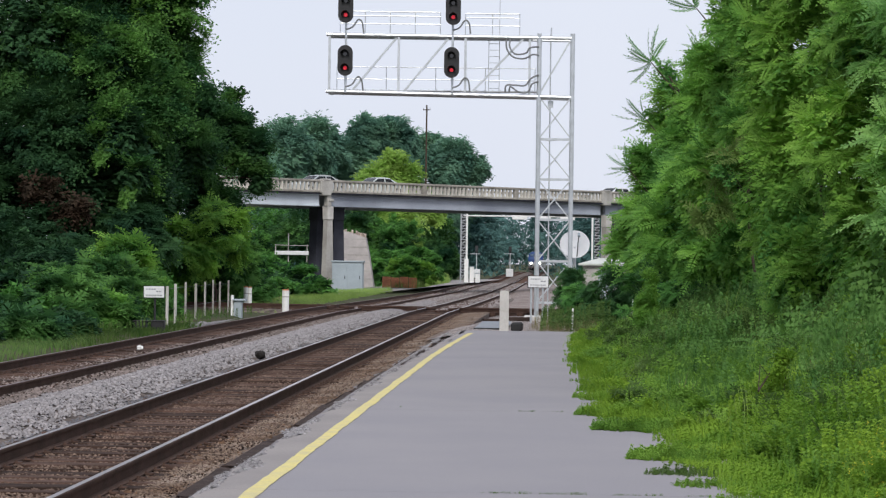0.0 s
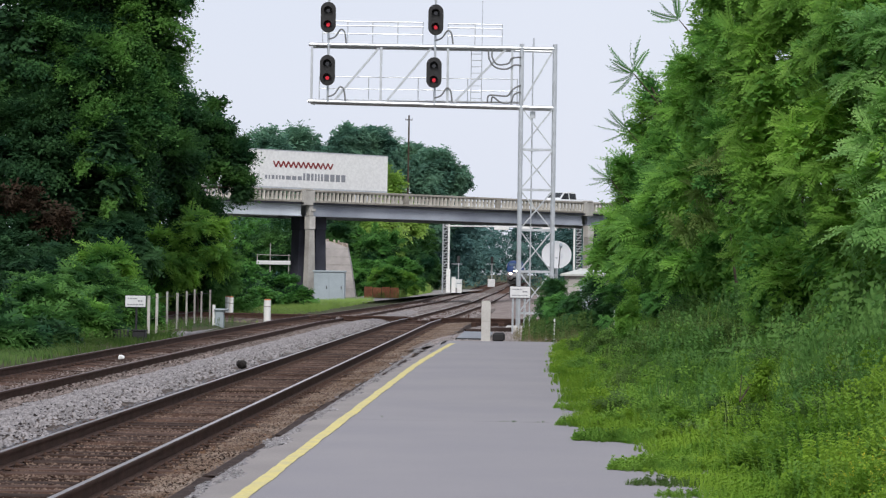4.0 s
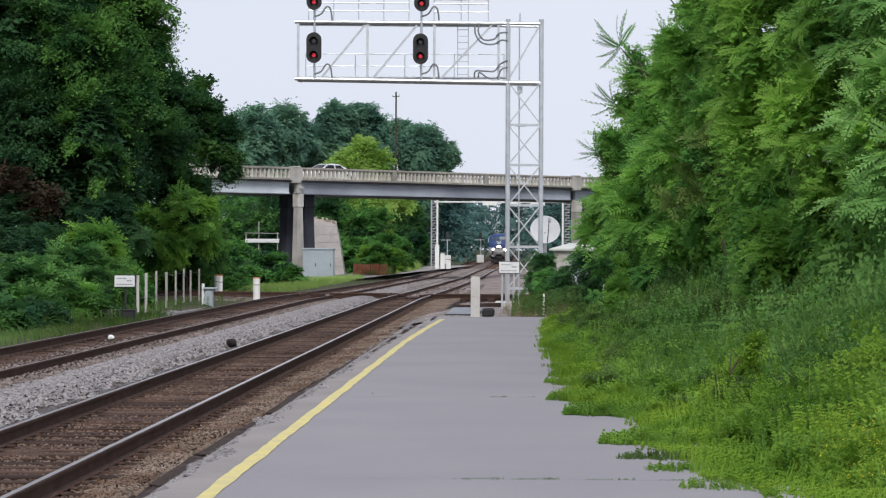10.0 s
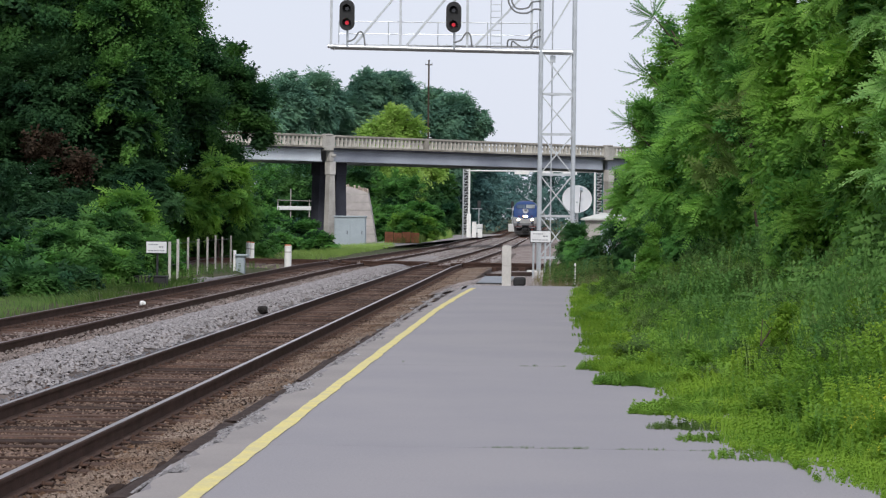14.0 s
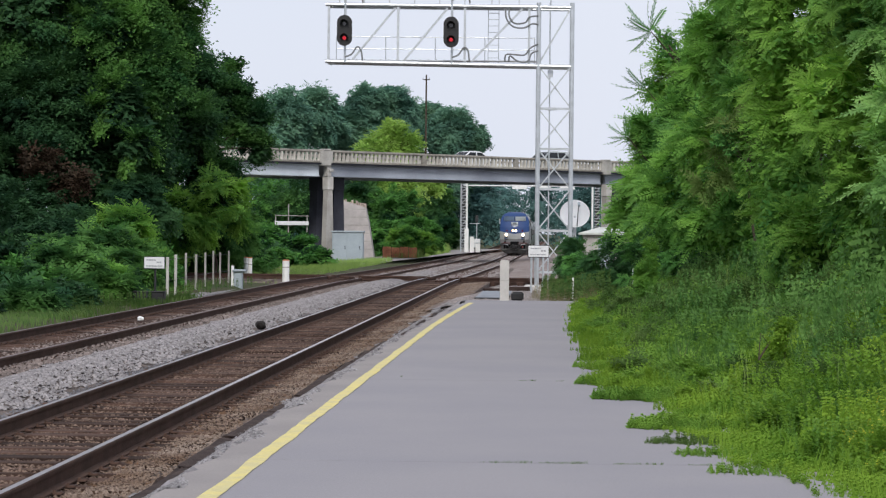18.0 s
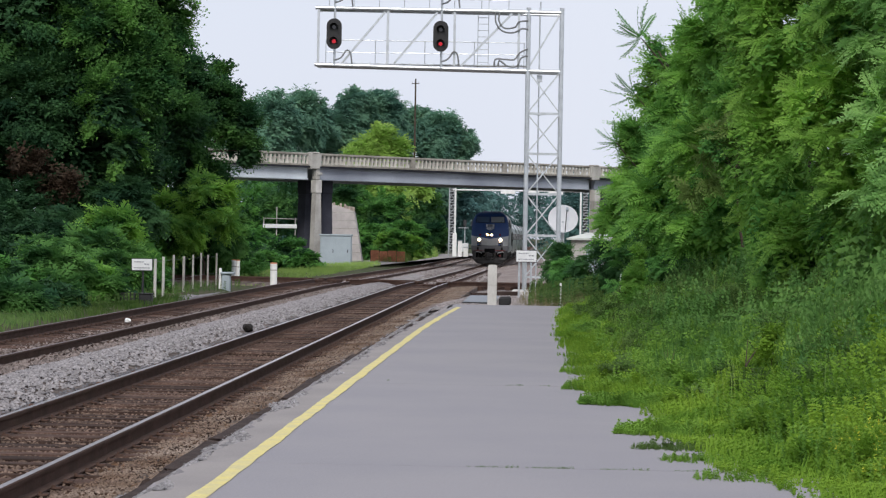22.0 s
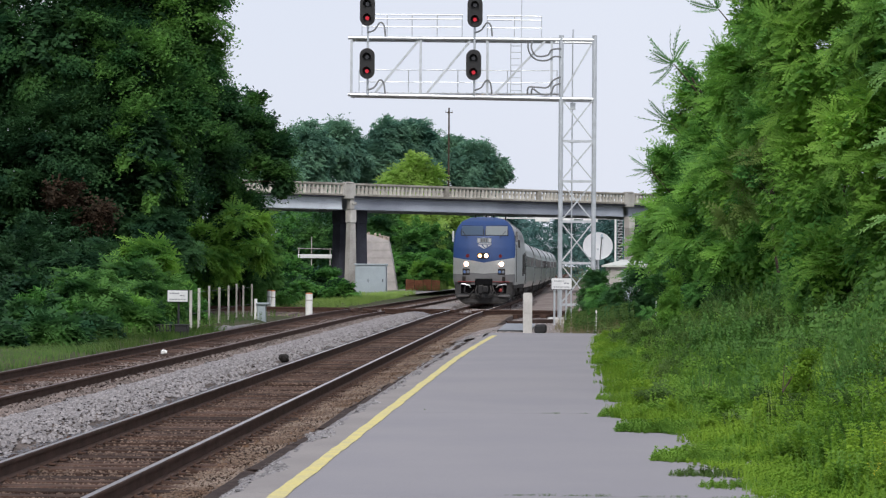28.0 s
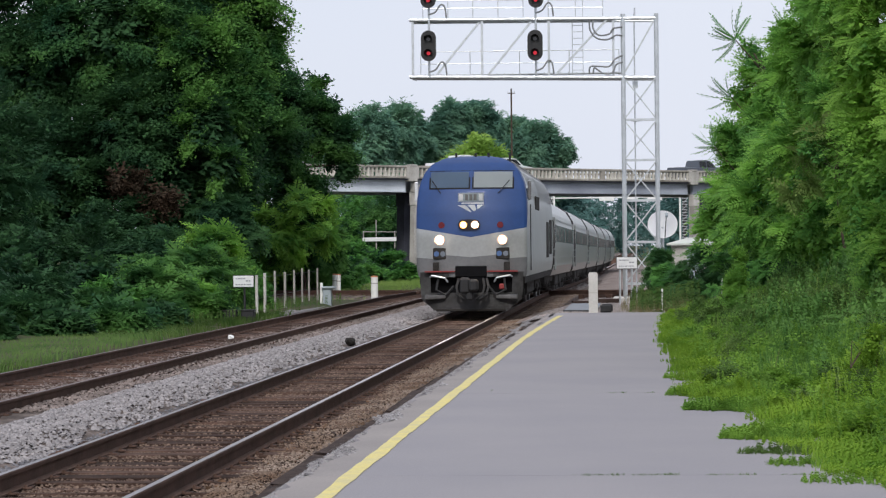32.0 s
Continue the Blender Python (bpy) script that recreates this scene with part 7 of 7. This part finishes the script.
    for x0 in (-0.33, 0.22):
        on_nose(x0, x0 + 0.11, 3.18, 3.37, 0.024, SIGN_WHITE, "bar", parent=board, steps=2)
    on_nose(-0.26, 0.36, 3.09, 3.13, 0.012, SIGN_WHITE, "emblem_bar", "white emblem shape")
    for pts in (((-0.36, 3.05), (-0.15, 3.06), (0.04, 2.855), (-0.02, 2.865)), ((-0.09, 3.06), (0.12, 3.065), (0.15, 2.93), (0.09, 2.88)), ((0.17, 3.065), (0.38, 3.07), (0.24, 2.975), (0.19, 2.945))):
        b = bmesh.new()
        b.faces.new([b.verts.new((x, nose_depth(x, z) - 0.016, z)) for x, z in pts])
        bmesh.ops.solidify(b, geom=b.faces[:], thickness=-0.012)
        part("emblem_stroke", b, SIGN_WHITE, t, "white emblem stroke")
    # headlight cluster
    b = bmesh.new()
    ring = [((0.16 if math.cos(a) > 0 else -0.16) + 0.15 * math.cos(a) - 0.04, 2.505 + 0.15 * math.sin(a)) for a in [6.2832 * (i + 0.5) / 24 for i in range(24)]]
    hous = part("headlight_housing", prism(b, ring, -0.035, 0.15), LOCO_GRIME, t, "dark oval headlight housing")
    for x, mat in ((-0.20, LAMP_DIM), (0.12, LAMP_ON)):
        # the wider glowing disc stands in for the lamp's halo
        part("headlight_halo", tube(bmesh.new(), (x, -0.05, 2.505), (x, -0.036, 2.505), 0.105, sides=20), LAMP_HALO if mat is LAMP_ON else LAMP_AMBER, hous)
        part("headlight", tube(bmesh.new(), (x, -0.06, 2.505), (x, -0.051, 2.505), 0.06, sides=20), mat, hous)
    for x in (-0.82, 0.82):
        y = nose_depth(x, 2.5)
        m = part("marker_light", tube(bmesh.new(), (x, y - 0.04, 2.5), (x, y + 0.05, 2.5), 0.09, sides=18), LAMP_RED, t, "unlit red marker lamp")
    for x in (-0.8775, 0.8775):
        y = nose_depth(x, 2.085)
        rimr = part("ditch_light_rim", tube(bmesh.new(), (x, y - 0.03, 2.085), (x, y + 0.08, 2.085), 0.15, sides=20), LOCO_SILVER, t)
        # again a glowing disc for the halo, with the lamp itself in front
        part("ditch_halo", tube(bmesh.new(), (x, y - 0.045, 2.085), (x, y - 0.031, 2.085), 0.135, sides=20), LAMP_HALO, rimr, "warm glowing disc in place of the lamp's halo")
        part("ditch_lamp", tube(bmesh.new(), (x, y - 0.055, 2.085), (x, y - 0.046, 2.085), 0.072, sides=20), LAMP_ON, rimr, "lit ditch light")
        bx = part("lamp_box", box(bmesh.new(), x - 0.19, x + 0.19, y - 0.03, y + 0.1, 1.55, 1.87, 0.02), LOCO_GRIME, t)
        for dx in (-0.09, 0.09):
            part("lamp_lens", tube(bmesh.new(), (x + dx, y - 0.045, 1.70), (x + dx, y - 0.031, 1.70), 0.075, sides=16), LENS_BLUE if dx < 0 else LENS_GREY, bx)
        part("step_box", box(bmesh.new(), x * 1.13 - 0.08, x * 1.13 + 0.08, y - 0.06, y + 0.1, 1.22, 1.47, 0.01), LOCO_GRIME, t)
        part("hand_rail", bent_tube(bmesh.new(), [(x * 1.3, y - 0.12, 1.06), (x * 1.25, y - 0.2, 1.10), (x * 0.82, y - 0.22, 1.03), (x * 0.74, y - 0.15, 0.92)], 0.025), GALVANISED, t, "bright grab rail")
        part("hose", bent_tube(bmesh.new(), [(x * 1.05, y - 0.05, 1.0), (x * 1.1, y - 0.2, 0.7), (x * 0.8, y - 0.22, 0.55), (x * 0.55, y - 0.15, 0.8)], 0.035), RUBBER, t)
    part("red_stripe", prism(bmesh.new(), [(-1.3, 1.19), (1.3, 1.19), (1.3, 1.225), (-1.3, 1.225)], 0.0, 0.4), LOCO_RED, t, "thin red stripe")
    part("pocket", box(bmesh.new(), -0.44, 0.44, -0.02, 0.5, 1.05, 1.36, 0.02), RECESS_SHADE, t)
    # a black block fills the hollow behind the pilot instead of real shade
    part("recess_block", box(bmesh.new(), -1.36, 1.36, 0.34, 0.9, 0.45, 1.12, 0.02), RECESS_SHADE, t, "black block in place of the shade above the plough")
    part("draft_gear", box(bmesh.new(), -0.40, 0.40, 0.02, 0.4, 0.58, 1.16, 0.05), RECESS_SHADE, t)
    part("coupler_shank", box(bmesh.new(), -0.15, 0.15, -0.55, 0.3, 0.74, 0.98, 0.03), RUBBER, t)
    b = box(bmesh.new(), -0.26, 0.02, -0.8, -0.5, 0.60, 1.05, 0.06)
    box(b, 0.0, 0.25, -0.92, -0.58, 0.66, 1.0, 0.06)
    box(b, -0.10, 0.10, -0.75, -0.55, 0.42, 0.66, 0.04)
    part("coupler", b, RUBBER, t, "dark knuckle coupler")
    for x0 in (-0.34, 0.34, 0.44):
        part("coupler_hose", bent_tube(bmesh.new(), [(x0, 0.0, 1.0), (x0 * 1.15, -0.3, 0.78), (x0 * 1.0, -0.42, 0.55), (x0 * 0.5, -0.45, 0.42)], 0.036), RUBBER, t)
    # pilot plate with its openings, foot ledges and plough edge
    xs = [-1.45, -1.15, -0.9, -0.62, -0.42, -0.14, 0.14, 0.42, 0.62, 0.9, 1.15, 1.45]
    zs = [0.13, 0.24, 0.42, 0.62, 0.80, 1.04, 1.19]
    b = bmesh.new()
    rows = []
    for z in zs:
        wide = float(np.interp(z, [0.13, 0.24, 0.42, 0.62, 1.19], [0.72, 0.80, 0.96, 0.985, 1.0]))
        rows.append([b.verts.new((x * wide, 0.34 * (abs(x * wide) / 1.5) ** 2.4 - 0.02 - 0.12 * (1.19 - z), z)) for x in xs])
    for k in range(6):
        for i in range(11):
            if (k in (3, 4) and i in (1, 2, 8, 9)) or (k >= 3 and 3 <= i <= 7):
                continue
            b.faces.new((rows[k][i], rows[k][i + 1], rows[k + 1][i + 1], rows[k + 1][i]))
    bmesh.ops.solidify(b, geom=b.faces[:], thickness=-0.04)
    part("pilot", b, PLOUGH_GREY, t, "grey steel pilot plate with dark openings")
    for x in (-1.0, 1.0):
        b = box(bmesh.new(), x - 0.30, x + 0.30, -0.16, 0.18, 0.50, 0.60, 0.02)
        for v in b.verts:
            v.co.z -= 0.08 * max(0, abs(v.co.x) - 0.95) + (0.05 if v.co.y < 0 else 0)
        part("foot_ledge", b, PLOUGH_GREY, t, "worn grey foot ledge")
    part("hose_coupling", box(bmesh.new(), 0.78, 0.94, -0.05, 0.12, 0.70, 0.86, 0.03), LOCO_RED, t, "red hose coupling")
    part("plough_edge", box(bmesh.new(), -0.98, 0.98, -0.16, -0.10, 0.10, 0.17, 0.015), LOCO_GRIME, t)
    # cab sides and body sides
    for s in (-1, 1):
        x = s * 1.50
        w = part("cab_window", box(bmesh.new(), x - 0.03, x + 0.03, 1.5, 2.35, 3.0, 3.55, 0.02), WINDOW_DARK, t)
        w.matrix_basis = pose(0, 0, 0)
        part("cab_door", box(bmesh.new(), s * 1.555 - 0.012, s * 1.555 + 0.012, 2.6, 3.3, 1.2, 3.1, 0.008), LOCO_SILVER, t)
        part("door_seam", box(bmesh.new(), s * 1.562 - 0.012, s * 1.562 + 0.012, 2.55, 2.6, 1.2, 3.1), LOCO_GRIME, t)
        part("mirror", box(bmesh.new(), s * 1.60 - 0.05, s * 1.60 + 0.05, 1.1, 1.18, 3.2, 3.75, 0.03), SIGN_WHITE if s < 0 else LOCO_GREY, t, "tall mirror on the cab side")
        for k, (y0, y1, z0, z1) in enumerate(((14.5, 16.2, 1.5, 2.7), (17.2, 19.0, 1.6, 2.8), (6.0, 8.5, 3.0, 3.4))):
            g = part("grille", box(bmesh.new(), s * 1.555 - 0.02, s * 1.555 + 0.02, y0, y1, z0, z1, 0.01), LOCO_GRIME, t, "dark air intake")
        # panels on the roof shoulder; the white front ones imitate the sky's reflection
        for y0 in (3.2, 5.6, 9.2, 12.8, 16.4):
            wide = 2.2 if y0 < 5 else 3.4
            b = bmesh.new()
            q = [(side_half(z) + 0.012, z) for z in (3.36, 3.6, 3.85, 4.04)]
            lo = [b.verts.new((s * x, y0, z)) for x, z in q]
            hi = [b.verts.new((s * x, y0 + wide, z)) for x, z in q]
            for k in range(3):
                b.faces.new((lo[k], hi[k], hi[k + 1], lo[k + 1]))
            bmesh.ops.solidify(b, geom=b.faces[:], thickness=0.015)
            part("shoulder_sheen_panel", b, SIGN_WHITE if y0 < 8 else LOCO_SILVER, t, "shoulder panel, front ones white like a sky reflection")
        # sill takes the grime colour to imitate the shade along the lower edge
        part("side_sill", box(bmesh.new(), s * 1.4 - 0.08, s * 1.4 + 0.08, 0.5, 20.3, 0.85, 1.08, 0.02), LOCO_GRIME, t)
    for x, y in ((-0.5, 1.6), (0.05, 1.7), (0.42, 1.6), (1.0, 2.2)):
        part("roof_antenna", tube(bmesh.new(), (x, y, 4.2), (x, y, 4.56), 0.035, sides=8), BLACK_PAINT, t)
    part("roof_hatch", box(bmesh.new(), -0.8, 0.8, 8, 18, 4.42, 4.54, 0.05), LOCO_GREY, t)
    part("fuel_tank", box(bmesh.new(), -1.2, 1.2, 7.6, 12.6, 0.35, 1.05, 0.1), LOCO_GRIME, t)
    part("underframe", box(bmesh.new(), -1.25, 1.25, 0.6, 20.3, 0.85, 1.06), LOCO_GRIME, t)
    for y in (4.2, 16.4):
        build_bogie(t, y)
    return t


def build_bogie(t, y):
    b = part("bogie", box(bmesh.new(), -1.05, 1.05, y - 1.9, y + 1.9, 0.55, 0.85, 0.05), LOCO_GRIME, t)
    for s in (-1, 1):
        part("side_frame", box(bmesh.new(), s * 1.08 - 0.09, s * 1.08 + 0.09, y - 2.0, y + 2.0, 0.42, 0.78, 0.06), LOCO_GRIME, b)
        for dy in (-1.3, 1.3):
            part("wheel", tube(bmesh.new(), (s * 0.76 - 0.06, y + dy, 0.5), (s * 0.76 + 0.06, y + dy, 0.5), 0.495, sides=24), LOCO_GREY, b)
            part("journal", box(bmesh.new(), s * 1.1 - 0.12, s * 1.1 + 0.12, y + dy - 0.2, y + dy + 0.2, 0.35, 0.65, 0.04), LOCO_GRIME, b)
    return b


def build_coach():
    t = thing("coach", "silver stainless steel passenger coach with a dark window band", "railway coach", None, "coaches of the train")
    half = [(1.38, 0.80), (1.52, 1.2), (1.56, 1.9), (1.55, 2.6), (1.44, 3.1), (1.2, 3.5), (0.8, 3.76), (0.3, 3.86)]
    outline = half + [(-x, z) for x, z in reversed(half)]
    part("body", prism(bmesh.new(), outline, 0.6, 24.65), COACH_STEEL, t)
    # added dark bands make the gaps between coaches look wider
    for y0, y1 in ((0.6, 1.0), (24.25, 24.65)):
        part("gap_band", prism(bmesh.new(), [(x * 1.012, z * 1.006) for x, z in outline], y0, y1), LOCO_GRIME, t, "dark band that widens the gap between coaches")
    inner = [(x * 0.80, 0.9 + (z - 0.8) * 0.92) for x, z in outline]
    for y0, y1 in ((0.0, 0.6), (24.65, 25.2)):
        part("gangway", prism(bmesh.new(), inner, y0, y1), RUBBER, t, "black rubber gangway bellows")
    for s in (-1, 1):
        for k in range(2):
            a, b = (2.5, 12.1) if k == 0 else (13.0, 22.6)
            band = bmesh.new()
            bar(band, (s * 1.54, a, 2.36), (s * 1.54, b, 2.36), 0.06, 0.62)
            bd = part("window_band", band, WINDOW_DARK, t, "long dark window band")
            for i in range(6):
                y = a + (b - a) * i / 6
                part("window_post", box(bmesh.new(), s * 1.565 - 0.02, s * 1.565 + 0.02, y - 0.06, y + 0.06, 2.06, 2.66), LOCO_GREY, bd)
        for y in (1.2, 23.2):
            d = part("door", box(bmesh.new(), s * 1.55 - 0.03, s * 1.55 + 0.03, y, y + 0.9, 1.0, 2.95, 0.02), COACH_STEEL, t)
            part("door_window", box(bmesh.new(), s * 1.575 - 0.02, s * 1.575 + 0.02, y + 0.2, y + 0.7, 2.0, 2.7, 0.02), WINDOW_DARK, d)
        for z in (1.15, 1.45, 1.75, 2.85):
            part("fluting", box(bmesh.new(), s * (1.53 if z < 1.3 else 1.56 if z < 2.5 else 1.5) - 0.02, s * (1.53 if z < 1.3 else 1.56 if z < 2.5 else 1.5) + 0.02, 0.4, 24.8, z, z + 0.05), COACH_STEEL, t)
    part("underframe", box(bmesh.new(), -1.2, 1.2, 0.5, 24.7, 0.55, 0.85), LOCO_GRIME, t)
    part("equipment_box", box(bmesh.new(), -1.3, 1.3, 8.0, 11.0, 0.35, 0.8, 0.05), LOCO_GRIME, t)
    part("equipment_box", box(bmesh.new(), -1.3, 1.3, 12.4, 15.0, 0.4, 0.8, 0.05), LOCO_GRIME, t)
    for y in (3.8, 21.4):
        build_bogie(t, y)
    return t


loco = build_loco()
coaches = [build_coach()]
for i in range(5):
    coaches.append(copy_thing(coaches[0], pose(NEAR_X, 400, 0)))

# distance of the locomotive's nose along the track
NOSE = [(0, 510.8), (6, 429.5), (13, 332.3), (19, 248.1), (23, 193.0), (25, 166.1), (28, 124.2), (30, 96.9), (32, 69.1)]


def on_line(y, length):
    """The pose of a vehicle whose front stands at y, its two ends on the bending line."""
    (xa, za), (xb, zb) = line_shift(y), line_shift(y + length)
    return pose(NEAR_X + xa, y, za, math.degrees(math.atan2(zb - za, length)), 0, -math.degrees(math.atan2(xb - xa, length)))


def motions():
    ts, ys = zip(*NOSE)
    run = [(0.5 * i, float(np.interp(0.5 * i, ts, ys))) for i in range(65)]
    walk(loco, [(t, on_line(y, 20.4)) for t, y in run])
    for k, c in enumerate(coaches):
        walk(c, [(t, on_line(y + 20.9 + 25.4 * k, 25.2)) for t, y in run])
    for ob, lane, seen, wait, leave, right in VEHICLES:
        drive(ob, lane, seen, wait, leave, right)


motions()
